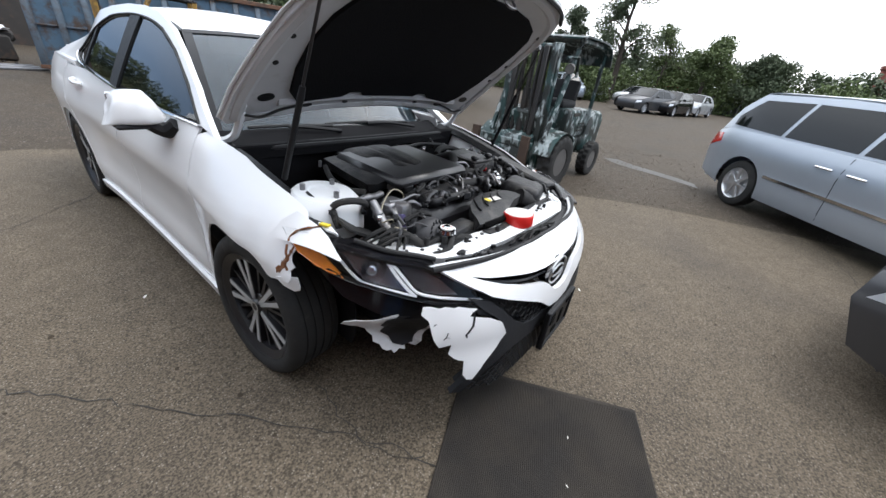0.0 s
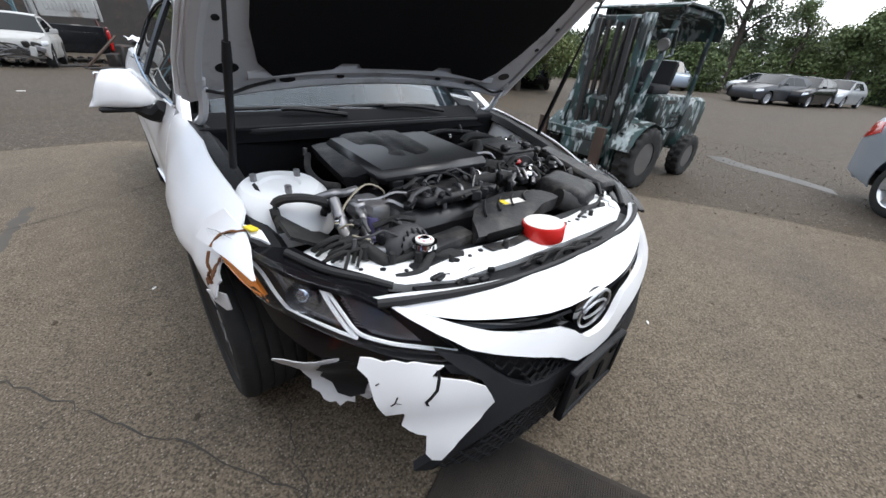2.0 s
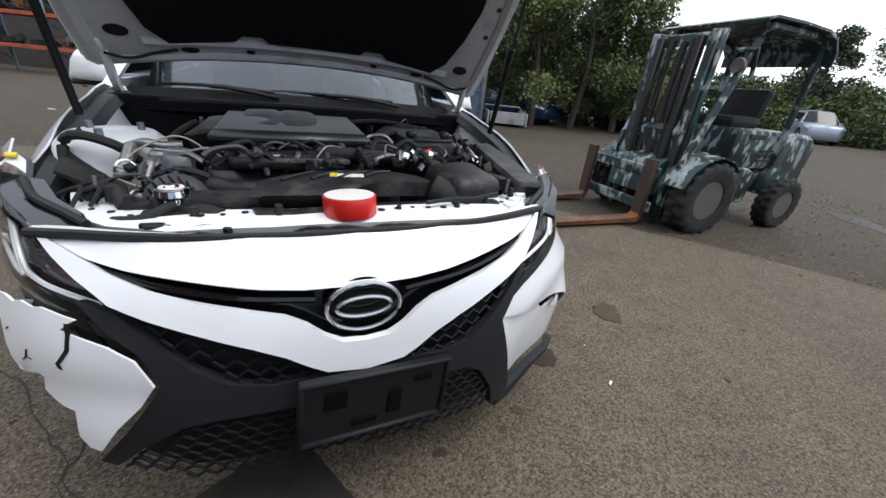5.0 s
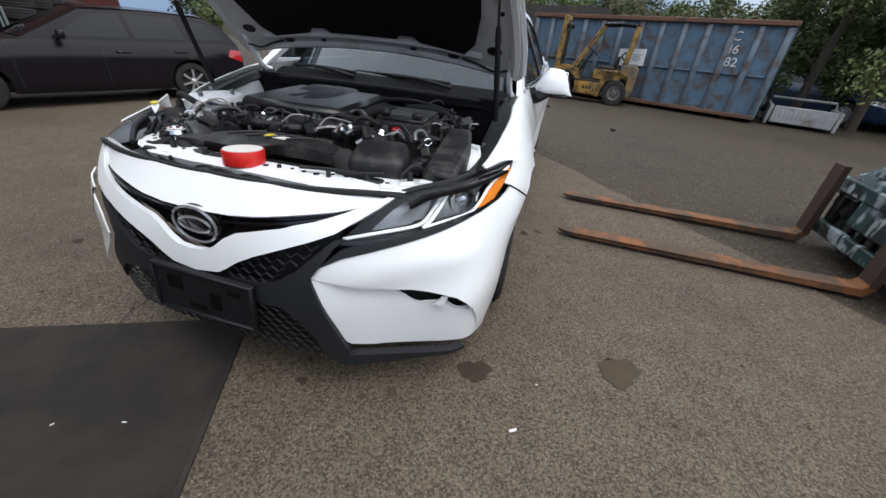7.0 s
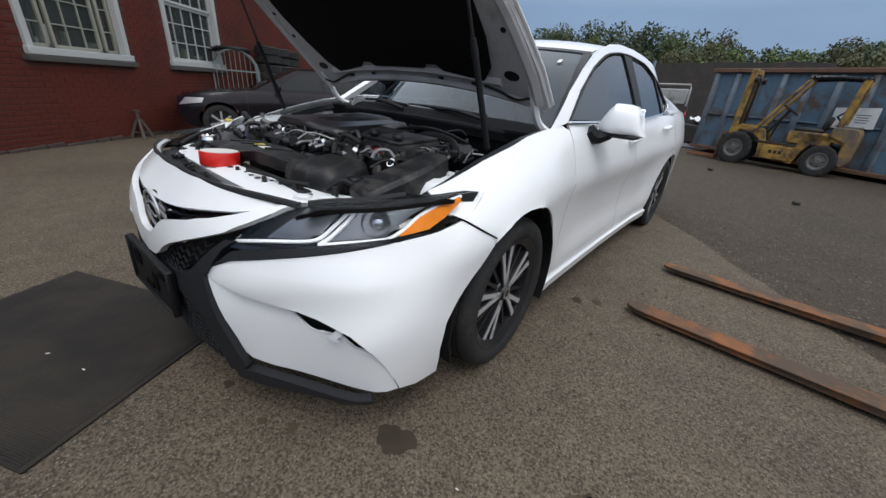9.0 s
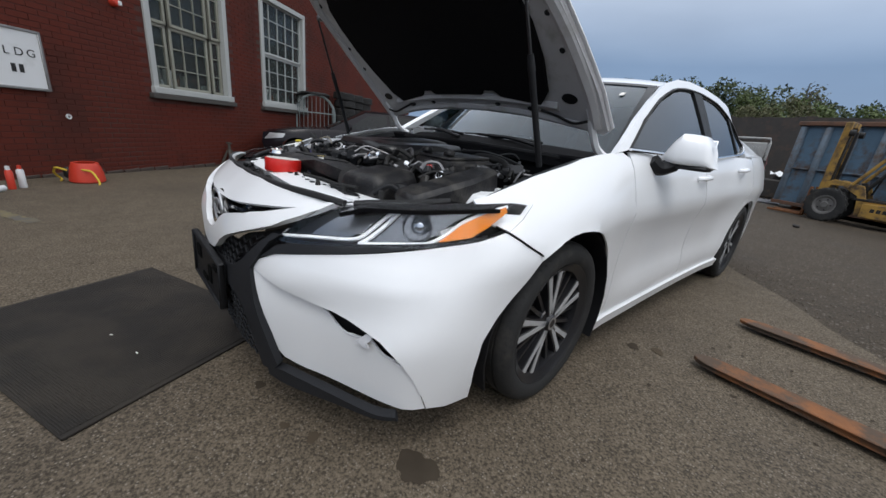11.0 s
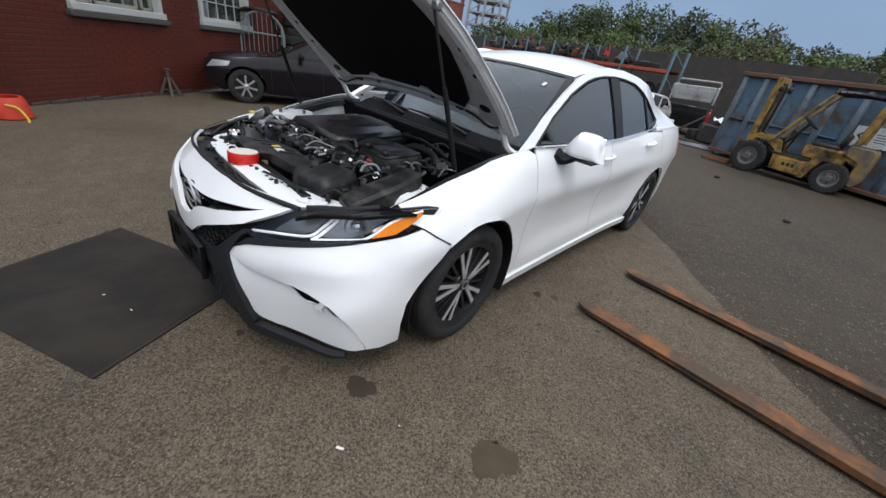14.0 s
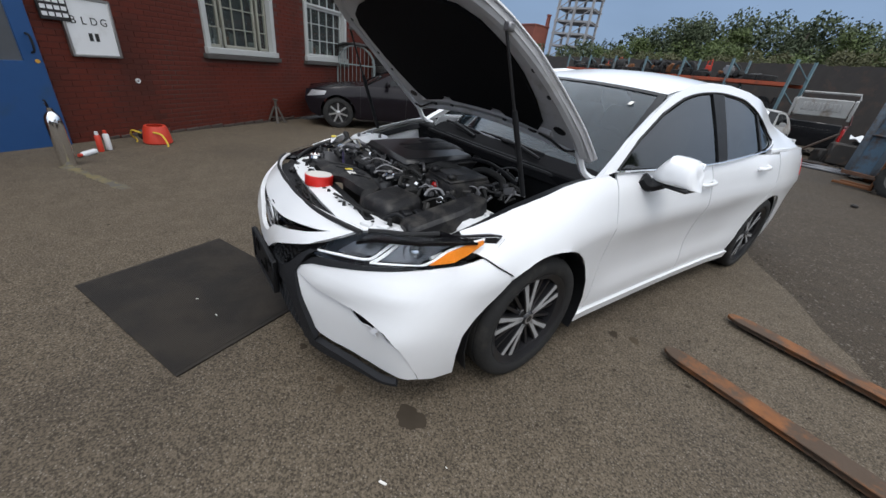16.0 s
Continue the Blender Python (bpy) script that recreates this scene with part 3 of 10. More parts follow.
# cabin: pillars, roof and glass
win_f = [(1.475, 1.036), (1.68, 1.150), (1.95, 1.278), (2.22, 1.362), (2.42, 1.398), (2.598, 1.412), (2.572, 1.028), (2.0, 1.026)]
win_r = [(2.716, 1.036), (2.774, 1.416), (3.05, 1.398), (3.20, 1.362), (3.286, 1.326), (3.30, 1.080), (3.0, 1.052)]
win_q = [(3.336, 1.086), (3.326, 1.314), (3.42, 1.255), (3.52, 1.185), (3.575, 1.146), (3.54, 1.118), (3.45, 1.098)]
rail = [(1.33, 1.0), (1.45, 1.022), (1.66, 1.164), (1.93, 1.292), (2.20, 1.378), (2.42, 1.412), (2.60, 1.426), (2.78, 1.430), (3.06, 1.412), (3.21, 1.375), (3.34, 1.316), (3.44, 1.252), (3.54, 1.190), (3.60, 1.146), (3.60, 1.11), (3.56, 1.085),
        (4.35, 1.085), (4.28, 1.13), (4.10, 1.195), (3.90, 1.275), (3.70, 1.352), (3.5, 1.410), (3.2, 1.460), (2.9, 1.482), (2.6, 1.478), (2.35, 1.450), (2.1, 1.392), (1.85, 1.288), (1.6, 1.166)]
both("roof_pillar", rail, cabin, WHITE, (1, 0, 0.4), step=0.06, thick=0.03)
both("side_window", win_f, cabin, SIDEGL, (1, 0, 0.4), step=0.08, thick=0.004, off=-0.006)
both("side_window", win_r, cabin, SIDEGL, (1, 0, 0.4), step=0.08, thick=0.004, off=-0.006)
both("quarter_window", win_q, cabin, DGLASS, (1, 0, 0.4), step=0.08, thick=0.004, off=-0.006)
both("window_pillar", [(2.576, 1.028), (2.602, 1.415), (2.770, 1.419), (2.712, 1.035)], cabin, BLACKP, (1, 0, 0.4), step=0.1, thick=0.012, off=0.004)
both("window_pillar", [(3.302, 1.08), (3.289, 1.328), (3.323, 1.317), (3.333, 1.085)], cabin, BLACKP, (1, 0, 0.4), step=0.1, thick=0.012, off=0.002)
for sx in (1, -1):
    def rim_of(w, o):
        return [(sx * (cabin(y, z)[0] + o), y, z) for y, z in w]
    bm = B()
    tube(bm, rim_of([(1.46, 1.026), (1.67, 1.160), (1.94, 1.288), (2.21, 1.373), (2.42, 1.407), (2.60, 1.421), (2.78, 1.425), (3.06, 1.407), (3.21, 1.370), (3.33, 1.317), (3.43, 1.252), (3.53, 1.189), (3.59, 1.146)], 0.002), 0.007, 6, 3)
    part("window_seal", bm, SEAL, sedan)
    bm = B()
    tube(bm, rim_of([(1.45, 1.022), (2.0, 1.02), (2.6, 1.026), (3.3, 1.072), (3.46, 1.092), (3.56, 1.118), (3.592, 1.145)], 0.006), 0.008, 6, 3)
    part("belt_trim", bm, CHROME, sedan, "thin bright window trim")


def roof_at(x, y):
    return (x, y, soft(y, [2.0, 2.3, 2.6, 2.9, 3.2, 3.5, 3.7], [1.395, 1.468, 1.507, 1.518, 1.500, 1.452, 1.412]) - 0.050 * (x / 0.56) ** 2)


front_edge = [(x, 2.04 + 0.09 * (x / 0.57) ** 2) for x in (-0.57, -0.4, -0.2, 0, 0.2, 0.4, 0.57)]
roof_poly = front_edge + [(0.575, 2.6), (0.58, 3.0), (0.58, 3.3), (0.56, 3.58)] + [(x, 3.55 + 0.03 * (x / 0.57) ** 2) for x in (0.3, 0, -0.3)] + [(-0.56, 3.58), (-0.58, 3.3), (-0.58, 3.0), (-0.575, 2.6)]
part("roof", patch(roof_poly, roof_at, 0.08, 0.02, out=(0, 0, 1)), WHITE, sedan)


def screen(x, t):
    k = (x / 0.7) ** 2
    return (x, 1.36 + 0.69 * t + 0.16 * k * (1 - 0.4 * t), 0.985 + 0.418 * t + 0.03 * math.sin(math.pi * t) - 0.035 * k)


ws = [(-0.73, 0.0), (0.73, 0.0), (0.71, 0.2), (0.665, 0.5), (0.62, 0.8), (0.585, 1.0), (-0.585, 1.0), (-0.62, 0.8), (-0.665, 0.5), (-0.71, 0.2)]
part("windshield", patch(ws, screen, 0.1, 0.006, out=(0, -0.5, 1)), GLASS, sedan)
for sx in (1, -1):
    part("windshield_edge", patch([(sx * a, b) for a, b in ((0.735, 0.0), (0.69, 0.0), (0.625, 0.5), (0.55, 0.985), (0.59, 1.0), (0.665, 0.5))], screen, 0.1, 0.004, off=0.004, out=(0, -0.5, 1)), GLOSSBLK, sedan)
part("windshield_edge", patch([(-0.585, 0.955), (0.585, 0.955), (0.59, 1.0), (-0.59, 1.0)], screen, 0.1, 0.004, off=0.005, out=(0, -0.5, 1)), GLOSSBLK, sedan)
part("inspection_sticker", patch([(0.475, 0.74), (0.495, 0.74), (0.495, 0.79), (0.475, 0.79)], screen, 0.1, 0.002, off=0.008, out=(0, -0.5, 1)), CARD, sedan)


def back_glass(x, t):
    k = (x / 0.6) ** 2
    return (x, 3.55 + 0.72 * t - 0.08 * k, 1.445 - 0.345 * t - 0.03 * t * (1 - t) * -4 - 0.04 * k)


part("rear_window", patch([(-0.58, 0.0), (0.58, 0.0), (0.62, 1.0), (-0.62, 1.0)], back_glass, 0.12, 0.006, out=(0, 0.5, 1)), DGLASS, sedan)
deck_rows = [[(x, y + 0.02 * (1 - (x / 0.75) ** 2), z - 0.03 * (x / 0.75) ** 2) for x in np.linspace(-w, w, 9)] for y, z, w in
             ((4.2, 1.105, 0.76), (4.32, 1.10, 0.77), (4.40, 1.02, 0.75), (4.66, 1.0, 0.70), (4.80, 0.99, 0.64), (4.86, 0.85, 0.66), (4.89, 0.6, 0.68), (4.88, 0.35, 0.68), (4.80, 0.24, 0.68))]
part("trunk_and_rear_bumper", grid(B(), deck_rows, 0.02), WHITE, sedan)
# closed trunk lid with its small lip spoiler
lid = [[(x, 4.24 + 0.52 * t - 0.06 * t * (x / 0.7) ** 2, 1.112 + 0.022 * t - 0.03 * (x / 0.7) ** 2) for x in np.linspace(-0.68, 0.68, 11)] for t in np.linspace(0, 1, 6)]
lid.append([(p[0], p[1] + 0.05, p[2] - 0.12) for p in lid[-1]])
trunk_lid = part("trunk_lid", grid(B(), lid, 0.02), WHITE, sedan)
spo = B()
grid(spo, [[(x, 4.40 + 0.14 * t + 0.05 * t * t - 0.03 * (x / 0.4) ** 2, 1.118 + 0.265 * t ** 1.6 * soft(abs(x), [0.30, 0.41], [1.0, 0.82]) - 0.01 * (x / 0.4) ** 2) for x in np.linspace(-0.41, 0.41, 11)] for t in (0, 0.2, 0.4, 0.6, 0.8, 1.0)] +
     [[(x, 4.60 - 0.03 * (x / 0.4) ** 2, 1.22) for x in np.linspace(-0.41, 0.41, 11)], [(x, 4.62 - 0.03 * (x / 0.4) ** 2, 1.125) for x in np.linspace(-0.41, 0.41, 11)]], 0.012)
part("spoiler", spo, WHITE, trunk_lid, "white upturned trunk spoiler")
for sx in (1, -1):
    bm = patch([(4.50, 0.84), (4.80, 0.82), (4.80, 0.97), (4.62, 0.98)], flank, 0.08, 0.02, off=0.006)
    part("tail_lamp", bm if sx > 0 else flip(bm), REDLENS, sedan, "red tail lamp")

for sx in (1, -1):
    bm = B()
    tube(bm, [(sx * x, y, z) for x, y, z in ((0.825, 3.50, 1.070), (0.832, 3.65, 1.074), (0.834, 3.9, 1.076), (0.818, 4.2, 1.072), (0.785, 4.5, 1.055), (0.72, 4.72, 1.04))], 0.022, 8, 4)
    part("shoulder", bm, WHITE, sedan)

# cabin inside
bm = B()
box(bm, (0, 2.6, 0.55), (1.5, 2.5, 0.5), 0.05)
box(bm, (0, 1.62, 0.86), (1.40, 0.50, 0.22), 0.08, seg=3)
part("dashboard", bm, INTERIOR, sedan)
for sx in (1, -1):
    bm = B()
    box(bm, (sx * 0.36, 2.62, 0.98), (0.48, 0.16, 0.56), 0.07, (-14, 0, 0), 3, 0.85)
    box(bm, (sx * 0.36, 2.70, 1.29), (0.24, 0.10, 0.16), 0.045, (-10, 0, 0), 3)
    part("seat", bm, INTERIOR, sedan)
bm = B()
box(bm, (0, 3.42, 0.98), (1.25, 0.18, 0.5), 0.07, (-20, 0, 0), 3)
part("rear_seat", bm, INTERIOR, sedan)
bm = B()
tube(bm, [(0.36 + 0.18 * math.cos(a), 1.95 + 0.05 * math.sin(a), 0.98 + 0.17 * math.sin(a)) for a in np.linspace(0, math.tau, 17)], 0.014, 6, 1)
part("steering_wheel", bm, INTERIOR, sedan)

# mirrors
for sx in (1, -1):
    bm = B()
    rows = []
    for t in (0, 0.04, 0.12, 0.22, 0.35, 0.5, 0.65, 0.8, 0.9, 0.96, 1.0):
        h = soft(t, [0, 0.12, 0.38, 0.75, 0.92, 1.0], [0.03, 0.075, 0.142, 0.140, 0.112, 0.055])
        d = soft(t, [0, 0.12, 0.4, 0.8, 0.93, 1.0], [0.03, 0.055, 0.080, 0.074, 0.055, 0.02])
        cx, cy, zb = 0.868 + 0.190 * t, 1.738 + 0.055 * t, 0.982 - 0.006 * t
        rows.append([(sx * (cx - 0.02 * math.sin(a)), cy + d * math.copysign(abs(math.cos(a)) ** 0.62, math.cos(a)) + 0.012 * math.sin(a), zb + h / 2 + h / 2 * math.copysign(abs(math.sin(a)) ** 0.62, math.sin(a))) for a in np.linspace(0, math.tau, 20, endpoint=False)])
    grid(bm, rows, closed=True)
    bm.verts.ensure_lookup_table()
    bm.faces.new(bm.verts[:20])
    bm.faces.new(bm.verts[-20:])
    mirror = part("mirror", bm, WHITE, sedan, "white wing mirror")
    bm = B()
    tube(bm, [(sx * 0.83, 1.67, 0.985), (sx * 0.865, 1.70, 0.955), (sx * 0.91, 1.74, 0.98)], 0.036, 8)
    box(bm, (sx * 0.965, 1.768, 0.973), (0.165, 0.125, 0.022), 0.010)
    part("mirror_base", bm, BLACKP, mirror)
    bm = B()
    box(bm, (sx * 0.965, 1.835, 1.053), (0.13, 0.008, 0.10), 0.004)
    part("mirror_glass", bm, CHROME, mirror)

# wheels
MACHINED = mat("machined_alloy", (0.52, 0.53, 0.54), 0.35, metal=0.35, var=0.06)


def build_wheel(parent, m):
    """A wheel with its axle along +x, outer face at +x, centred."""
    turn = m @ Matrix.Rotation(radians(90), 4, "Y")
    hub = thing("wheel", "", "")
    for k in ("label", "category"):
        if k in hub:
            del hub[k]
    hub.parent, hub.matrix_basis = parent, m
    t = B()
    prof = [(0.25, -0.10), (0.27, -0.112), (0.30, -0.115), (0.322, -0.105), (0.331, -0.088)]
    for g in (-0.062, -0.02, 0.02, 0.062):
        prof += [(0.335, g - 0.018), (0.3355, g - 0.005), (0.327, g - 0.0045), (0.327, g + 0.0045), (0.3355, g + 0.005)]
    prof += [(0.335, 0.08), (0.331, 0.09), (0.322, 0.106), (0.30, 0.116), (0.272, 0.113), (0.255, 0.103), (0.246, 0.095), (0.242, -0.095)]
    lathe(t, prof, Matrix.Rotation(radians(90), 4, "Y"), 56, True)
    for k in range(72):
        a = k * math.tau / 72
        for s in (1, -1):
            c = Matrix.Rotation(a, 4, "X")
            q = ring(t, [c @ Vector(p) for p in ((s * 0.082, -0.0035, 0.3357), (s * 0.106, -0.0035, 0.3235), (s * 0.106, 0.0035, 0.3235), (s * 0.082, 0.0035, 0.3357))])
            t.faces.new(q)
    tyre = part("tyre", t, RUBBER, hub)
    r = B()
    lathe(r, [(0.228, 0.098), (0.236, 0.104), (0.238, 0.100), (0.224, 0.088), (0.212, 0.06), (0.205, -0.09), (0.198, -0.09), (0.20, 0.05), (0.205, 0.085)], Matrix.Rotation(radians(90), 4, "Y"), 56, True)
    rim = part("rim", r, RIMBLK, hub)
    e = B()
    lathe(e, [(0.228, 0.0985), (0.2365, 0.1045), (0.2385, 0.1005), (0.230, 0.095)], Matrix.Rotation(radians(90), 4, "Y"), 56, True)
    part("rim_edge", e, RIMBLK, rim)
    for k in range(5):
        for s in (-1, 1):
            a = k * math.tau / 5 + s * radians(11)
            bm, fc = B(), B()
            for tgt, x0, x1, w0, w1 in ((bm, 0.045, 0.083, 0.017, 0.015), (fc, 0.0835, 0.0860, 0.0095, 0.0085)):
                pr = [(0.035, -w0), (0.14, -w1), (0.228, -w1 * 1.45), (0.228, w1 * 1.45), (0.14, w1), (0.035, w0)]
                mm = Matrix.Rotation(a, 4, "X") @ Matrix(((0, 0, 1, x0), (0, 1, 0, s * 0.006), (1, 0, 0, 0), (0, 0, 0, 1)))
                prism(tgt, pr, x1 - x0, mm)
            part("spoke", bm, RIMBLK, rim)
            part("spoke_face", fc, MACHINED, rim)
        a = k * math.tau / 5 + math.tau / 10
        for s in (-1, 1):
            bm = B()
            prism(bm, [(0.06, -0.008), (0.215, -0.006), (0.215, 0.006), (0.06, 0.008)], 0.03, Matrix.Rotation(a + s * radians(9), 4, "X") @ Matrix(((0, 0, 1, 0.04), (0, 1, 0, 0), (1, 0, 0, 0), (0, 0, 0, 1))))
            part("inner_spoke", bm, RIMBLK, rim)
    h = B()
    lathe(h, [(0, 0.094), (0.026, 0.093), (0.030, 0.088), (0.034, 0.08), (0.06, 0.075), (0.07, 0.05)], Matrix.Rotation(radians(90), 4, "Y"), 24)
    part("hub_cap", h, RIMBLK, rim)
    c = B()
    lathe(c, [(0.017, 0.0945), (0.022, 0.096), (0.026, 0.0945)], Matrix.Rotation(radians(90), 4, "Y"), 24)
    part("hub_badge", c, SILVERF, rim, "chrome ring badge")
    d = B()
    lathe(d, [(0.05, 0.012), (0.165, 0.012), (0.165, -0.012), (0.05, -0.012)], Matrix.Rotation(radians(90), 4, "Y"), 40, True)
    part("brake_disc", d, STEEL, hub)
    for ob in [rim] + list(rim.children):
        ob.data.transform(Matrix.Diagonal((1, 1.075, 1.075, 1)))
    return hub


w0 = build_wheel(sedan, pose(0.79, 0.975, 0.335, 10, 0, 3))
for x, y, flipz, roll in ((0.80, 3.81, 0, 30), (-0.785, 1.005, 183, 20), (-0.80, 3.81, 180, 50)):
    copy_thing(w0, pose(x, y, 0.335, 0, 0, flipz) @ pose(0, 0, 0, roll, 0, 0))

# front bumper
FRONT = {"bumper", "bumper_insert", "broken_edge", "fog_cavity", "torn_flange", "bumper_lip", "lamp_filler", "bumper_remnant", "crack", "lamp_underside", "grille_wing", "grille_bar", "grille_slot",
         "grille_blade", "grille_backing", "grille_surround", "grille_mesh", "headlamp", "lamp_rim", "light_guide", "side_marker", "reflector", "projector", "bezel", "lamp_facet", "lens"}
up_edge = [(0.375, 0.545), (0.40, 0.58), (0.46, 0.612), (0.6, 0.645), (0.72, 0.672), (0.80, 0.695)]
bum_up = [(U(x), z) for x, z in up_edge] + [(1.0, 0.722), (1.07, 0.745), (1.12, 0.755), (1.19, 0.725), (1.30, 0.69), (1.265, 0.62), (1.215, 0.55), (1.18, 0.48), (1.155, 0.40), (1.145, 0.30), (1.15, 0.178),
          (1.08, 0.185), (1.04, 0.20), (1.025, 0.26), (1.0, 0.325)] + uz([(0.843, 0.378), (0.822, 0.415), (0.79, 0.443), (0.752, 0.459), (0.701, 0.479), (0.655, 0.492), (0.609, 0.497), (0.53, 0.511), (0.45, 0.53)])
bum_low = uz([(0.376, 0.541), (0.45, 0.526), (0.53, 0.507), (0.604, 0.490), (0.612, 0.476), (0.625, 0.466), (0.640, 0.458), (0.652, 0.440), (0.668, 0.430), (0.684, 0.419), (0.70, 0.424), (0.73, 0.421), (0.752, 0.430), (0.762, 0.420), (0.776, 0.404), (0.79, 0.388), (0.803, 0.378), (0.818, 0.374), (0.832, 0.366), (0.842, 0.374)]) + \
    [(0.997, 0.322), (1.02, 0.26), (1.035, 0.20), (0.95, 0.20)] + uz([(0.7, 0.212), (0.55, 0.232), (0.475, 0.25), (0.455, 0.275), (0.42, 0.40)])


def bulge(u, z):
    x, y, zz = nose(u, z)
    e = 0.016 * soft(z - 0.588 - 0.03 * soft(abs(u), [0.5, 0.9], [0.0, 1.0]), [-0.09, -0.014, 0.012], [0.0, 1.0, 0.0]) * soft(abs(u), [0.42, 0.52, 0.85, 1.0], [0.0, 1.0, 1.0, 0.0])
    k = soft(y, [0.45, 0.62], [0.0, 1.0])
    return (x + 0.4 * e + k * (flank(y, z)[0] - x), y - e, zz)


bumper = part("bumper", patch(bum_up, bulge, 0.04, 0.006, out=(0.6, -1, 0)), WHITE, sedan, "white bumper cover half with a broken fog lamp hole")


def scoop(u, z):
    x, y, zz = nose(u, z)
    e = soft(abs(u), [0.38, 0.5, 0.85, 1.04], [0.0, 0.02, 0.03, 0.004])
    return (x - 0.25 * e, y + e, zz)


part("bumper_insert", patch(bum_low, scoop, 0.04, 0.005, out=(0.6, -1, 0)), WHITE, bumper)
bm = B()
for pts, r in (([(0.612, 0.478), (0.652, 0.440), (0.684, 0.419), (0.73, 0.421)], 0.004), ([(0.762, 0.420), (0.79, 0.388), (0.818, 0.374), (0.84, 0.37)], 0.004)):
    tube(bm, [Vector(nose(U(x), z)) + Vector((-0.01, 0.03, 0)) for x, z in pts], r, 6, 3)
part("broken_edge", bm, TORN, bumper, "ragged broken plastic edge")
part("fog_cavity", patch(uz([(0.58, 0.52), (0.68, 0.51), (0.78, 0.47), (0.86, 0.41), (0.85, 0.34), (0.76, 0.35), (0.68, 0.39), (0.60, 0.44)]), nose, 0.04, 0.01, off=-0.055, out=(0.6, -1, 0)), BLACKP, bumper)
part("torn_flange", patch(uz([(0.725, 0.418), (0.738, 0.432), (0.750, 0.450), (0.768, 0.450), (0.766, 0.436), (0.758, 0.424), (0.766, 0.408), (0.752, 0.404)]), nose, 0.02, 0.004, off=-0.012, out=(0.6, -1, 0)), TORN, bumper, "jagged white plastic flange in the hole")
# lower lip, both sides
lip = uz([(0.43, 0.175), (0.43, 0.215), (0.5, 0.222), (0.6, 0.205), (0.7, 0.195), (0.8, 0.19)]) + [(0.95, 0.192), (0.96, 0.178)] + uz([(0.8, 0.172), (0.7, 0.165), (0.6, 0.16), (0.5, 0.165)])
part("bumper_lip", patch(lip, nose, 0.05, 0.03, off=0.012, out=(0.6, -1, 0)), BUMPBLK, sedan)
strip = uz([(0.46, 0.64), (0.405, 0.588), (0.47, 0.616), (0.6, 0.648), (0.72, 0.675), (0.79, 0.696), (0.72, 0.69), (0.6, 0.672), (0.5, 0.655)])
part("lamp_filler", patch(strip, nose, 0.05, 0.03, off=0.004, out=(0.6, -1, 0)), BUMPBLK, sedan)
part("lamp_filler", flip(patch(uz([(0.46, 0.645), (0.41, 0.602), (0.45, 0.618), (0.485, 0.628), (0.495, 0.645), (0.50, 0.652)]), nose, 0.05, 0.03, off=0.003, out=(0.6, -1, 0))), BUMPBLK, sedan)

# torn half of the bumper on the other side
torn = uz([(0.399, 0.544), (0.409, 0.57), (0.423, 0.6), (0.465, 0.624), (0.523, 0.641), (0.540, 0.646), (0.528, 0.658), (0.510, 0.668), (0.537, 0.674), (0.551, 0.678), (0.569, 0.683), (0.583, 0.68), (0.61, 0.686), (0.63, 0.68), (0.654, 0.686), (0.675, 0.684),
           (0.685, 0.659), (0.668, 0.639), (0.663, 0.59), (0.658, 0.569), (0.647, 0.548), (0.64, 0.537), (0.604, 0.547), (0.599, 0.536), (0.607, 0.504), (0.591, 0.486), (0.574, 0.474), (0.556, 0.468), (0.559, 0.432), (0.561, 0.408), (0.547, 0.383), (0.526, 0.378), (0.485, 0.437), (0.433, 0.493)])


def ragged(u, z):
    x, y, zz = nose(u, z)
    e = soft(z, [0.36, 0.530, 0.546, 0.575], [-0.014, 0.008, 0.002, 0.0])
    return (x, y + e - 0.03, zz)


remnant = part("bumper_remnant", flip(patch(torn, ragged, 0.03, 0.005, out=(0.6, -1, 0))), WHITE, sedan, "torn white bumper remnant with jagged edges")
bm = B()
for pts in ([(0.525, 0.66), (0.525, 0.641), (0.532, 0.611), (0.548, 0.589), (0.556, 0.58), (0.553, 0.569)], [(0.614, 0.596), (0.62, 0.579), (0.629, 0.571)], [(0.62, 0.579), (0.608, 0.577)], [(0.648, 0.630), (0.655, 0.624)]):
    t = B()
    for (x0, z0), (x1, z1) in zip(pts, pts[1:]):
        w = 0.0032 if len(pts) > 4 else 0.0012
        q = [(x0 - w, z0 - w * 0.3), (x0 + w, z0 + w * 0.3), (x1 + w, z1 + w * 0.3), (x1 - w, z1 - w * 0.3)]
        patch(uz(q), ragged, 0.05, 0.003, off=0.0015, out=(0.6, -1, 0), bm=t)
    part("crack", flip(t), BLACKP, remnant, "open crack in the bumper plastic")
liner_poly = [(0.818, 0.556), (0.80, 0.574), (0.76, 0.585), (0.72, 0.60), (0.66, 0.612), (0.615, 0.61), (0.60, 0.58), (0.61, 0.52), (0.62, 0.478), (0.64, 0.46), (0.663, 0.470), (0.668, 0.445), (0.684, 0.448), (0.701, 0.430), (0.708, 0.446), (0.722, 0.444),
              (0.733, 0.452), (0.736, 0.468), (0.750, 0.476), (0.746, 0.496), (0.758, 0.512), (0.766, 0.53), (0.787, 0.541), (0.80, 0.536), (0.819, 0.541)]
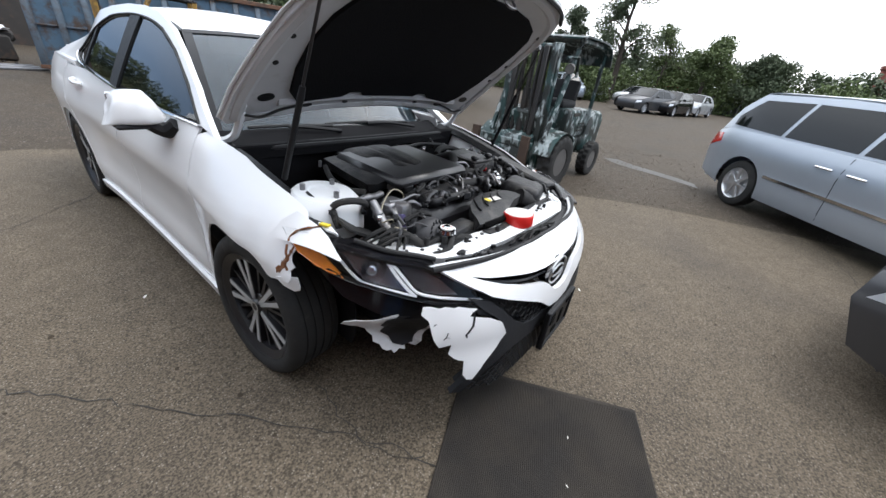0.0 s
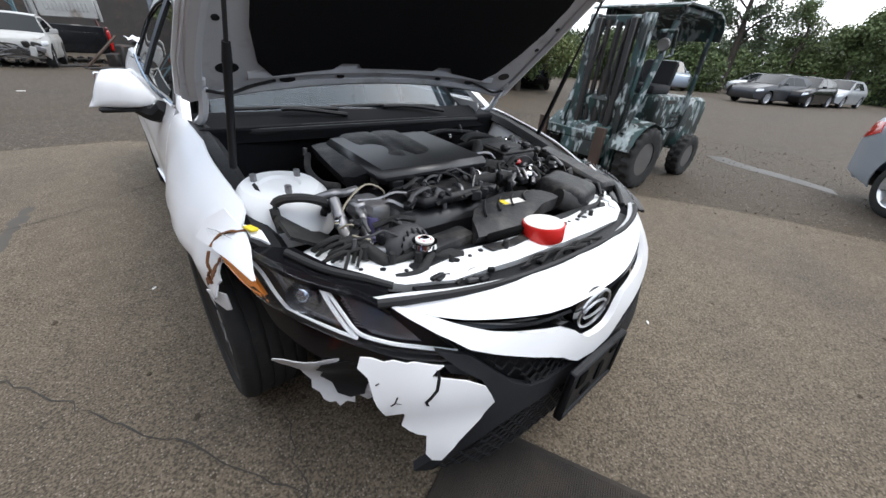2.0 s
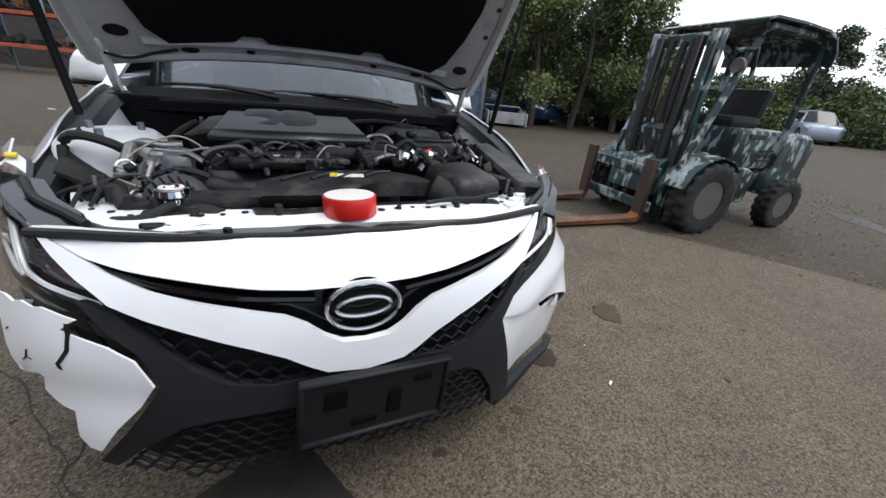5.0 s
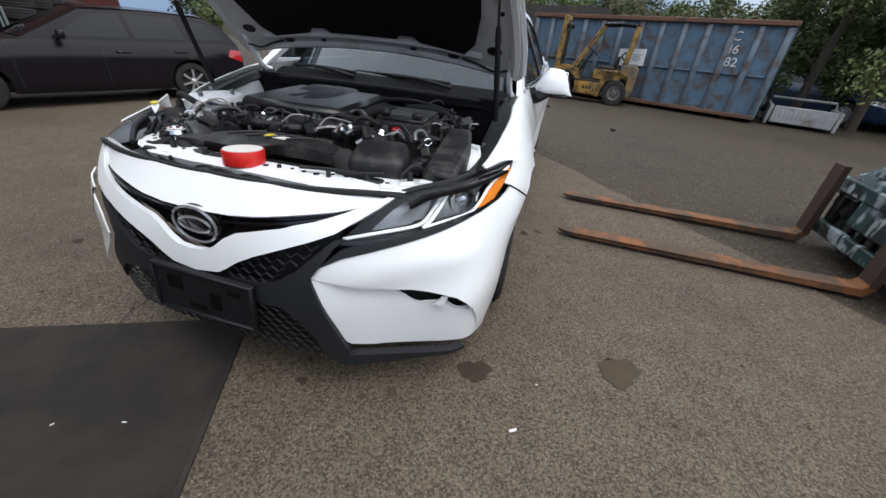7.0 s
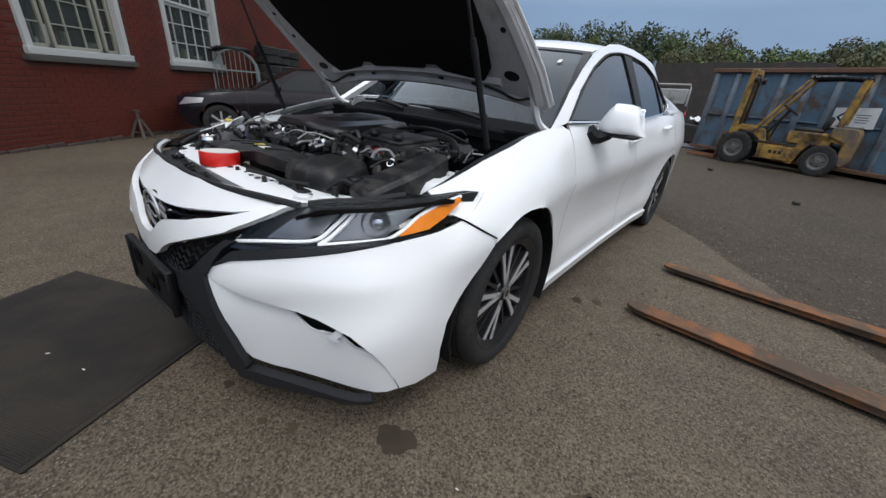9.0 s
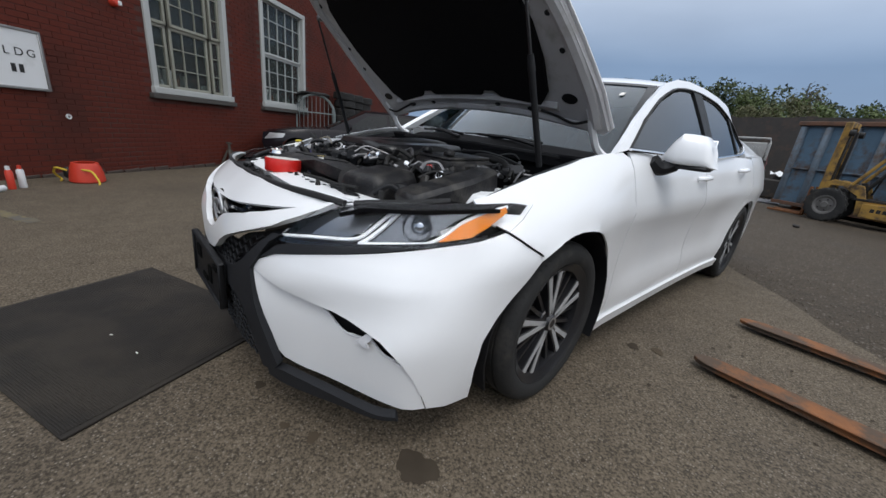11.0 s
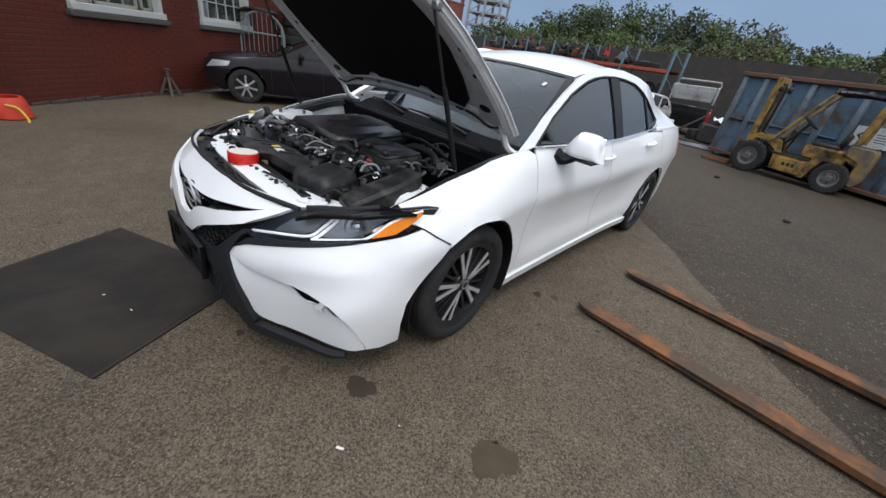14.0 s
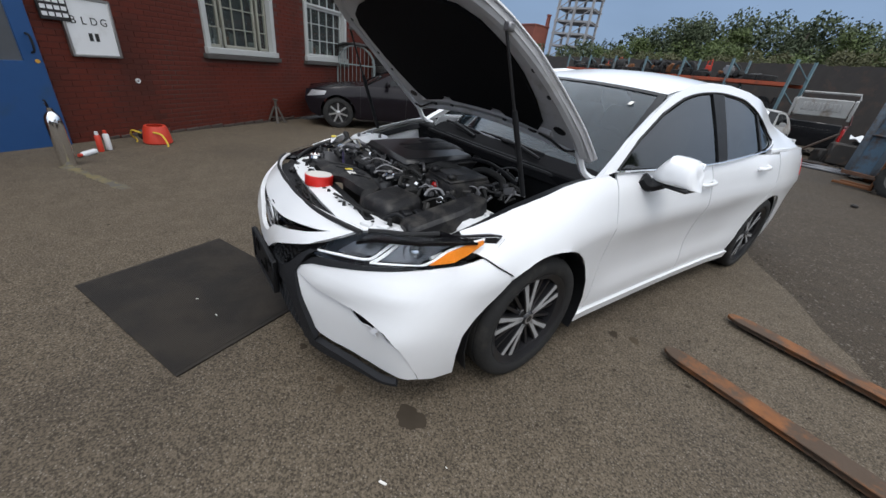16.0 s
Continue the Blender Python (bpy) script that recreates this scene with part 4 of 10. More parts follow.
part("torn_liner", flip(patch(liner_poly, lambda x, z: (x, 0.425 - 1.05 * (0.80 - x) + 0.02 * math.sin(40 * z) + 0.012 * math.sin(31 * x), z), 0.02, 0.003, out=(0, -1, 0))), mat("scuffed_grey_liner", (0.52, 0.52, 0.53), 0.6, var=0.25, scale=14, dirt=(0.16, 0.15, 0.14), dirt_amt=0.35, dirt_scale=9), sedan, "ragged grey torn inner liner")
# black patch laid just proud of the liner paints the dark of its hole
part("liner_felt", flip(patch([(0.62, 0.604), (0.69, 0.602), (0.735, 0.588), (0.742, 0.562), (0.722, 0.545), (0.728, 0.515), (0.705, 0.495), (0.70, 0.47), (0.675, 0.462), (0.645, 0.475), (0.62, 0.54)], lambda x, z: (x, 0.417 - 1.05 * (0.80 - x) + 0.02 * math.sin(40 * z) + 0.012 * math.sin(31 * x), z), 0.02, 0.003, out=(0, -1, 0))), BLACKP, sedan, "black patch for the shaded hole in the torn liner")
bm = B()
box(bm, (-0.575, 0.385, 0.51), (0.17, 0.08, 0.15), 0.02, (0, 8, -30))
box(bm, (-0.50, 0.40, 0.58), (0.25, 0.10, 0.10), 0.02, (0, 0, -25))
box(bm, (-0.585, 0.352, 0.44), (0.06, 0.05, 0.05), 0.01, (10, 20, -30))
part("crash_bracket", bm, BLACKP, sedan, "bare black crash bracket")
bm = B()
for x, y, z in ((-0.60, 0.352, 0.545), (-0.565, 0.345, 0.47)):
    cyl(bm, (x, y, z), (x - 0.006, y - 0.012, z), 0.008, seg=10)
part("bolt", bm, ALU, sedan)

part("lamp_underside", crush(patch(uz([(0.42, 0.600), (0.455, 0.648), (0.55, 0.654), (0.66, 0.672), (0.76, 0.688)]) + [(0.95, 0.700), (1.04, 0.730), (1.06, 0.72), (0.98, 0.64)] + uz([(0.74, 0.60), (0.66, 0.605), (0.58, 0.60), (0.50, 0.588)]), nose, 0.04, 0.02, off=-0.04, out=(0.6, -1, 0.0))), GLOSSBLK, sedan, "bare black panel under the torn headlamp corner")

# grille, wings and emblem
up_band_top = [(0, 0.798), (0.15, 0.798), (0.3, 0.799), (0.42, 0.800), (0.52, 0.799), (0.565, 0.796), (0.598, 0.790)]
up_band_bot = [(0.49, 0.752), (0.43, 0.741), (0.3, 0.724), (0.2, 0.711), (0.12, 0.704), (0, 0.702)]
wing_top = uz([(-x, z) for x, z in reversed(up_band_top[1:])] + up_band_top + up_band_bot + [(-x, z) for x, z in reversed(up_band_bot[:-1])])


def lean(u, z):
    x, y, zz = nose(u, z)
    return (x, y + 0.04 * soft(z, [0.70, 0.79], [0, 1]) - 0.008, zz)


part("grille_wing", patch(wing_top, lean, 0.03, 0.012, off=0.012, out=(0, -1, 0.5)), WHITE, sedan, "white upper grille wing")
low_out = [(0.588, 0.787), (0.545, 0.752), (0.50, 0.722), (0.44, 0.690), (0.38, 0.666), (0.30, 0.638), (0.22, 0.608), (0.165, 0.580), (0.12, 0.548), (0.085, 0.528), (0, 0.518)]
low_in = [(0, 0.592), (0.05, 0.596), (0.085, 0.615), (0.12, 0.643), (0.16, 0.664), (0.25, 0.686), (0.38, 0.713), (0.45, 0.735), (0.49, 0.750)]
bar = uz(low_out + [(-x, z) for x, z in reversed(low_out[:-1])] + [(-x, z) for x, z in reversed(low_in[1:])] + low_in)
part("grille_bar", patch(bar, lean, 0.03, 0.02, off=0.020, out=(0, -1, 0)), WHITE, sedan, "white vee-shaped grille bar")
part("grille_slot", patch(uz([(-0.54, 0.765), (-0.3, 0.74), (0, 0.72), (0.3, 0.74), (0.54, 0.765), (0.4, 0.70), (0.2, 0.655), (0.10, 0.60), (0, 0.57), (-0.10, 0.60), (-0.2, 0.655), (-0.4, 0.70)]), nose, 0.05, 0.02, off=-0.03, out=(0, -1, 0)), GLOSSBLK, sedan)
for s in (1, -1):
    bm = B()
    tube(bm, [Vector(nose(s * U(x), z)) + Vector((0, 0.004, 0)) for x, z in ((0.49, 0.742), (0.36, 0.716), (0.24, 0.695), (0.10, 0.68))], 0.008, 6, 3)
    part("grille_blade", bm, GLOSSBLK, sedan)
em = B()
emo = Matrix.Translation((-0.022, 0.022, 0.662)) @ Matrix.Rotation(radians(90), 4, "X")
lathe(em, [(0.0, -0.01), (0.085, -0.012), (0.088, -0.03), (0, -0.03)], emo @ Matrix.Diagonal((0.96, 0.72, 1, 1)), 36)
badge = part("badge", em, GLOSSBLK, sedan, "black oval badge")
em = B()
for rx, rz, r in ((0.080, 0.060, 0.0045), (0.060, 0.024, 0.0042)):
    tube(em, [(-0.022 + rx * math.cos(a), 0.016, 0.662 + rz * math.sin(a)) for a in np.linspace(0, math.tau, 25)], r, 6, 1)
part("badge_ring", em, SILVERF, badge, "plain chrome oval rings")

# black lower grille and its lattice
back = uz([(0, 0.54), (0.12, 0.56), (0.25, 0.63), (0.46, 0.70), (0.40, 0.54), (0.45, 0.30), (0.44, 0.21), (0, 0.21)])
back = back + uz([(-0.42, 0.23), (-0.53, 0.29), (-0.44, 0.385), (-0.40, 0.54), (-0.46, 0.70), (-0.25, 0.63), (-0.12, 0.56)])
part("grille_backing", patch(back, nose, 0.06, 0.02, off=-0.035, out=(0, -1, 0)), BLACKP, sedan)
arm = [(0.47, 0.672), (0.44, 0.645), (0.378, 0.545), (0.455, 0.30), (0.475, 0.235), (0.45, 0.20), (0.405, 0.202), (0.38, 0.30), (0.32, 0.40), (0.275, 0.428), (0, 0.432)]
arm_torn = [(0.51, 0.688), (0.466, 0.640), (0.416, 0.600), (0.388, 0.535), (0.43, 0.47), (0.481, 0.400), (0.562, 0.288), (0.526, 0.284), (0.441, 0.375), (0.375, 0.425), (0.30, 0.436)]
arm_in = [(0, 0.50), (0.085, 0.503), (0.14, 0.508), (0.20, 0.506), (0.27, 0.522), (0.33, 0.562), (0.40, 0.632), (0.44, 0.670)]
part("grille_surround", patch(uz(arm + [(-x, z) for x, z in reversed(arm_torn)] + [(-x, z) for x, z in reversed(arm_in[1:])] + arm_in), nose, 0.04, 0.025, off=0.012, out=(0, -1, 0)), BUMPBLK, sedan, "black textured bumper centre")


def lattice(inside, x0, x1, z0, z1, sx):
    bm = B()
    k, z = 0, z0
    while z < z1:
        run = []
        x = x0
        j = 0
        while x < x1 + 0.001:
            p = (x, z + (0.012 if (j + k) % 2 else -0.004))
            if inside(*p):
                run.append(Vector(nose(sx * U(p[0]), p[1])) + Vector((0, -0.002, 0)))
            elif len(run) > 1:
                tube(bm, run, 0.0042, 5, 1)
                run = []
            else:
                run = []
            x += 0.02
            j += 1
        if len(run) > 1:
            tube(bm, run, 0.0042, 5, 1)
        z += 0.026
        k += 1
    return bm


for sx in (1, -1):
    part("grille_mesh", lattice(lambda x, z: 0.50 < z < 0.555 + 0.34 * (x - 0.06) and z > 0.505 + max(0, (x - 0.26)) * 0.95, 0.08, 0.42, 0.510, 0.66, sx), BLACKP, sedan)
    part("grille_mesh", lattice((lambda x, z: z < 0.43 and x < 0.415 - 0.45 * (z - 0.21)) if sx > 0 else (lambda x, z: z < 0.43 and z > 0.222 + 0.10 * max(0.0, x - 0.2) and x < 0.375 + 1.05 * (0.425 - z)), 0.0, 0.42 if sx > 0 else 0.54, 0.222, 0.43, sx), BLACKP, sedan)

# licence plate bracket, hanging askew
# near black that paints the shade in openings and panel gaps
INKY = mat("gap_shade_black", (0.003, 0.003, 0.003), 0.9, spec=0.1)
br = B()
brm = pose(0.0, -0.035, 0.43, 0, 5, 4)
for c, s in (((0, 0.004, 0), (0.36, 0.016, 0.185)), ((0, 0, 0.086), (0.36, 0.026, 0.012)), ((0, 0, -0.086), (0.36, 0.026, 0.012)), ((-0.174, 0, 0), (0.012, 0.026, 0.18)), ((0.174, 0, 0), (0.012, 0.026, 0.18))):
    t = B()
    box(t, c, s, 0.005)
    if s[2] == 0.185:
        bracket = part("plate_bracket", add(br, t, brm), BLACKP, sedan, "empty black licence plate bracket")
    else:
        part("bracket_rim", add(B(), t, brm), BLACKP, bracket)
# raised black blocks paint the dark of the bracket's openings
for c, s in (((-0.10, -0.006, 0.03), (0.05, 0.006, 0.05)), ((0.04, -0.006, -0.01), (0.035, 0.006, 0.07)), ((0.11, -0.006, 0.045), (0.045, 0.006, 0.02)), ((-0.03, -0.006, -0.05), (0.06, 0.006, 0.02))):
    t = B()
    box(t, c, s, 0.002)
    part("bracket_opening", add(B(), t, brm), INKY, bracket)

# headlamps
def headlamp(sx):
    def F(bm):
        return bm if sx > 0 else crush(bm)
    shell = uz([(0.445, 0.652), (0.50, 0.715), (0.555, 0.768), (0.585, 0.788), (0.66, 0.806), (0.76, 0.818)]) + [(1.0, 0.83), (1.08, 0.835), (1.135, 0.832), (1.12, 0.79), (1.09, 0.755), (1.03, 0.728), (0.95, 0.705)] + \
        uz([(0.76, 0.692), (0.66, 0.676), (0.55, 0.658)])
    lamp = part("headlamp", F(patch(shell, nose, 0.04, 0.03, off=-0.035, out=(0.6, -1, 0.3))), LAMPIN, sedan, "headlamp with amber side marker")
    part("lamp_rim", F(patch(uz([(0.445, 0.652), (0.55, 0.658), (0.66, 0.676), (0.76, 0.692)]) + [(0.95, 0.705), (1.03, 0.728), (1.02, 0.738), (0.94, 0.718)] + uz([(0.76, 0.704), (0.66, 0.688), (0.55, 0.671), (0.47, 0.666)]), nose, 0.04, 0.035, off=0.0, out=(0.6, -1, 0.3))), GLOSSBLK, lamp)
    bm = B()
    tube(bm, [Vector(nose(u, z)) + Vector((-0.003, 0.010, 0)) for u, z in uz([(0.46, 0.668), (0.541, 0.682), (0.60, 0.690), (0.650, 0.697), (0.672, 0.710), (0.693, 0.745), (0.709, 0.777), (0.725, 0.792)])], 0.0055, 6, 4)
    tube(bm, [Vector(nose(u, z)) + Vector((-0.003, 0.010, 0)) for u, z in uz([(0.669, 0.687), (0.706, 0.694), (0.774, 0.703), (0.797, 0.711), (0.816, 0.736), (0.831, 0.772), (0.854, 0.801), (0.878, 0.822)])], 0.0055, 6, 4)
    tube(bm, [Vector(nose(u, z)) + Vector((-0.003, 0.012, 0)) for u, z in uz([(0.669, 0.687), (0.69, 0.712), (0.712, 0.752), (0.725, 0.792)])], 0.0065, 6, 3)
    part("light_guide", F(bm), TRIM, lamp, "bright chrome lamp trim")
    part("side_marker", F(patch((uz([(0.812, 0.716), (0.849, 0.731), (0.867, 0.762), (0.883, 0.808)]) if sx > 0 else [(0.935, 0.708), (1.03, 0.722), (1.09, 0.752), (1.125, 0.808)]) + (uz([(0.878, 0.822), (0.852, 0.796), (0.832, 0.764)]) if sx > 0 else [(1.112, 0.822), (1.06, 0.806), (1.0, 0.770)]), nose, 0.04, 0.012, off=0.0, out=(0.6, -1, 0.3))), AMBER, lamp, "amber side marker")
    for x, z, r, inner in ((0.765, 0.748, 0.036, PROJ),):
        p = Vector(nose(U(x), z))
        mm = Matrix.Translation(p + Vector((-0.01, 0.03, 0))) @ Matrix.Rotation(radians(34 if x > 0.65 else 25), 4, "Z") @ Matrix.Rotation(radians(90), 4, "X")
        bm = B()
        lathe(bm, [(r * 1.2, 0.022), (r * 1.05, 0.01), (r * 0.95, -0.02), (r * 0.3, -0.04), (0, -0.04)], mm, 24)
        part("reflector", F(bm), BEZEL, lamp)
        bm = B()
        lathe(bm, [(0, 0.022), (r * 0.35, 0.018), (r * 0.7, 0.004), (r * 0.88, -0.016)], mm, 24)
        part("projector", F(bm), inner, lamp)
    part("bezel", F(patch(uz([(0.69, 0.700), (0.78, 0.708), (0.81, 0.735), (0.826, 0.772), (0.845, 0.800), (0.80, 0.806), (0.74, 0.796), (0.722, 0.765)]), nose, 0.04, 0.004, off=-0.026, out=(0.6, -1, 0.3))), BEZEL, lamp)
    part("bezel", F(patch(uz([(0.535, 0.694), (0.645, 0.703), (0.675, 0.735), (0.70, 0.785), (0.64, 0.784), (0.585, 0.752)]), nose, 0.04, 0.004, off=-0.026, out=(0.6, -1, 0.3))), BEZEL, lamp)
    for i in range(9):
        bm = B()
        z = 0.714 + 0.0065 * i
        tube(bm, [Vector(nose(U(x), z)) + Vector((-0.003, 0.020, 0)) for x in np.linspace(0.600 + 0.0045 * i, 0.664 + 0.0025 * i, 17)], 0.0016, 5, 1, 0.9)
        part("lamp_facet", F(bm), BEZEL, lamp)
    lens = patch(shell, nose, 0.04, 0.004, off=0.006, out=(0.6, -1, 0.3))
    ob = part("lens", F(lens), LENS, lamp, "clear lamp lens")
    ob.visible_shadow = False


headlamp(1)
headlamp(-1)
# the whole front end sits a little to the car's right after the crash
for ob in [o for o in sedan.children_recursive if o.name.split(".")[0] in FRONT]:
    for v in ob.data.vertices:
        v.co.x -= 0.022 * soft(abs(v.co.x), [0.58, 0.83], [1.0, 0.0])
part("panel_gap", patch([(0.585, 0.758), (0.62, 0.742), (0.66, 0.715), (0.725, 0.676), (0.727, 0.680), (0.663, 0.720), (0.622, 0.747), (0.587, 0.763)], flank, 0.04, 0.004, off=0.004), INKY, sedan)

# ---------------------------------------------------------------- the raised hood
HOOD = [(1.34, 1.012), (1.10, 1.236), (0.91, 1.395), (0.80, 1.480), (0.68, 1.562), (0.54, 1.645), (0.42, 1.70), (0.32, 1.735)]
HS = [0.0]
for (a, b), (c, d) in zip(HOOD, HOOD[1:]):
    HS.append(HS[-1] + math.hypot(c - a, d - b))


def hood_at(x, s):
    y, z = soft(s, HS, [-p[0] for p in HOOD]), soft(s, HS, [p[1] for p in HOOD])
    crown = 0.035 * (1 - (x / 0.8) ** 2)
    return (x, -y + 0.6 * crown, z + 0.8 * crown)


half = [(0.79, 0.10), (0.815, 0.125), (0.81, 0.3), (0.785, 0.5), (0.755, 0.7), (0.712, 0.85), (0.665, 0.95), (0.59, 1.03), (0.46, 1.09), (0.25, 1.13), (0.0, 1.14)]
rear = [(-0.62, 0.128), (-0.4, 0.150), (-0.2, 0.162), (0.0, 0.166), (0.2, 0.162), (0.4, 0.150), (0.62, 0.128)]
hood_out = half + [(-x, s) for x, s in reversed(half[:-1])] + rear
UPN = (0, 0.6, 0.8)
hood = part("hood", patch(hood_out, hood_at, 0.06, 0.004, off=0.0, out=UPN), WHITE, sedan, "raised white hood with grey underside")
half_in = [(max(0, x - 0.012), min(max(s, 0.012), 1.128)) for x, s in half]
part("inner_panel", patch(half_in + [(-x, s) for x, s in reversed(half_in[:-1])] + [(x, s + 0.012) for x, s in rear], hood_at, 0.06, 0.018, off=-0.006, out=UPN), PRIMER, hood, "grey inner hood panel")
lin = [(0.52, 0.235), (0.575, 0.30), (0.61, 0.45), (0.62, 0.60), (0.60, 0.74), (0.555, 0.85), (0.48, 0.92), (0.37, 0.96), (0.2, 0.985), (0.0, 0.99)]
lin_out = lin + [(-x, s) for x, s in reversed(lin[:-1])] + [(-0.3, 0.268), (-0.27, 0.30), (-0.20, 0.30), (-0.18, 0.275), (0.18, 0.275), (0.20, 0.30), (0.27, 0.30), (0.3, 0.268)]
part("insulation", patch(lin_out, hood_at, 0.05, 0.014, off=-0.024, out=UPN), LINER, hood, "black felt hood insulation")


def rail_on(pts, r, seg=8, lift=-0.028):
    bm = B()
    P = []
    for x, s in pts:
        p = Vector(hood_at(x, s))
        P.append(p + Vector(UPN) * lift)
    tube(bm, P, r, seg, 4)
    return bm


part("hood_frame", rail_on([(0.755, 0.14), (0.76, 0.3), (0.738, 0.55), (0.70, 0.74), (0.65, 0.88), (0.56, 0.985), (0.4, 1.05), (0.2, 1.08), (0, 1.085), (-0.2, 1.08), (-0.4, 1.05), (-0.56, 0.985), (-0.65, 0.88), (-0.70, 0.74), (-0.738, 0.55), (-0.76, 0.3), (-0.755, 0.14)], 0.03, 8, -0.012), PRIMER, hood)
part("hood_frame", rail_on([(-0.6, 0.225), (-0.3, 0.245), (0, 0.25), (0.3, 0.245), (0.6, 0.225)], 0.028, 8, -0.010), PRIMER, hood)
part("hood_frame", rail_on([(-0.74, 0.13), (-0.4, 0.172), (0, 0.188), (0.4, 0.172), (0.74, 0.13)], 0.024, 8, -0.012), PRIMER, hood)
part("hood_seal", rail_on([(0.59, 1.015), (0.45, 1.078), (0.2, 1.113), (0, 1.117), (-0.2, 1.113), (-0.45, 1.078), (-0.59, 1.015)], 0.010, 6, -0.034), SEAL, hood)
for x, s, rx, rs in ((0.665, 0.268, 0.036, 0.024), (-0.665, 0.268, 0.036, 0.024), (0.46, 0.205, 0.03, 0.014), (-0.46, 0.205, 0.03, 0.014), (0.25, 0.217, 0.016, 0.010), (-0.25, 0.217, 0.016, 0.010),
                     (0.70, 0.48, 0.011, 0.011), (-0.70, 0.48, 0.011, 0.011), (0.69, 0.62, 0.010, 0.010), (-0.69, 0.62, 0.010, 0.010), (0.62, 0.88, 0.012, 0.012), (-0.62, 0.88, 0.012, 0.012)):
    deep = 0.030 if s < 0.22 else 0.0255
    part("hood_opening", patch([(x + rx * math.cos(a), s + rs * math.sin(a)) for a in np.linspace(0, math.tau, 16, endpoint=False)], hood_at, 0.2, 0.004, off=-deep + 0.002, out=UPN), BLACKP, hood)
bm = B()
c = Vector(hood_at(0, 1.045))
box(bm, (0, c.y - 0.02, c.z - 0.035), (0.10, 0.05, 0.02), 0.006, (30, 0, 0))
tube(bm, [(-0.03, c.y - 0.03, c.z - 0.04), (-0.03, c.y - 0.06, c.z - 0.075), (0.03, c.y - 0.06, c.z - 0.075), (0.03, c.y - 0.03, c.z - 0.04)], 0.005, 6, 3)
part("hood_latch", bm, ALU, hood)
for sx in (1, -1):
    a, m1, b = Vector((sx * 0.742, 0.90, 0.93)), None, Vector(hood_at(sx * 0.705, 0.83)) - Vector(UPN) * 0.045
    m1 = a.lerp(b, 0.55)
    bm = B()
    cyl(bm, a, m1, 0.011, seg=12)
    cyl(bm, a.lerp(b, 0.50), a.lerp(b, 0.58), 0.013, 0.010, 12)
    strut = part("gas_strut", bm, BLACKP, sedan, "black gas hood strut")
    bm = B()
    cyl(bm, m1, b, 0.0055, seg=8)
    part("strut_rod", bm, RIMBLK, strut)
    bm = B()
    box(bm, b + Vector((0, 0.01, 0.012)), (0.035, 0.03, 0.03), 0.006)
    part("strut_mount", bm, ALU, strut)
    bm = B()
    tube(bm, [(sx * 0.735, 1.20, 1.12), (sx * 0.738, 1.235, 1.07), (sx * 0.745, 1.275, 1.015), (sx * 0.755, 1.33, 0.985), (sx * 0.755, 1.37, 0.975)], 0.016, 6, 4)
    box(bm, (sx * 0.742, 1.19, 1.15), (0.03, 0.05, 0.05), 0.006, (45, 0, 0))
    part("hood_hinge", bm, WHITE_BAY, sedan)
bm = B()
tube(bm, [(-0.73, 1.19, 1.11), (-0.66, 1.2, 1.10), (-0.58, 1.2, 1.125), (-0.50, 1.19, 1.145)], 0.006, 6, 4)
part("washer_hose", bm, RUBBER, sedan)
bm = B()
tube(bm, [(0.73, 1.19, 1.11), (0.66, 1.2, 1.10), (0.58, 1.2, 1.125), (0.50, 1.19, 1.145)], 0.006, 6, 4)
part("washer_hose", bm, RUBBER, sedan)

# ---------------------------------------------------------------- engine bay
before_bay = set(sedan.children)
bm = B()
box(bm, (0, 0.83, 0.34), (1.08, 0.76, 0.06), 0.01)
box(bm, (0, 1.27, 0.66), (1.56, 0.06, 0.62), 0.01)
part("bay_floor", bm, COWLM, sedan)
for sx in (1, -1):
    bm = B()
    grid(bm, [[(sx * x, y, z) for x, z in ((0.60, 0.42), (0.66, 0.62), (0.70, 0.80), (0.745, z_top(y) - 0.075), (0.775, z_top(y) - 0.06))] for y in ((0.48, 0.62, 0.8, 1.0, 1.2, 1.3) if sx > 0 else (0.90, 1.0, 1.1, 1.2, 1.3))], 0.012)
    part("inner_wing", bm if sx > 0 else crush(flip(bm)), WHITE_BAY, sedan)
    bm = B()
    pts = [(0.765 if y > 0.7 else 0.765 - 0.08 * (0.7 - y), y, z_top(y) - 0.035) for y in (0.56, 0.7, 0.85, 1.0, 1.15, 1.3, 1.38)]
    grid(bm, [[(sx * (x - 0.045), y, z - 0.02), (sx * (x - 0.02), y, z + 0.006), (sx * (x + 0.02), y, z + 0.01), (sx * (x + 0.04), y, z - 0.02)] for x, y, z in pts], 0.01)
    part("wing_cover", bm if sx > 0 else crush(flip(bm)), BLACKP, sedan, "black plastic wing cover")
    # suspension tower
    cx, cy = (-0.640, 0.82) if sx < 0 else (0.665, 0.74)
    bm = B()
    mm = Matrix.Translation((cx, cy, 0))
    dz, k0 = (0.0, 1.0) if sx < 0 else (-0.055, 0.8)
    lathe(bm, [(k0 * r_, z_ + dz) for r_, z_ in ((0.150, 0.77), (0.148, 0.82), (0.135, 0.875), (0.11, 0.90), (0.06, 0.905), (0.055, 0.895), (0, 0.895))], mm, 28)
    tower = part("suspension_tower", bm, WHITE_BAY, sedan, "white painted suspension tower")
    for k in range(3):
        a = k * math.tau / 3 + 0.5
        bm = B()
        cyl(bm, (cx + 0.075 * math.cos(a), cy + 0.075 * math.sin(a), 0.895 + dz), (cx + 0.075 * math.cos(a), cy + 0.075 * math.sin(a), 0.925 + dz), 0.010, seg=6)
        part("tower_bolt", bm, ALU, tower)
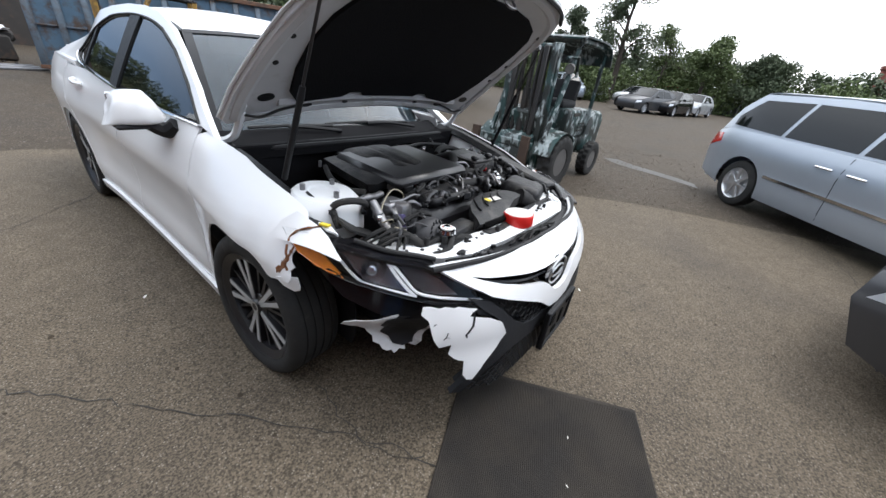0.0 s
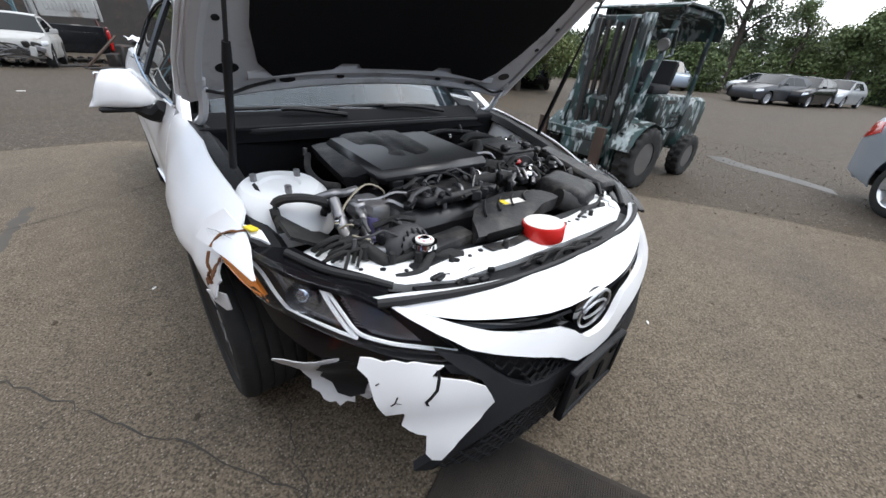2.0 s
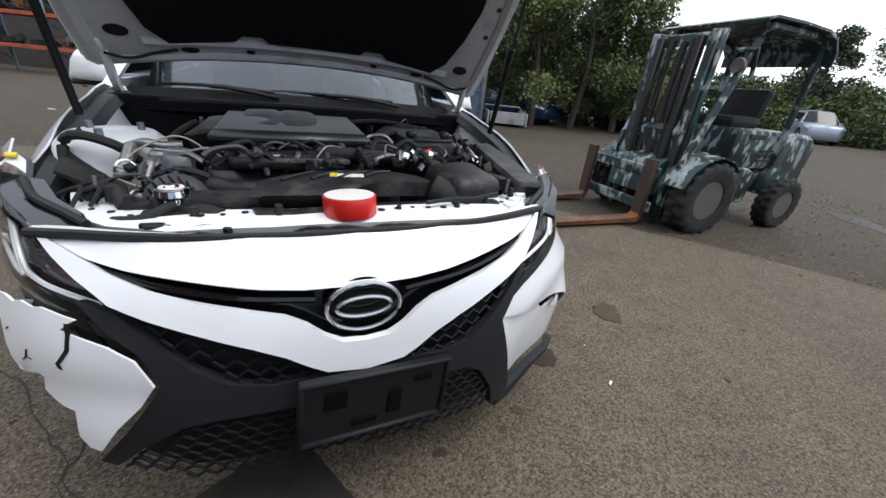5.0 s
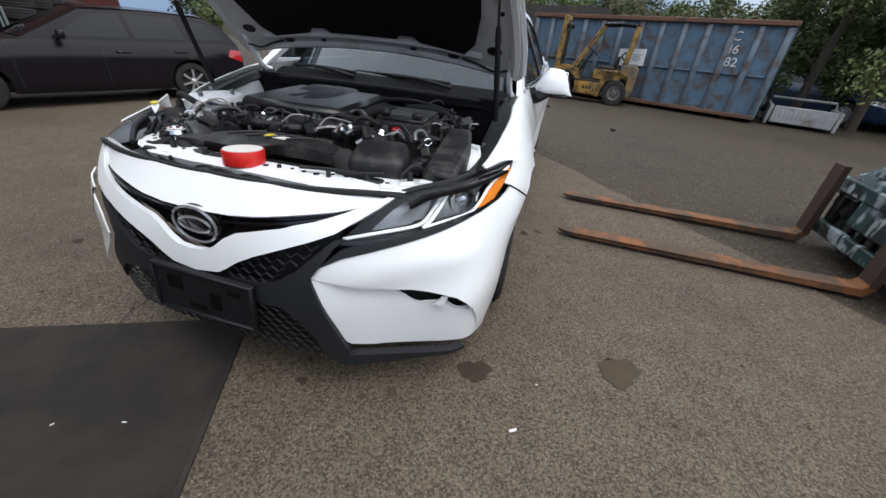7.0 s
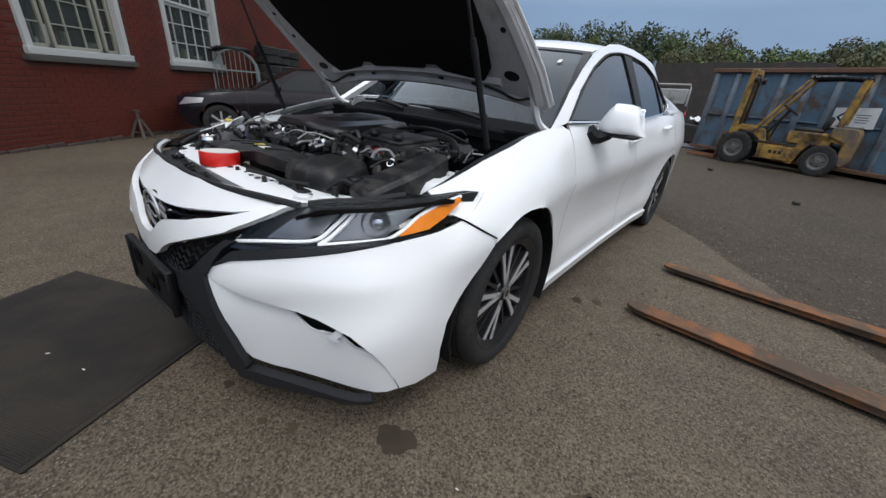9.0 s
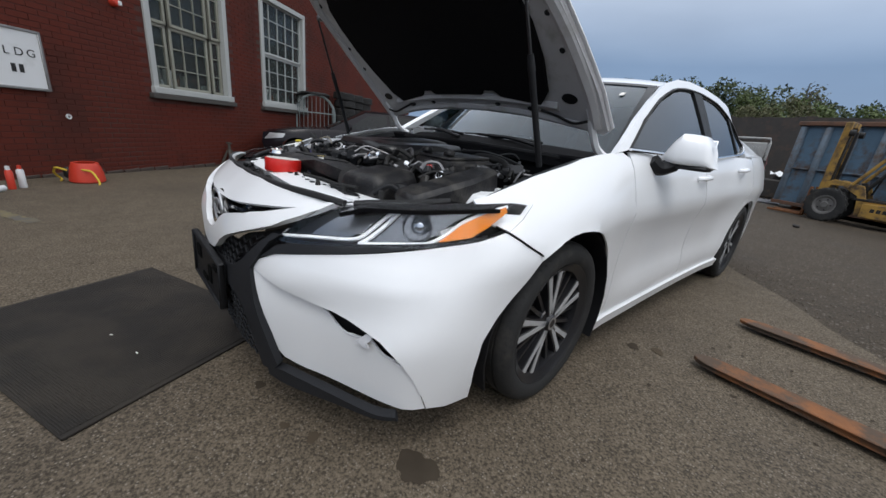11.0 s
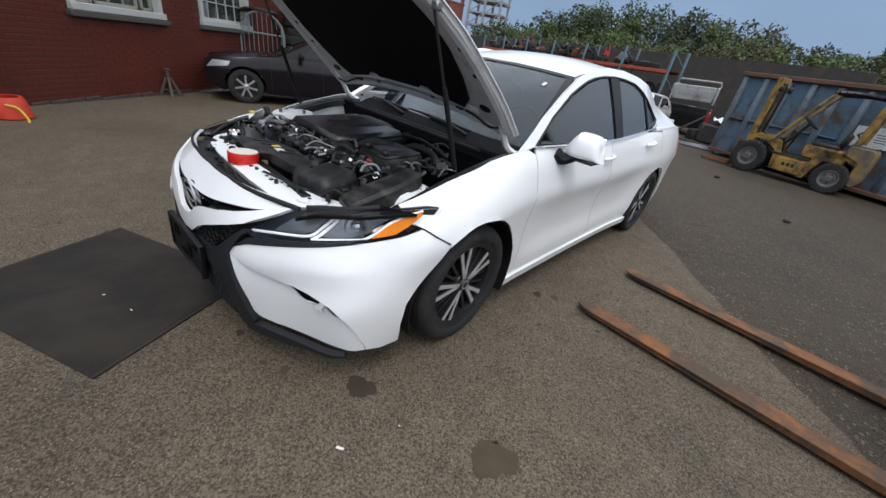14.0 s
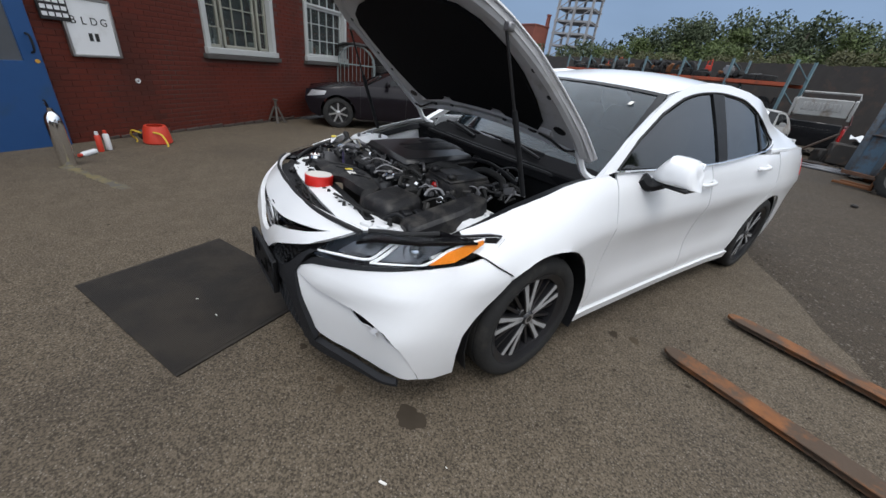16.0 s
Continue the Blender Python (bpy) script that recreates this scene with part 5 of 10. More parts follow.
bm = B()
grid(bm, [[(-0.70, 0.60, 0.84), (-0.62, 0.58, 0.80), (-0.56, 0.60, 0.77)], [(-0.71, 0.70, 0.87), (-0.62, 0.66, 0.80), (-0.57, 0.66, 0.78)], [(-0.72, 0.82, 0.91), (-0.69, 0.78, 0.86), (-0.66, 0.74, 0.82)]], 0.01)
part("splash_flap", bm, RUBBER, sedan, "limp black rubber splash flap")
bm = B()
tube(bm, [(-0.70, 0.66, 0.83), (-0.70, 0.69, 0.90), (-0.65, 0.66, 0.925), (-0.58, 0.66, 0.90), (-0.55, 0.70, 0.85)], 0.013, 8)
part("hose", bm, RUBBER, sedan)

# radiator support
sup = [(-0.60, 0.39), (-0.52, 0.318), (-0.40, 0.268), (-0.2, 0.242), (0, 0.232), (0.2, 0.236), (0.40, 0.252), (0.52, 0.30), (0.62, 0.385), (0.70, 0.54), (0.66, 0.60), (0.57, 0.47), (0.48, 0.41), (0.36, 0.365), (0.2, 0.34), (0, 0.33),
       (-0.2, 0.34), (-0.36, 0.37), (-0.47, 0.42), (-0.56, 0.50), (-0.63, 0.62), (-0.68, 0.60)]
bm = B()
grid(bm, [[(x, y0 + 0.55 * x * x, 0.765 + 0.02 * abs(x)) for x in np.linspace(-0.5, 0.5, 11)] for y0 in (0.10, 0.18, 0.27)], 0.01)
part("grille_tray", bm, BLACKP, sedan, "black tray behind the grille")
support = part("radiator_support", patch(sup, lambda x, y: (x, y, 0.815 - 0.02 * (x / 0.6) ** 2 - 0.30 * max(0.0, 0.262 + 0.26 * x * x - y)), 0.04, 0.03, out=(0, 0, 1)), WHITE_BAY, sedan, "white radiator support with punched holes")
rnd = random.Random(4)
for k in range(26):
    x = -0.58 + 1.16 * k / 25
    y = soft(abs(x), [0, 0.2, 0.4, 0.52, 0.6], [0.303, 0.312, 0.342, 0.385, 0.46]) + rnd.uniform(-0.012, 0.014)
    bm = B()
    r = rnd.choice((0.006, 0.008, 0.010))
    cyl(bm, (x, y, 0.814 - 0.02 * (x / 0.6) ** 2), (x, y, 0.8172 - 0.02 * (x / 0.6) ** 2), r, seg=12)
    part("punched_hole", bm, BLACKP, support)
for x, y, r, h in ((-0.50, 0.41, 0.014, 0.03), (-0.44, 0.375, 0.016, 0.035), (-0.36, 0.33, 0.012, 0.02), (-0.18, 0.30, 0.015, 0.035), (0.30, 0.31, 0.012, 0.02), (0.42, 0.35, 0.012, 0.025), (0.55, 0.41, 0.014, 0.03), (0.63, 0.50, 0.016, 0.03), (-0.55, 0.47, 0.018, 0.04), (0.12, 0.30, 0.010, 0.016)):
    bm = B()
    cyl(bm, (x, y, 0.805), (x, y, 0.815 + 0.65 * h), 0.8 * r, r * 0.6, 10)
    part("rubber_bumper", bm, RUBBER, support)
bm = B()
box(bm, (0, 0.235, 0.70), (0.95, 0.06, 0.10), 0.02)
box(bm, (0, 0.36, 0.60), (0.95, 0.05, 0.42), 0.01)
part("radiator", bm, BLACKP, sedan)
bm = B()
rb = random.Random(12)
for k in range(16):
    x = rb.uniform(-0.46, 0.46)
    y = 0.175 + 0.5 * x * x + rb.uniform(0.0, 0.045)
    t = B()
    if k % 3:
        box(t, (x, y, 0.785 + rb.uniform(0, 0.014)), (rb.uniform(0.02, 0.05), rb.uniform(0.010, 0.018), rb.uniform(0.008, 0.018)), 0.003, (rb.uniform(-15, 15), rb.uniform(-15, 15), rb.uniform(-40, 40)))
        part("bracket", t, BLACKP if k % 4 else BAYGREY, sedan)
    else:
        tube(t, [(x - 0.09, y, 0.785), (x - 0.03, y + 0.015, 0.80), (x + 0.04, y, 0.795), (x + 0.09, y + 0.01, 0.785)], rb.uniform(0.004, 0.008), 6, 4)
        part("cable", t, RUBBER, sedan)
tube(bm, [Vector(lean(U(x), z)) + Vector((-0.022, 0.012, 0.014)) for x, z in ((-0.60, 0.792), (-0.52, 0.799), (-0.42, 0.800), (-0.3, 0.799), (-0.15, 0.798), (0, 0.798), (0.15, 0.798), (0.3, 0.799), (0.42, 0.800), (0.52, 0.799), (0.60, 0.792))], 0.011, 8, 4)
part("grille_seal", bm, SEAL, sedan, "black rubber seal along the grille")
for sx in (1, -1):
    bm = B()
    grid(bm, [[nose(U(0.615), 0.79), (0.565, 0.335, 0.80)], [nose(U(0.66), 0.81), (0.585, 0.37, 0.805)], [nose(U(0.78), 0.82), (0.665, 0.455, 0.815)], [nose(1.05, 0.835), (0.72, 0.54, 0.835)]], 0.012)
    part("lamp_cover", bm if sx > 0 else crush(bm), GLOSSBLK, sedan, "black trim over the headlamp")
    bm = B()
    tube(bm, [(0.56, 0.315, 0.80), (0.61, 0.355, 0.812), (0.69, 0.425, 0.825), (0.75, 0.52, 0.84)], 0.010, 8, 4)
    part("lamp_seal", bm if sx > 0 else crush(bm), SEAL, sedan)
bm = B()
for k in range(5):
    box(bm, (0.50 + 0.05 * k, 0.33 + 0.05 * k, 0.80), (0.05, 0.03, 0.02), 0.004, (0, 0, 30))
part("lamp_bracket", bm, WHITE_BAY, sedan)

# engine cover
def cover_at(x, y):
    u, v = (x + 0.15) / 0.29, (y - 0.95) / 0.21
    h = 0.93 - 0.03 * max(0, abs(u) - 0.75) ** 2 * 8 - 0.05 * max(0, abs(v) - 0.7) ** 2 * 6
    h += 0.014 * (math.tanh((x + 0.30) / 0.012) - math.tanh((x + 0.02) / 0.012)) * (0.6 + 0.4 * v) + 0.010 * math.cos(3.4 * u) * (1 - v * v) - 0.022 * math.exp(-(((x + 0.24) / 0.045) ** 2 + ((y - 0.93) / 0.05) ** 2)) - 0.008 * math.exp(-((x + 0.16) / 0.012) ** 2)
    return (x, y, h)


cov = [(-0.45, 0.79), (-0.42, 0.765), (-0.05, 0.775), (0.02, 0.80), (0.12, 0.80), (0.145, 0.83), (0.145, 1.12), (0.11, 1.16), (-0.38, 1.16), (-0.42, 1.12)]
cover = part("engine_cover", patch(cov, cover_at, 0.02, 0.05, out=(0, 0, 1)), ENGBLK, sedan, "matte black plastic engine cover")
bm = B()
box(bm, (-0.12, 0.90, 0.92), (0.50, 0.42, 0.05), 0.02)
box(bm, (-0.10, 0.72, 0.70), (0.62, 0.36, 0.30), 0.05)
part("engine_block", bm, RIMBLK, sedan)
bm = B()
tube(bm, [(-0.167 + 0.020 * math.cos(a), 0.765, 0.905 + 0.020 * math.sin(a)) for a in np.linspace(0, math.tau, 13)], 0.006, 6, 1)
part("dipstick_ring", bm, BRAZEN, sedan, "yellow ring of the oil dipstick")

# intake duct and its label
duct = [(-0.25, 0.345), (-0.15, 0.335), (-0.05, 0.335), (0.01, 0.36), (0.10, 0.388), (0.19, 0.405), (0.25, 0.43), (0.27, 0.47), (0.24, 0.505), (0.14, 0.515), (0.04, 0.53), (-0.07, 0.51), (-0.16, 0.465), (-0.22, 0.41)]
part("intake_duct", patch(duct, lambda x, y: (x, y, 0.868 - 0.35 * max(0, x - 0.12) ** 1.5 - 0.12 * max(0, -x - 0.2) ** 1.2 - 0.6 * max(0, 0.38 - y)), 0.04, 0.045, out=(0, 0, 1)), ENGBLK, sedan, "flat black air intake duct")
# solid black block paints the shade inside the duct's mouth
bm = B()
box(bm, (-0.145, 0.338, 0.834), (0.155, 0.022, 0.026), 0.008, (0, 0, -3))
part("duct_mouth", bm, INKY, sedan)
bm = B()
grid(bm, [[(-0.24, 0.335, 0.822), (-0.15, 0.322, 0.818), (-0.05, 0.325, 0.822)], [(-0.23, 0.30, 0.819), (-0.15, 0.29, 0.8185), (-0.07, 0.295, 0.819)]], 0.006)
part("duct_lip", bm, ENGBLK, sedan)
for k in range(4):
    bm = B()
    tube(bm, [(-0.17 + 0.075 * k, 0.40 + 0.012 * k, 0.872), (-0.13 + 0.075 * k, 0.45 + 0.01 * k, 0.872), (-0.08 + 0.075 * k, 0.50, 0.870)], 0.004, 5, 3)
    part("duct_rib", bm, ENGBLK, sedan)
bm = B()
box(bm, (-0.31, 0.41, 0.812), (0.17, 0.075, 0.055), 0.015, (0, 0, 6), 2)
part("radiator_tank", bm, ENGBLK, sedan, "black radiator end tank")
part("warning_label", patch([(-0.045, 0.44), (0.05, 0.43), (0.055, 0.465), (-0.04, 0.475)], lambda x, y: (x, y, 0.8705), 0.1, 0.0015, out=(0, 0, 1)), CARD, sedan, "white and yellow warning label")
part("warning_label", patch([(-0.045, 0.44), (-0.022, 0.4375), (-0.018, 0.4725), (-0.04, 0.475)], lambda x, y: (x, y, 0.8725), 0.1, 0.0015, out=(0, 0, 1)), YELTAG, sedan)
bm = B()
tube(bm, [(0.27, 0.45, 0.83), (0.33, 0.42, 0.80), (0.38, 0.42, 0.77)], 0.045, 12, 6, 0.06)
part("intake_bellows", bm, RUBBER, sedan)
# air box
bm = B()
box(bm, (0.40, 0.50, 0.785), (0.23, 0.24, 0.19), 0.035, (7, 0, 14), 3, 0.84)
box(bm, (0.42, 0.50, 0.715), (0.275, 0.295, 0.02), 0.006, (0, 0, 12))
airbox = part("air_filter_box", bm, ENGBLK, sedan, "black air filter box")
for k in range(8):
    bm = B()
    box(bm, (0.335 + 0.025 * k, 0.372 + 0.006 * k, 0.74), (0.009, 0.012, 0.09), 0.003, (0, 0, 12))
    part("rib", bm, ENGBLK, airbox)
bm = B()
tube(bm, [(0.36, 0.62, 0.84), (0.27, 0.66, 0.86), (0.20, 0.70, 0.88), (0.12, 0.74, 0.885)], 0.036, 12, 8, 0.10)
part("air_hose", bm, RUBBER, sedan, "ribbed black air hose")
# battery
bm = B()
box(bm, (0.37, 0.84, 0.82), (0.22, 0.22, 0.20), 0.012, (0, 0, 0), 2)
box(bm, (0.37, 0.84, 0.925), (0.205, 0.205, 0.012), 0.004)
battery = part("battery", bm, ENGBLK, sedan, "black car battery")
part("battery_label", patch([(0.29, 0.78), (0.40, 0.78), (0.40, 0.86), (0.29, 0.86)], lambda x, y: (x, y, 0.933), 0.2, 0.0015, out=(0, 0, 1)), BAYGREY, battery, "worn grey battery label")
for x, y, m_ in ((0.30, 0.76, ENGBLK), (0.44, 0.76, ENGBLK)):
    bm = B()
    box(bm, (x, y, 0.945), (0.04, 0.035, 0.025), 0.008)
    part("terminal_cover", bm, ENGBLK, battery)
bm = B()
box(bm, (0.362, 0.735, 0.885), (0.045, 0.035, 0.028), 0.010, (0, 0, 20))
part("red_cap", bm, REDLENS, sedan, "red plastic terminal cap")
# fuse box
bm = B()
prism(bm, [(-0.065, -0.13), (0.055, -0.15), (0.07, 0.10), (0.045, 0.24), (-0.05, 0.23)], 0.15, pose(0.635, 0.59, 0.725, 11, 0, 4), 0.014)
part("fuse_box", bm, ENGBLK, sedan, "black fuse box with sloped lid")
for k in range(5):
    bm = B()
    box(bm, (0.545, 0.49 + 0.055 * k, 0.83 - 0.004 * k), (0.045, 0.04, 0.05), 0.006, (0, 0, rnd.uniform(-12, 12)))
    part("connector", bm, BLACKP, sedan)

# ancillaries
bm = B()
mm = Matrix.Translation((-0.415, 0.475, 0.79)) @ Matrix.Rotation(radians(62), 4, "X")
lathe(bm, [(0, 0.07), (0.03, 0.068), (0.06, 0.055), (0.074, 0.03), (0.074, -0.03), (0.06, -0.055), (0, -0.06)], mm, 24)
alt = part("alternator", bm, BAYGREY, sedan, "finned aluminium alternator")
for k in range(16):
    a = k * math.tau / 16
    bm = B()
    box(bm, mm @ Vector((0.048 * math.cos(a), 0.048 * math.sin(a), 0.064)), (0.005, 0.026, 0.006), 0.001, (62, 0, math.degrees(a)))
    part("fin", bm, BLACKP, alt)
bm = B()
tube(bm, [(-0.545, 0.66, 0.90), (-0.55, 0.62, 0.87), (-0.555, 0.57, 0.835), (-0.53, 0.52, 0.805), (-0.48, 0.475, 0.80), (-0.42, 0.455, 0.80)], 0.017, 10)
pipe = part("coolant_pipe", bm, ALU, sedan, "bent aluminium refrigerant pipe")
for p in ((-0.552, 0.60, 0.855), (-0.505, 0.497, 0.803), (-0.44, 0.46, 0.80)):
    bm = B()
    lathe(bm, [(0.018, -0.008), (0.023, -0.008), (0.023, 0.008), (0.018, 0.008)], Matrix.Translation(p) @ Matrix.Rotation(radians(70), 4, "X") @ Matrix.Rotation(radians(30), 4, "Y"), 14, True)
    part("pipe_clamp", bm, CHROME, pipe)
for pts, r, m_ in (([(-0.47, 0.455, 0.80), (-0.42, 0.41, 0.805), (-0.36, 0.375, 0.80), (-0.31, 0.345, 0.79)], 0.026, RUBBER),
                   ([(-0.58, 0.72, 0.88), (-0.53, 0.70, 0.90), (-0.49, 0.71, 0.89), (-0.44, 0.72, 0.89)], 0.013, ALU),
                   ([(-0.50, 0.66, 0.86), (-0.49, 0.60, 0.87), (-0.50, 0.56, 0.83), (-0.49, 0.52, 0.78)], 0.011, ALU),
                   ([(-0.52, 0.42, 0.80), (-0.45, 0.40, 0.815), (-0.40, 0.385, 0.83)], 0.010, RUBBER),
                   ([(-0.40, 0.37, 0.825), (-0.46, 0.34, 0.80), (-0.52, 0.36, 0.79)], 0.012, RUBBER),
                   ([(-0.30, 0.60, 0.86), (-0.20, 0.58, 0.88), (-0.12, 0.58, 0.875), (0.0, 0.60, 0.87)], 0.012, BLACKP),
                   ([(-0.05, 0.62, 0.90), (0.06, 0.60, 0.90), (0.15, 0.62, 0.89), (0.22, 0.60, 0.86)], 0.02, RUBBER),
                   ([(0.16, 0.80, 0.90), (0.22, 0.84, 0.93), (0.27, 0.90, 0.92), (0.25, 0.98, 0.88)], 0.022, RUBBER),
                   ([(0.28, 1.0, 0.90), (0.34, 1.02, 0.92), (0.46, 1.03, 0.91), (0.55, 0.98, 0.88)], 0.016, RUBBER),
                   ([(0.10, 1.10, 0.92), (0.25, 1.12, 0.93), (0.40, 1.10, 0.92), (0.52, 1.08, 0.90)], 0.011, BLACKP),
                   ([(-0.46, 1.05, 0.90), (-0.50, 0.95, 0.88), (-0.50, 0.85, 0.87), (-0.47, 0.78, 0.88)], 0.012, RUBBER),
                   ([(0.20, 0.30, 0.83), (0.30, 0.33, 0.828), (0.38, 0.34, 0.826), (0.47, 0.37, 0.83)], 0.006, RUBBER),
                   ([(0.52, 0.40, 0.82), (0.55, 0.44, 0.85), (0.58, 0.47, 0.83), (0.60, 0.52, 0.80)], 0.009, BLACKP),
                   ([(-0.62, 0.52, 0.80), (-0.56, 0.53, 0.83), (-0.53, 0.46, 0.82), (-0.51, 0.42, 0.80)], 0.018, RUBBER)):
    bm = B()
    tube(bm, pts, r, 10)
    part("hose", bm, m_, sedan)
for pts in ([(-0.56, 0.60, 0.86), (-0.52, 0.63, 0.90), (-0.44, 0.66, 0.93), (-0.38, 0.66, 0.90), (-0.37, 0.67, 0.85)], [(-0.57, 0.58, 0.85), (-0.55, 0.55, 0.87), (-0.52, 0.57, 0.84), (-0.55, 0.59, 0.83)],
            [(-0.53, 0.55, 0.83), (-0.555, 0.52, 0.85), (-0.51, 0.51, 0.83)]):
    bm = B()
    tube(bm, pts, 0.003, 5)
    part("wire", bm, WIREY, sedan)
bm = B()
lathe(bm, [(0, 0.88), (0.012, 0.882), (0.018, 0.875), (0.035, 0.872), (0.038, 0.858), (0.028, 0.85), (0.028, 0.82)], Matrix.Translation((-0.408, 0.395, -0.018)), 20)
cap = part("radiator_cap", bm, CHROME, sedan, "steel radiator cap with red print")
bm = B()
lathe(bm, [(0, 0.8745), (0.026, 0.8735), (0.026, 0.872), (0, 0.872)], Matrix.Translation((-0.408, 0.395, -0.015)), 20)
part("cap_label", bm, CARD, cap)
for c in (-1, 1):
    bm = B()
    box(bm, (-0.408, 0.395 + 0.010 * c, 0.8605), (0.026, 0.007, 0.002), 0.0)
    part("cap_print", bm, REDTAPE, cap)
bm = B()
lathe(bm, [(0, 0.86), (0.022, 0.858), (0.026, 0.84), (0.026, 0.80), (0.033, 0.795), (0.033, 0.74)], Matrix.Translation((-0.455, 0.60, 0)), 16)
part("fluid_valve", bm, PURPLE, sedan)
bm = B()
box(bm, (-0.44, 0.635, 0.835), (0.075, 0.11, 0.12), 0.018, (0, 4, 8), 2)
part("engine_mount", bm, ALU, sedan)
bm = B()
box(bm, (-0.475, 0.64, 0.87), (0.06, 0.05, 0.05), 0.008, (0, 0, 10))
part("relay", bm, ALU, sedan)
# plenum with runners in front of the cover
bm = B()
prism(bm, [(-0.30, 0.55), (0.02, 0.55), (0.03, 0.64), (-0.03, 0.68), (-0.27, 0.68), (-0.32, 0.62)], 0.035, Matrix.Translation((0, 0, 0.86)), 0.010)
part("chain_cover", bm, ENGBLK, sedan)
for k in range(4):
    bm = B()
    box(bm, (-0.30 + 0.085 * k, 0.72, 0.895), (0.055, 0.06, 0.04), 0.010, (0, 0, rnd.uniform(-8, 8)))
    part("ignition_coil", bm, BLACKP, sedan)
for k in range(34):
    x, y = rnd.uniform(-0.34, 0.30), rnd.uniform(0.55, 0.80)
    z = 0.865 + rnd.uniform(0, 0.035)
    bm = B()
    kind = k % 4
    if kind == 0:
        box(bm, (x, y, z), (rnd.uniform(0.03, 0.07), rnd.uniform(0.02, 0.05), rnd.uniform(0.02, 0.05)), 0.006, (rnd.uniform(-15, 15), rnd.uniform(-15, 15), rnd.uniform(0, 90)))
        part("sensor_plug", bm, BLACKP, sedan)
    elif kind == 1:
        cyl(bm, (x, y, z - 0.02), (x + rnd.uniform(-0.02, 0.02), y, z + 0.015), rnd.uniform(0.008, 0.016), seg=10)
        part("fitting", bm, ALU, sedan)
    else:
        q = [(x + 0.05 * i * math.cos(k) + rnd.uniform(-0.015, 0.015), y + 0.04 * i * math.sin(k) * 0.6, z + rnd.uniform(-0.015, 0.02)) for i in range(4)]
        tube(bm, q, rnd.uniform(0.004, 0.009), 6, 4)
        part("cable", bm, RUBBER if kind == 2 else ALU, sedan)
for k in range(16):
    x, y = rnd.uniform(0.48, 0.64), rnd.uniform(0.70, 0.98)
    q = [(x + rnd.uniform(-0.04, 0.04), y + 0.03 * i, 0.87 + rnd.uniform(-0.02, 0.03)) for i in range(4)]
    bm = B()
    tube(bm, q, rnd.uniform(0.004, 0.008), 6, 4)
    part("cable", bm, RUBBER if k % 3 else ALU, sedan)
# under the headlamp corners: brackets and cables
for k in range(12):
    sx = 1 if k % 2 else -1
    x, y = sx * rnd.uniform(0.56, 0.68), rnd.uniform(0.44, 0.56)
    bm = B()
    tube(bm, [(x, y, 0.80), (x + 0.02, y + 0.02, 0.84), (x + sx * 0.03, y + 0.04, 0.82), (x + sx * 0.04, y + 0.07, 0.79)], rnd.uniform(0.004, 0.008), 6, 4)
    part("cable", bm, RUBBER, sedan)

# more small fittings over the engine
rb = random.Random(31)
zones = [(-0.36, -0.02, 0.54, 0.77, 0.875, 46), (0.0, 0.26, 0.54, 0.80, 0.885, 34), (-0.58, -0.40, 0.44, 0.72, 0.84, 20), (0.24, 0.56, 0.58, 0.74, 0.865, 22), (0.48, 0.62, 0.74, 1.02, 0.88, 12), (-0.55, 0.5, 1.10, 1.18, 0.90, 16)]
for x0, x1, y0, y1, z0, count in zones:
    for k in range(count):
        x, y, z = rb.uniform(x0, x1), rb.uniform(y0, y1), z0 + rb.uniform(-0.012, 0.03)
        bm = B()
        kind = rb.random()
        if kind < 0.45:
            a, ln = rb.uniform(0, 6.28), rb.uniform(0.04, 0.13)
            q = [(x + ln * t * math.cos(a) + rb.uniform(-0.012, 0.012), y + ln * t * math.sin(a) + rb.uniform(-0.012, 0.012), z + 0.022 * math.sin(math.pi * (t + 0.5)) + rb.uniform(-0.006, 0.006)) for t in (-0.5, -0.17, 0.17, 0.5)]
            tube(bm, q, rb.choice((0.0035, 0.005, 0.007, 0.010)), 6, 4)
            part("cable", bm, rb.choice((RUBBER, RUBBER, BLACKP, BAYGREY, ALU)), sedan)
        elif kind < 0.75:
            box(bm, (x, y, z), (rb.uniform(0.018, 0.05), rb.uniform(0.015, 0.035), rb.uniform(0.015, 0.04)), 0.004, (rb.uniform(-20, 20), rb.uniform(-20, 20), rb.uniform(0, 90)))
            part("connector", bm, rb.choice((BLACKP, BLACKP, BAYGREY, ENGBLK)), sedan)
        elif kind < 0.92:
            cyl(bm, (x, y, z - 0.02), (x + rb.uniform(-0.006, 0.006), y, z + 0.008), rb.uniform(0.005, 0.009), seg=6)
            part("bolt", bm, ALU, sedan)
        else:
            lathe(bm, [(0.012, -0.006), (0.016, -0.006), (0.016, 0.006), (0.012, 0.006)], pose(x, y, z, rb.uniform(30, 90), 0, rb.uniform(0, 180)), 12, True)
            part("hose_clamp", bm, CHROME, sedan)

# everything in the bay sits a little lower and nearer the nose
for ob in set(sedan.children) - before_bay:
    for q in (ob, *ob.children):
        for v in q.data.vertices:
            k = soft(v.co.y, [0.62, 1.02], [1.0, 0.0])
            v.co.y -= 0.042 * k * soft(v.co.y, [0.10, 0.24], [0.3, 1.0])
            v.co.z -= 0.017 * k

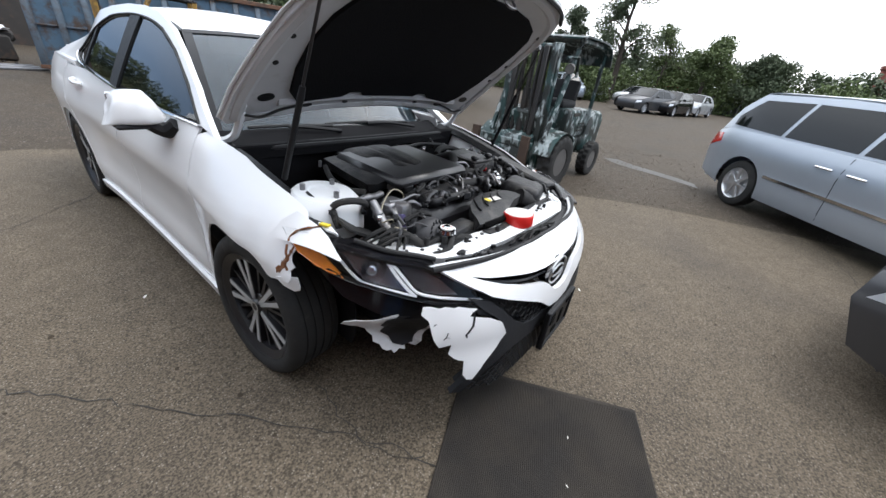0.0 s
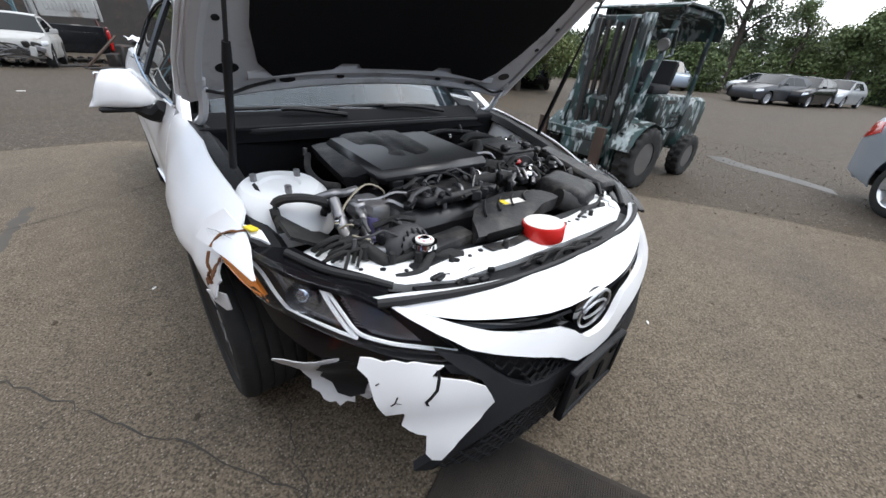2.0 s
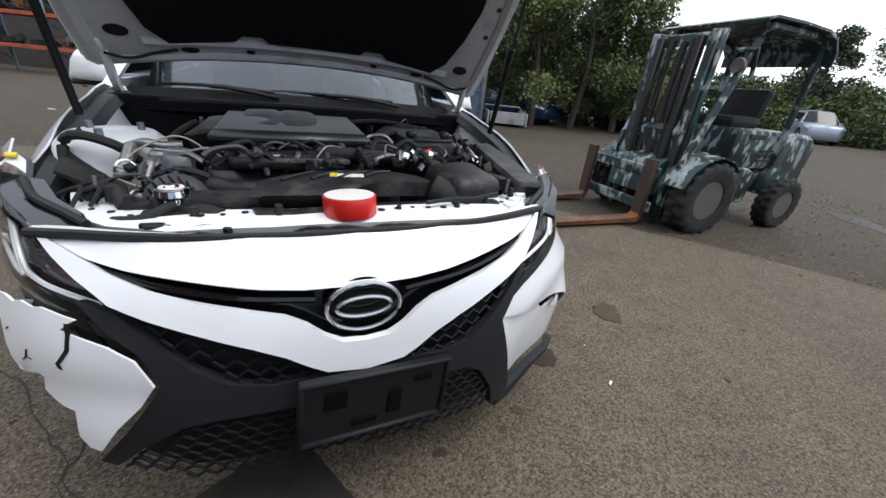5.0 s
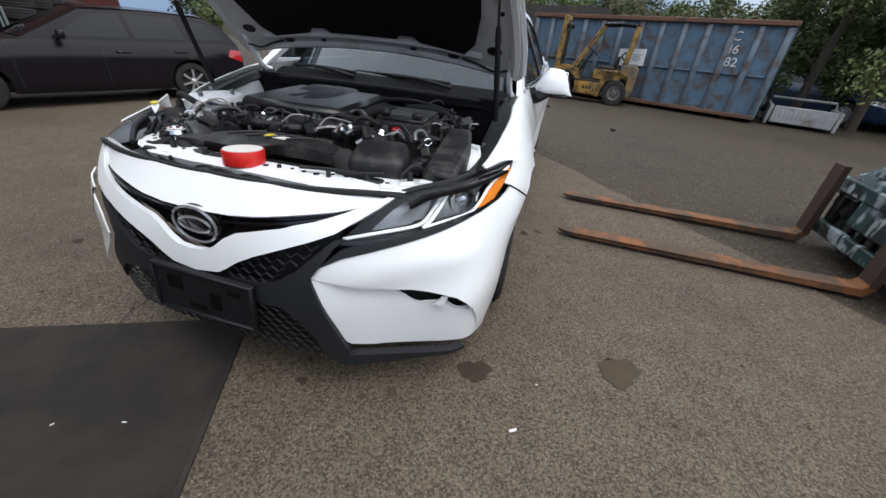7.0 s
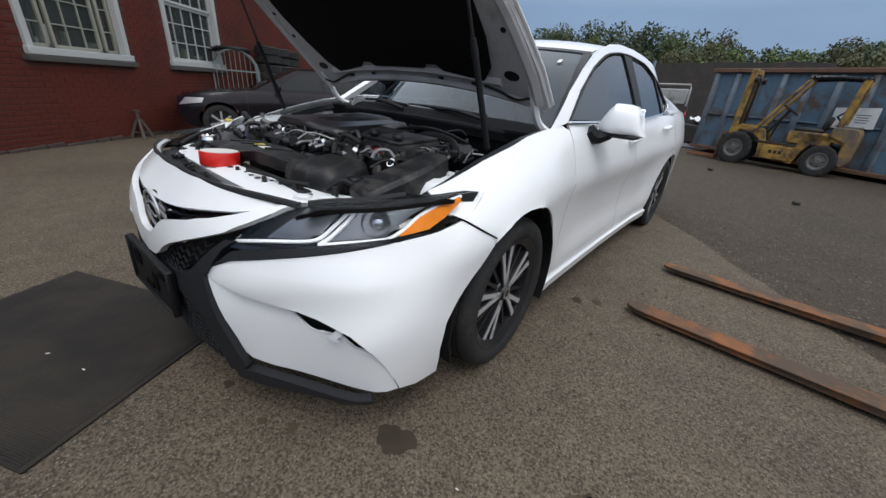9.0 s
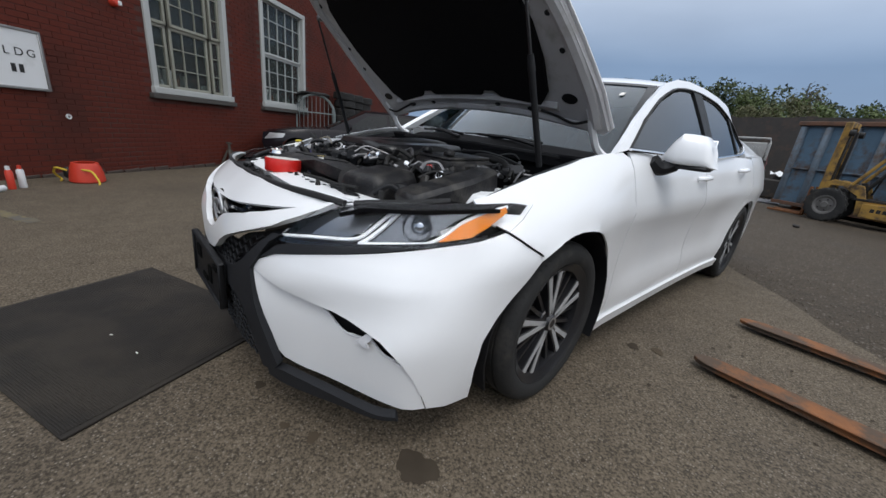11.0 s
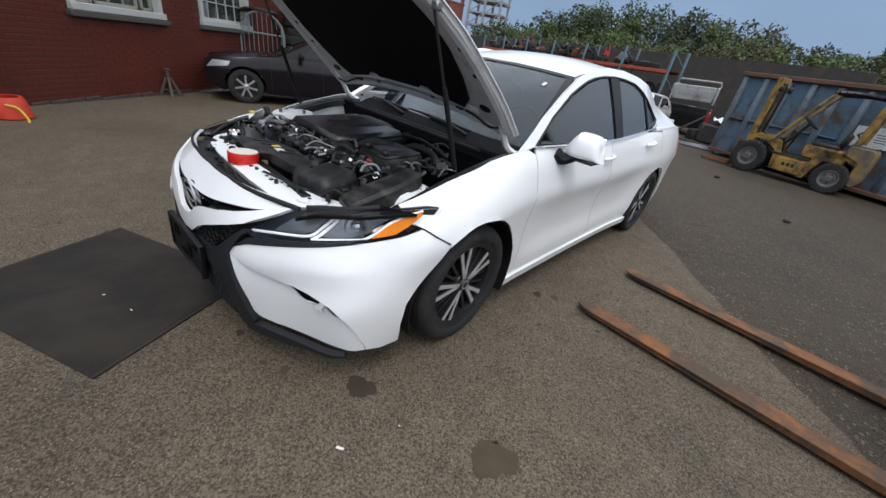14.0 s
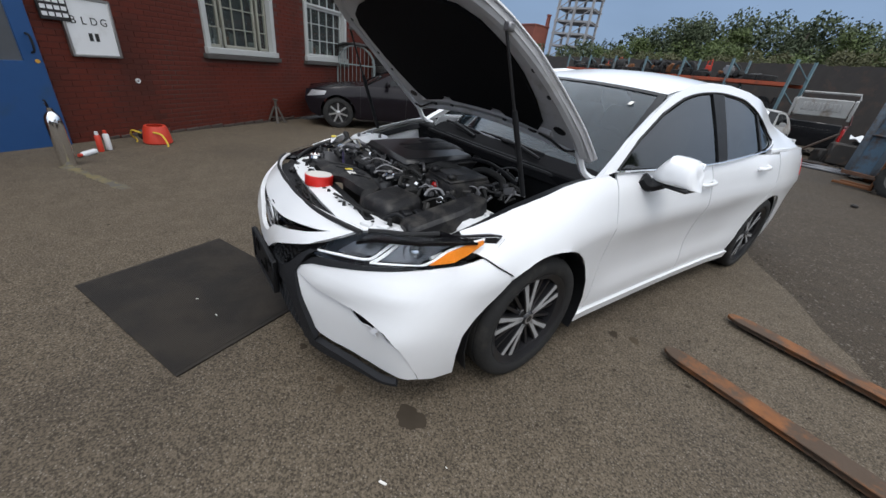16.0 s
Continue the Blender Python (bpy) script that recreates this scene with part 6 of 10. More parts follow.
# cowl and wipers
bm = B()
grid(bm, [[(x, y + 0.10 * (x / 0.75) ** 2, z - 0.02 * (x / 0.75) ** 2) for x in np.linspace(-0.76, 0.76, 13)] for y, z in ((1.17, 0.925), (1.19, 0.955), (1.23, 0.965), (1.25, 0.95), (1.30, 0.955), (1.36, 0.985), (1.40, 0.995))], 0.012)
part("cowl", bm, COWLM, sedan, "black plastic cowl")
for dy, r in ((1.185, 0.012), (1.24, 0.010)):
    bm = B()
    tube(bm, [(x, dy + 0.10 * (x / 0.75) ** 2, 0.967 - 0.02 * (x / 0.75) ** 2) for x in np.linspace(-0.74, 0.74, 9)], r, 6, 3)
    part("cowl_seal", bm, SEAL, sedan)
for x0, x1 in ((0.42, -0.20), (-0.16, -0.62)):
    bm = B()
    tube(bm, [(x0, 1.33, 0.99), (x0 - 0.2, 1.36, 1.015), ((x0 + x1) / 2 - 0.05, 1.375, 1.015)], 0.010, 6, 4)
    tube(bm, [(x0 - 0.02, 1.385, 1.008), ((x0 + x1) / 2, 1.392, 1.018), (x1, 1.42, 1.012)], 0.008, 6, 4)
    part("wiper", bm, BLACKP, sedan)

# damage on the torn corner
for y, z, r in ((0.668, 0.70, 0.016), (0.66, 0.72, 0.014), (0.675, 0.685, 0.017), (0.69, 0.668, 0.012), (0.658, 0.745, 0.010), (0.665, 0.812, 0.010)):
    poly = [(y + r * (1 + 0.5 * math.sin(5 * a + y * 90)) * math.cos(a) * 0.6, z + r * (1 + 0.4 * math.cos(3 * a + z * 70)) * math.sin(a)) for a in np.linspace(0, math.tau, 14, endpoint=False)]
    part("rust_patch", crush(patch(poly, dented, 0.05, 0.003, off=0.0025)), RUST, sedan, "rust along the torn fender edge")
before_tear = set(sedan.children)
bm = B()
grid(bm, [[(-0.862, 0.765, 0.640), (-0.845, 0.72, 0.655), (-0.825, 0.68, 0.66)], [(-0.850, 0.735, 0.612), (-0.838, 0.70, 0.618), (-0.822, 0.672, 0.626)], [(-0.838, 0.712, 0.602), (-0.830, 0.695, 0.597), (-0.820, 0.678, 0.606)]], 0.004)
part("torn_liner", bm, WHITE_BAY, sedan, "bent white bracket under the torn fender")
bm = B()
grid(bm, [[(-0.850, 0.80, 0.792), (-0.815, 0.765, 0.855), (-0.775, 0.735, 0.886)], [(-0.826, 0.712, 0.792), (-0.802, 0.708, 0.822), (-0.752, 0.640, 0.854)], [(-0.806, 0.615, 0.800), (-0.79, 0.602, 0.815), (-0.757, 0.585, 0.838)],
          [(-0.79, 0.535, 0.799), (-0.784, 0.528, 0.806), (-0.772, 0.520, 0.813)], [(-0.781, 0.495, 0.796), (-0.779, 0.491, 0.799), (-0.776, 0.489, 0.801)]], 0.005)
part("torn_flap", bm, WHITE, sedan, "torn white fender flap over the headlamp")
for pts in ([(-0.830, 0.716, 0.796), (-0.818, 0.722, 0.806), (-0.806, 0.708, 0.824), (-0.792, 0.700, 0.830), (-0.776, 0.672, 0.845), (-0.765, 0.665, 0.846), (-0.752, 0.640, 0.858)],
            [(-0.836, 0.715, 0.785), (-0.846, 0.708, 0.755), (-0.843, 0.70, 0.735), (-0.852, 0.712, 0.715), (-0.848, 0.705, 0.69)]):
    bm = B()
    tube(bm, [(x + 0.003 * math.sin(90 * y), y, z + 0.002 * math.sin(70 * x)) for x, y, z in pts], 0.0042, 6, 3)
    part("rust_edge", bm, RUST, sedan)
bm = B()
box(bm, (-0.738, 0.632, 0.862), (0.022, 0.035, 0.008), 0.002, (0, 10, 20))
part("fender_clip", bm, YELTAG, sedan, "yellow plastic clip")
bm = B()
grid(bm, [[(-0.745, 0.615, 0.845), (-0.725, 0.605, 0.835), (-0.71, 0.60, 0.82)], [(-0.75, 0.655, 0.862), (-0.73, 0.645, 0.855), (-0.715, 0.635, 0.845)]], 0.006)
part("broken_bracket", bm, WHITE_BAY, sedan)

for ob in set(sedan.children) - before_tear:
    for v in ob.data.vertices:
        v.co.x, v.co.y = v.co.x - 0.042, v.co.y - 0.042

# roll of red tape left on the radiator support
tape = thing("tape_roll", "roll of red tape lying on the white radiator support", "tape", m=pose(-0.012, 0.252, 0.793, -4, 0, 20))
bm = B()
lathe(bm, [(0.040, 0), (0.066, 0), (0.067, 0.002), (0.067, 0.046), (0.066, 0.048), (0.040, 0.048)], seg=40, closed=True)
part("tape", bm, REDTAPE, tape)
bm = B()
lathe(bm, [(0.0365, 0.001), (0.040, 0.001), (0.040, 0.049), (0.0365, 0.049)], seg=32, closed=True)
part("core", bm, CARD, tape, "paper core")
bm = B()
lathe(bm, [(0.0, 0.049), (0.062, 0.049), (0.062, 0.0505), (0.0, 0.0505)], seg=32)
part("price_label", bm, CARD, tape, "worn white printed label")

# ---------------------------------------------------------------- more materials
def camo_mat():
    """Dark green paint with teal blotches and pale sprayed streaks."""
    m = mat("camouflage_paint", (0.012, 0.017, 0.015), 0.5, var=0.4, scale=4.0, bump=0.15, bscale=30)
    n, l = m.node_tree.nodes, m.node_tree.links
    b = n["Principled BSDF"]
    last = b.inputs["Base Color"].links[0].from_socket
    co = n.new("ShaderNodeTexCoord")
    for scale, turn, stretch, lo, hi, col in ((3.6, 20, 0.7, 0.50, 0.56, (0.014, 0.042, 0.040)), (10.0, 40, 0.45, 0.55, 0.63, (0.24, 0.28, 0.28)), (13.0, -35, 0.5, 0.58, 0.66, (0.32, 0.36, 0.36))):
        mp = n.new("ShaderNodeMapping")
        mp.inputs["Location"].default_value = (scale, 3, 1)
        mp.inputs["Rotation"].default_value = (radians(turn), radians(turn * 0.7), 0)
        mp.inputs["Scale"].default_value = (1, 1, stretch)
        w = n.new("ShaderNodeTexNoise")
        w.inputs["Scale"].default_value, w.inputs["Detail"].default_value = scale, 2.0
        r = n.new("ShaderNodeMapRange")
        r.inputs[1].default_value, r.inputs[2].default_value = lo, hi
        k = n.new("ShaderNodeMixRGB")
        k.inputs[2].default_value = (*col, 1)
        l.new(co.outputs["Object"], mp.inputs[0])
        l.new(mp.outputs[0], w.inputs["Vector"])
        l.new(w.outputs["Fac"], r.inputs[0])
        l.new(r.outputs[0], k.inputs[0])
        l.new(last, k.inputs[1])
        last = k.outputs[0]
    l.new(last, b.inputs["Base Color"])
    return m


CAMO = camo_mat()
YELLOW = mat("worn_yellow_paint", (0.33, 0.19, 0.035), 0.65, var=0.25, scale=5, dirt=(0.065, 0.042, 0.026), dirt_scale=4, dirt_amt=0.48, bump=0.2, bscale=40)
GREASE = mat("greasy_steel", (0.018, 0.017, 0.016), 0.5, metal=0.2, var=0.4, scale=9, dirt=(0.045, 0.034, 0.026), dirt_amt=0.4, dirt_scale=6)
BLUEC = mat("worn_blue_container", (0.095, 0.165, 0.235), 0.65, var=0.35, scale=2.5, dirt=(0.095, 0.066, 0.050), dirt_scale=2.4, dirt_amt=0.46, bump=0.25, bscale=25)
BLUER = mat("faded_grey_rib", (0.125, 0.165, 0.205), 0.7, var=0.25, scale=5, dirt=(0.09, 0.062, 0.045), dirt_scale=2.6, dirt_amt=0.45, bump=0.25, bscale=30)
SILVER = mat("silver_car_paint", (0.36, 0.40, 0.45), 0.32, metal=0.4, var=0.05, coat=0.4)
NAVY = mat("dark_plum_car_paint", (0.009, 0.007, 0.010), 0.22, var=0.1, spec=0.25, coat=0.08)
GREYCAR = mat("grey_car_paint", (0.055, 0.055, 0.058), 0.3, metal=0.3, var=0.08, coat=0.3)
BLACKCAR = mat("black_car_paint", (0.007, 0.007, 0.008), 0.2, var=0.1, coat=0.15, spec=0.3)
BLUECAR = mat("blue_car_paint", (0.016, 0.040, 0.085), 0.25, metal=0.2, var=0.1, coat=0.3)
PALECAR = mat("pale_car_paint", (0.40, 0.41, 0.42), 0.3, metal=0.2, var=0.06, coat=0.6)
WRECKP = mat("dull_white_wreck", (0.36, 0.36, 0.35), 0.5, var=0.15, dirt=(0.2, 0.17, 0.14), dirt_amt=0.42, dirt_scale=3)
JUNK = mat("dark_junk_metal", (0.035, 0.032, 0.030), 0.7, metal=0.2, var=0.5, scale=6, dirt=(0.10, 0.06, 0.04), dirt_amt=0.4, dirt_scale=3, bump=0.4, bscale=20)
ORANGE = mat("orange_rack_beam", (0.42, 0.085, 0.035), 0.65, var=0.2, scale=4, dirt=(0.14, 0.06, 0.04), dirt_amt=0.4)
RACKB = mat("teal_rack_post", (0.12, 0.20, 0.23), 0.6, var=0.2, dirt=(0.14, 0.1, 0.08), dirt_amt=0.4)
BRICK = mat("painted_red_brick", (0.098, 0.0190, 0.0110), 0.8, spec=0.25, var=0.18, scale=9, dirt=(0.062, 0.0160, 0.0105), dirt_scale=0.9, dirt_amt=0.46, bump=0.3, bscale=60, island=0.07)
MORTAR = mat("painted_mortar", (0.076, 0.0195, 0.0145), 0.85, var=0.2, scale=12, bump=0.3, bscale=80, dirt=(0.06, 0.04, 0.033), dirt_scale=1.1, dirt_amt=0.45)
CREAM = mat("cream_window_paint", (0.26, 0.255, 0.21), 0.55, var=0.06, dirt=(0.25, 0.235, 0.19), dirt_amt=0.4, dirt_scale=4)
WTRIM = mat("white_window_paint", (0.42, 0.43, 0.42), 0.5, var=0.04)
SILL = mat("dark_stone_sill", (0.06, 0.055, 0.05), 0.8, var=0.2)
DOORB = mat("blue_door_paint", (0.014, 0.066, 0.195), 0.45, var=0.08, dirt=(0.02, 0.06, 0.14), dirt_amt=0.4, dirt_scale=2)
SIGNW = mat("white_sign", (0.70, 0.71, 0.72), 0.4, var=0.05, dirt=(0.55, 0.55, 0.54), dirt_amt=0.4, dirt_scale=3)
# black of print, and of the shade painted in doorways, gaps and holes
INK_SHADE = mat("black_ink_and_shade", (0.012, 0.012, 0.012), 0.6)
SAFER = mat("red_plastic", (0.55, 0.045, 0.022), 0.45, var=0.1)
YROPE = mat("yellow_rope", (0.60, 0.42, 0.04), 0.7, var=0.15)
# shade inside the concrete's cracks, painted as flat dark strips
CRACK_SHADE = mat("crack_shadow", (0.032, 0.029, 0.025), 0.95, var=0.3)
OIL = mat("oil_stain", (0.0520, 0.0415, 0.0305), 0.95, spec=0.1, var=0.35, scale=12)
FADE = mat("faded_yellow_line", (0.16, 0.13, 0.06), 0.85, var=0.3, scale=10, dirt=(0.10, 0.09, 0.075), dirt_amt=0.5, dirt_scale=9)
CONC = mat("rough_footing", (0.055, 0.040, 0.033), 0.9, var=0.3, scale=8, bump=0.4, bscale=40)
BARK = mat("bark", (0.055, 0.042, 0.032), 0.95, var=0.3, scale=10, bump=0.6, bscale=30)
RUSTTOP = mat("rusty_rim", (0.15, 0.075, 0.045), 0.8, var=0.35, scale=5, dirt=(0.07, 0.05, 0.04), dirt_amt=0.45, bump=0.3, bscale=30)
WATER = mat("puddle_water", (0.026, 0.022, 0.018), 0.34, var=0.4, scale=5, spec=0.10)


def leaf_mat(name, col):
    m = mat(name, col, 0.6, var=0.3, scale=0.7, island=0.28)
    m.node_tree.nodes["Principled BSDF"].inputs["Specular IOR Level"].default_value = 0.25
    return m


# LEAF_D is lifted to a greyer green: distance haze put into its colour
LEAF_D = leaf_mat("hazed_dark_foliage", (0.072, 0.092, 0.050))
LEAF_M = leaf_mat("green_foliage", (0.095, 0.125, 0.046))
LEAF_L = leaf_mat("light_foliage", (0.118, 0.138, 0.050))
LEAF_DRY = leaf_mat("dry_weeds", (0.105, 0.105, 0.052))


def text(name, words, size, material, parent, m, depth=0.001):
    c = bpy.data.curves.new(name, "FONT")
    c.body, c.size, c.extrude, c.align_x, c.align_y = words, size, depth, "CENTER", "CENTER"
    c.materials.append(material)
    ob = new(name, c)
    ob.parent, ob.matrix_basis = parent, m
    return ob


def leaf_cloud(name, centres, n, size, material, parent=None, seed=1, flat=1.0, shell=0.55):
    """Many small leaf clumps round centres (x, y, z, r), as one mesh."""
    rg = np.random.default_rng(seed)
    c = np.array(centres, float)
    w = c[:, 3] ** 2
    idx = rg.choice(len(c), n, p=w / w.sum())
    d = rg.normal(size=(n, 3))
    d /= np.linalg.norm(d, axis=1)[:, None]
    rad = c[idx, 3] * (shell + (1 - shell) * rg.random(n)) * (0.85 + 0.3 * rg.random(n))
    p = c[idx, :3] + d * rad[:, None] * np.array([1, 1, flat])
    a = rg.normal(size=(n, 3)) + 0.6 * d
    a /= np.linalg.norm(a, axis=1)[:, None]
    b = np.cross(a, rg.normal(size=(n, 3)))
    b /= np.linalg.norm(b, axis=1)[:, None]
    t = np.cross(a, b)
    s = size * (0.55 + 0.9 * rg.random(n))[:, None]
    q = np.stack([p - b * s, p - t * s * 0.55 + a * s * 0.15, p + b * s, p + t * s * 0.55 + a * s * 0.15], 1).reshape(-1, 3)
    me = bpy.data.meshes.new(name)
    me.vertices.add(len(q))
    me.vertices.foreach_set("co", q.ravel())
    me.loops.add(4 * n)
    me.loops.foreach_set("vertex_index", np.arange(4 * n))
    me.polygons.add(n)
    me.polygons.foreach_set("loop_start", np.arange(n) * 4)
    me.update(calc_edges=True)
    me.materials.append(material)
    ob = new(name, me)
    if parent:
        ob.parent = parent
    return ob


# ---------------------------------------------------------------- fork lift trucks
def truck_tyre(r, w, lugs):
    """A block-tread tyre with its axle along y, in one skin."""
    bm = B()
    n = lugs * 4
    loops = []
    for i in range(n):
        a = i * math.tau / n
        p, q = (1.03 if i % 4 < 2 else 0.965), (1.03 if (i + 2) % 4 < 2 else 0.965)
        prof = [(0.55, -0.45), (0.80, -0.52), (p - 0.06, -0.50), (p, -0.44), (p, -0.03), (q, 0.03), (q, 0.44), (q - 0.06, 0.50), (0.80, 0.52), (0.55, 0.45)]
        loops.append(ring(bm, [(k * r * math.cos(a), y * w, k * r * math.sin(a)) for k, y in prof]))
    for i in range(n):
        bridge(bm, loops[i], loops[(i + 1) % n])
    bmesh.ops.recalc_face_normals(bm, faces=bm.faces)
    return bm


TRUCKRIM = mat("grimy_steel_rim", (0.13, 0.125, 0.12), 0.6, metal=0.3, var=0.3, scale=12)
FORKDARK = mat("dark_fork_steel", (0.050, 0.030, 0.020), 0.75, var=0.3, scale=9, bump=0.3, bscale=70)


def fork_truck(name, label, m, paint, mast_h, guard_h, fork_mat, fork_len, r1, r2, tall_back, fork_z=0.03, seat=True, cw=1.0, cwm=None):
    """A counterbalance fork lift, facing -x, front axle over its origin."""
    ft = thing(name, label, "forklift", m=m)
    L = 1.28
    def P(n, bm, mt, par=None, lab=""):
        return part(n, bm, mt, par or ft, lab)
    for x, r, w, yy in ((0.0, r1, 0.20, 0.52), (L, r2, 0.16, 0.50)):
        for s in (1, -1):
            wh = new("wheel")
            wh.parent, wh.matrix_basis = ft, pose(x, s * yy, r)
            P("tyre", truck_tyre(r, w, 18 if tall_back else 0), RUBBER, wh)
            bm = B()
            q = Matrix.Rotation(radians(90 * s), 4, "X")
            lathe(bm, [(0, 0.02), (r * 0.18, 0.03), (r * 0.22, 0.0), (r * 0.42, -0.005), (r * 0.5, w * 0.42), (r * 0.58, w * 0.46), (r * 0.58, -w * 0.4), (0, -w * 0.4)], q, 24)
            P("rim", bm, TRUCKRIM if paint is CAMO else (paint if r == r1 else GREASE), wh)
            for k in range(6):
                a = k * math.tau / 6
                bm = B()
                cyl(bm, (r * 0.31 * math.cos(a), 0, r * 0.31 * math.sin(a)), (r * 0.31 * math.cos(a), -s * 0.03, r * 0.31 * math.sin(a)), 0.011, seg=6)
                P("wheel_nut", bm, GREASE, wh)
    bm = B()
    prism(bm, [(0.40, 0.28), (0.86, 0.24), (0.92, 0.55), (0.75, 0.62), (0.40, 0.62)], 0.80, Matrix(((1, 0, 0, 0), (0, 0, 1, -0.40), (0, 1, 0, 0), (0, 0, 0, 1))), 0.015)
    prism(bm, [(-0.42, 0.30), (-0.40, 0.62), (-0.15, 0.74), (0.25, 0.74), (0.45, 0.55), (0.45, 0.30)], 0.56, Matrix(((1, 0, 0, 0), (0, 0, 1, -0.28), (0, 1, 0, 0), (0, 0, 0, 1))), 0.015)
    P("chassis", bm, paint)
    for s in (1, -1):
        bm = B()
        pts = [(r1 + 0.05) * Vector((math.cos(radians(a)), 0, math.sin(radians(a)))) for a in (165, 140, 115, 90, 65, 42)]
        grid(bm, [[(p.x, s * 0.36, r1 + p.z), (p.x, s * 0.60, r1 + p.z)] for p in pts], 0.012)
        P("mudguard", bm, paint)
    bm = B()
    low = 0.0 if cw == 1.0 else 0.17
    box(bm, (0.80, 0, 0.80 - low * 0.6), (0.78, 0.74, 0.40 - low * 0.8), 0.05, seg=2)
    P("engine_hood", bm, paint)
    for s in (1, -1):
        for k in range(3):
            bm = B()
            box(bm, (0.95, s * 0.373, 0.70 + 0.05 * k), (0.22, 0.012, 0.018), 0.003)
            P("vent_slot", bm, GREASE)
        bm = B()
        box(bm, (0.72, s * 0.374, 0.93 - low * 1.1), (0.24, 0.008, 0.045), 0.002)
        P("maker_plate", bm, SIGNW if paint is not CAMO else GREASE)
    bm = B()
    prism(bm, [(1.02 + (x - 1.02) * cw, z) for x, z in ((1.02, 0.34 if cw == 1.0 else 0.18), (1.50, 0.38 if cw == 1.0 else 0.18), (1.60, 0.50 if cw == 1.0 else 0.24), (1.62, 0.86 - low), (1.52, 0.98 - low), (1.15, 1.0 - low), (1.08, 0.62), (1.02, 0.58))], 0.90, Matrix(((1, 0, 0, 0), (0, 0, 1, -0.45), (0, 1, 0, 0), (0, 0, 0, 1))), 0.04)
    P("counterweight", bm, cwm or paint)
    if seat:
        bm = B()
        box(bm, (0.68, 0, 1.05 - low), (0.46, 0.48, 0.12), 0.05, seg=2)
        P("seat", bm, INTERIOR)
        bm = B()
        box(bm, (0.90, 0, 1.22), (0.11, 0.44, 0.32), 0.05, (0, 12, 0), 2)
        for k in range(3):
            box(bm, (0.85 + 0.014 * k, 0, 1.15 + 0.07 * k), (0.03, 0.38, 0.045), 0.012, (0, 12, 0))
        P("seat_back", bm, INTERIOR)
    bm = B()
    tube(bm, [(0.22 + 0.06 * math.sin(a), 0.17 * math.cos(a), 1.17 + 0.15 * math.sin(a)) for a in np.linspace(0, math.tau, 17)], 0.014, 6, 1)
    tube(bm, [(-0.05, 0, 0.75), (0.10, 0, 1.0), (0.22, 0, 1.17)], 0.022, 8, 3)
    tube(bm, [(0.22, 0.17, 1.17), (0.22, 0, 1.17), (0.22, -0.17, 1.17)], 0.010, 6, 1)
    P("steering_wheel", bm, INTERIOR)
    bm = B()
    box(bm, (-0.18, 0, 0.84), (0.22, 0.60, 0.30), 0.04, (0, -14, 0))
    P("dash_panel", bm, paint)
    for k in range(3):
        bm = B()
        tube(bm, [(-0.10, -0.1 - 0.07 * k, 0.95), (-0.06, -0.1 - 0.07 * k, 1.12)], 0.009, 6, 1)
        P("lever", bm, GREASE)
    # overhead guard
    for s in (1, -1):
        bm = B()
        tube(bm, [(-0.30, s * 0.42, 0.62), (-0.16, s * 0.42, 1.0), (0.10, s * 0.42, guard_h - 0.14), (0.16, s * 0.42, guard_h - 0.04)], 0.035, 8, 3)
        P("guard_post", bm, paint)
        bm = B()
        tube(bm, [(1.06, s * 0.40, 0.92), (1.02, s * 0.41, guard_h - 0.12), (0.96, s * 0.42, guard_h - 0.04)], 0.03, 8, 3)
        P("guard_post", bm, paint)
        bm = B()
        box(bm, (0.55, s * 0.42, guard_h - 0.03), (0.86, 0.07, 0.06), 0.012)
        P("guard_rail", bm, paint)
    if tall_back:
        bm = B()
        grid(bm, [[(x * 0.76 - 0.02, y, guard_h + z) for y in (-0.52, -0.46, 0, 0.46, 0.52)] for x, z in ((-0.02, -0.01), (0.10, 0.02), (0.60, 0.025), (1.10, 0.01), (1.30, -0.04), (1.42, -0.14), (1.43, -0.26))], 0.02)
        P("roof_sheet", bm, paint, None, "sheet steel roof with a drooping rear lip")
        for k in range(6):
            bm = B()
            box(bm, (1.045, -0.36 + 0.14 * k, guard_h - 0.11), (0.05, 0.06, 0.03), 0.008, (0, 40, 0))
            P("roof_slot", bm, GREASE)
    else:
        for k in range(5):
            bm = B()
            box(bm, (0.25 + 0.2 * k, 0, guard_h - 0.02), (0.04, 0.80, 0.03), 0.008)
            P("guard_bar", bm, GREASE)
        bm = B()
        grid(bm, [[(x, y, guard_h + 0.01 + 0.02 * math.sin(5 * x + 7 * y)) for y in np.linspace(-0.5, 0.5, 7)] for x in np.linspace(0.05, 1.25, 7)], 0.02)
        P("guard_cover", bm, BLACKP, None, "torn black sheet over the guard")
    def Q(n, bm, mt, par=None, lab="", side=0.0):
        for v in bm.verts:
            v.co.x, v.co.y = v.co.x + 0.36, v.co.y + side
        return P(n, bm, mt, par, lab)

    def C(n, bm, mt, par=None, lab=""):
        return Q(n, bm, mt, par, lab, 0.16)

    # mast
    for s in (1, -1):
        bm = B()
        box(bm, (-0.60, s * 0.30, mast_h / 2 + 0.06), (0.11, 0.09, mast_h), 0.012)
        box(bm, (-0.60, s * 0.355, mast_h / 2 + 0.06), (0.05, 0.03, mast_h), 0.006)
        Q("mast_rail", bm, paint)
        bm = B()
        box(bm, (-0.66, s * 0.20, mast_h / 2 + 0.05), (0.07, 0.07, mast_h - 0.06), 0.010)
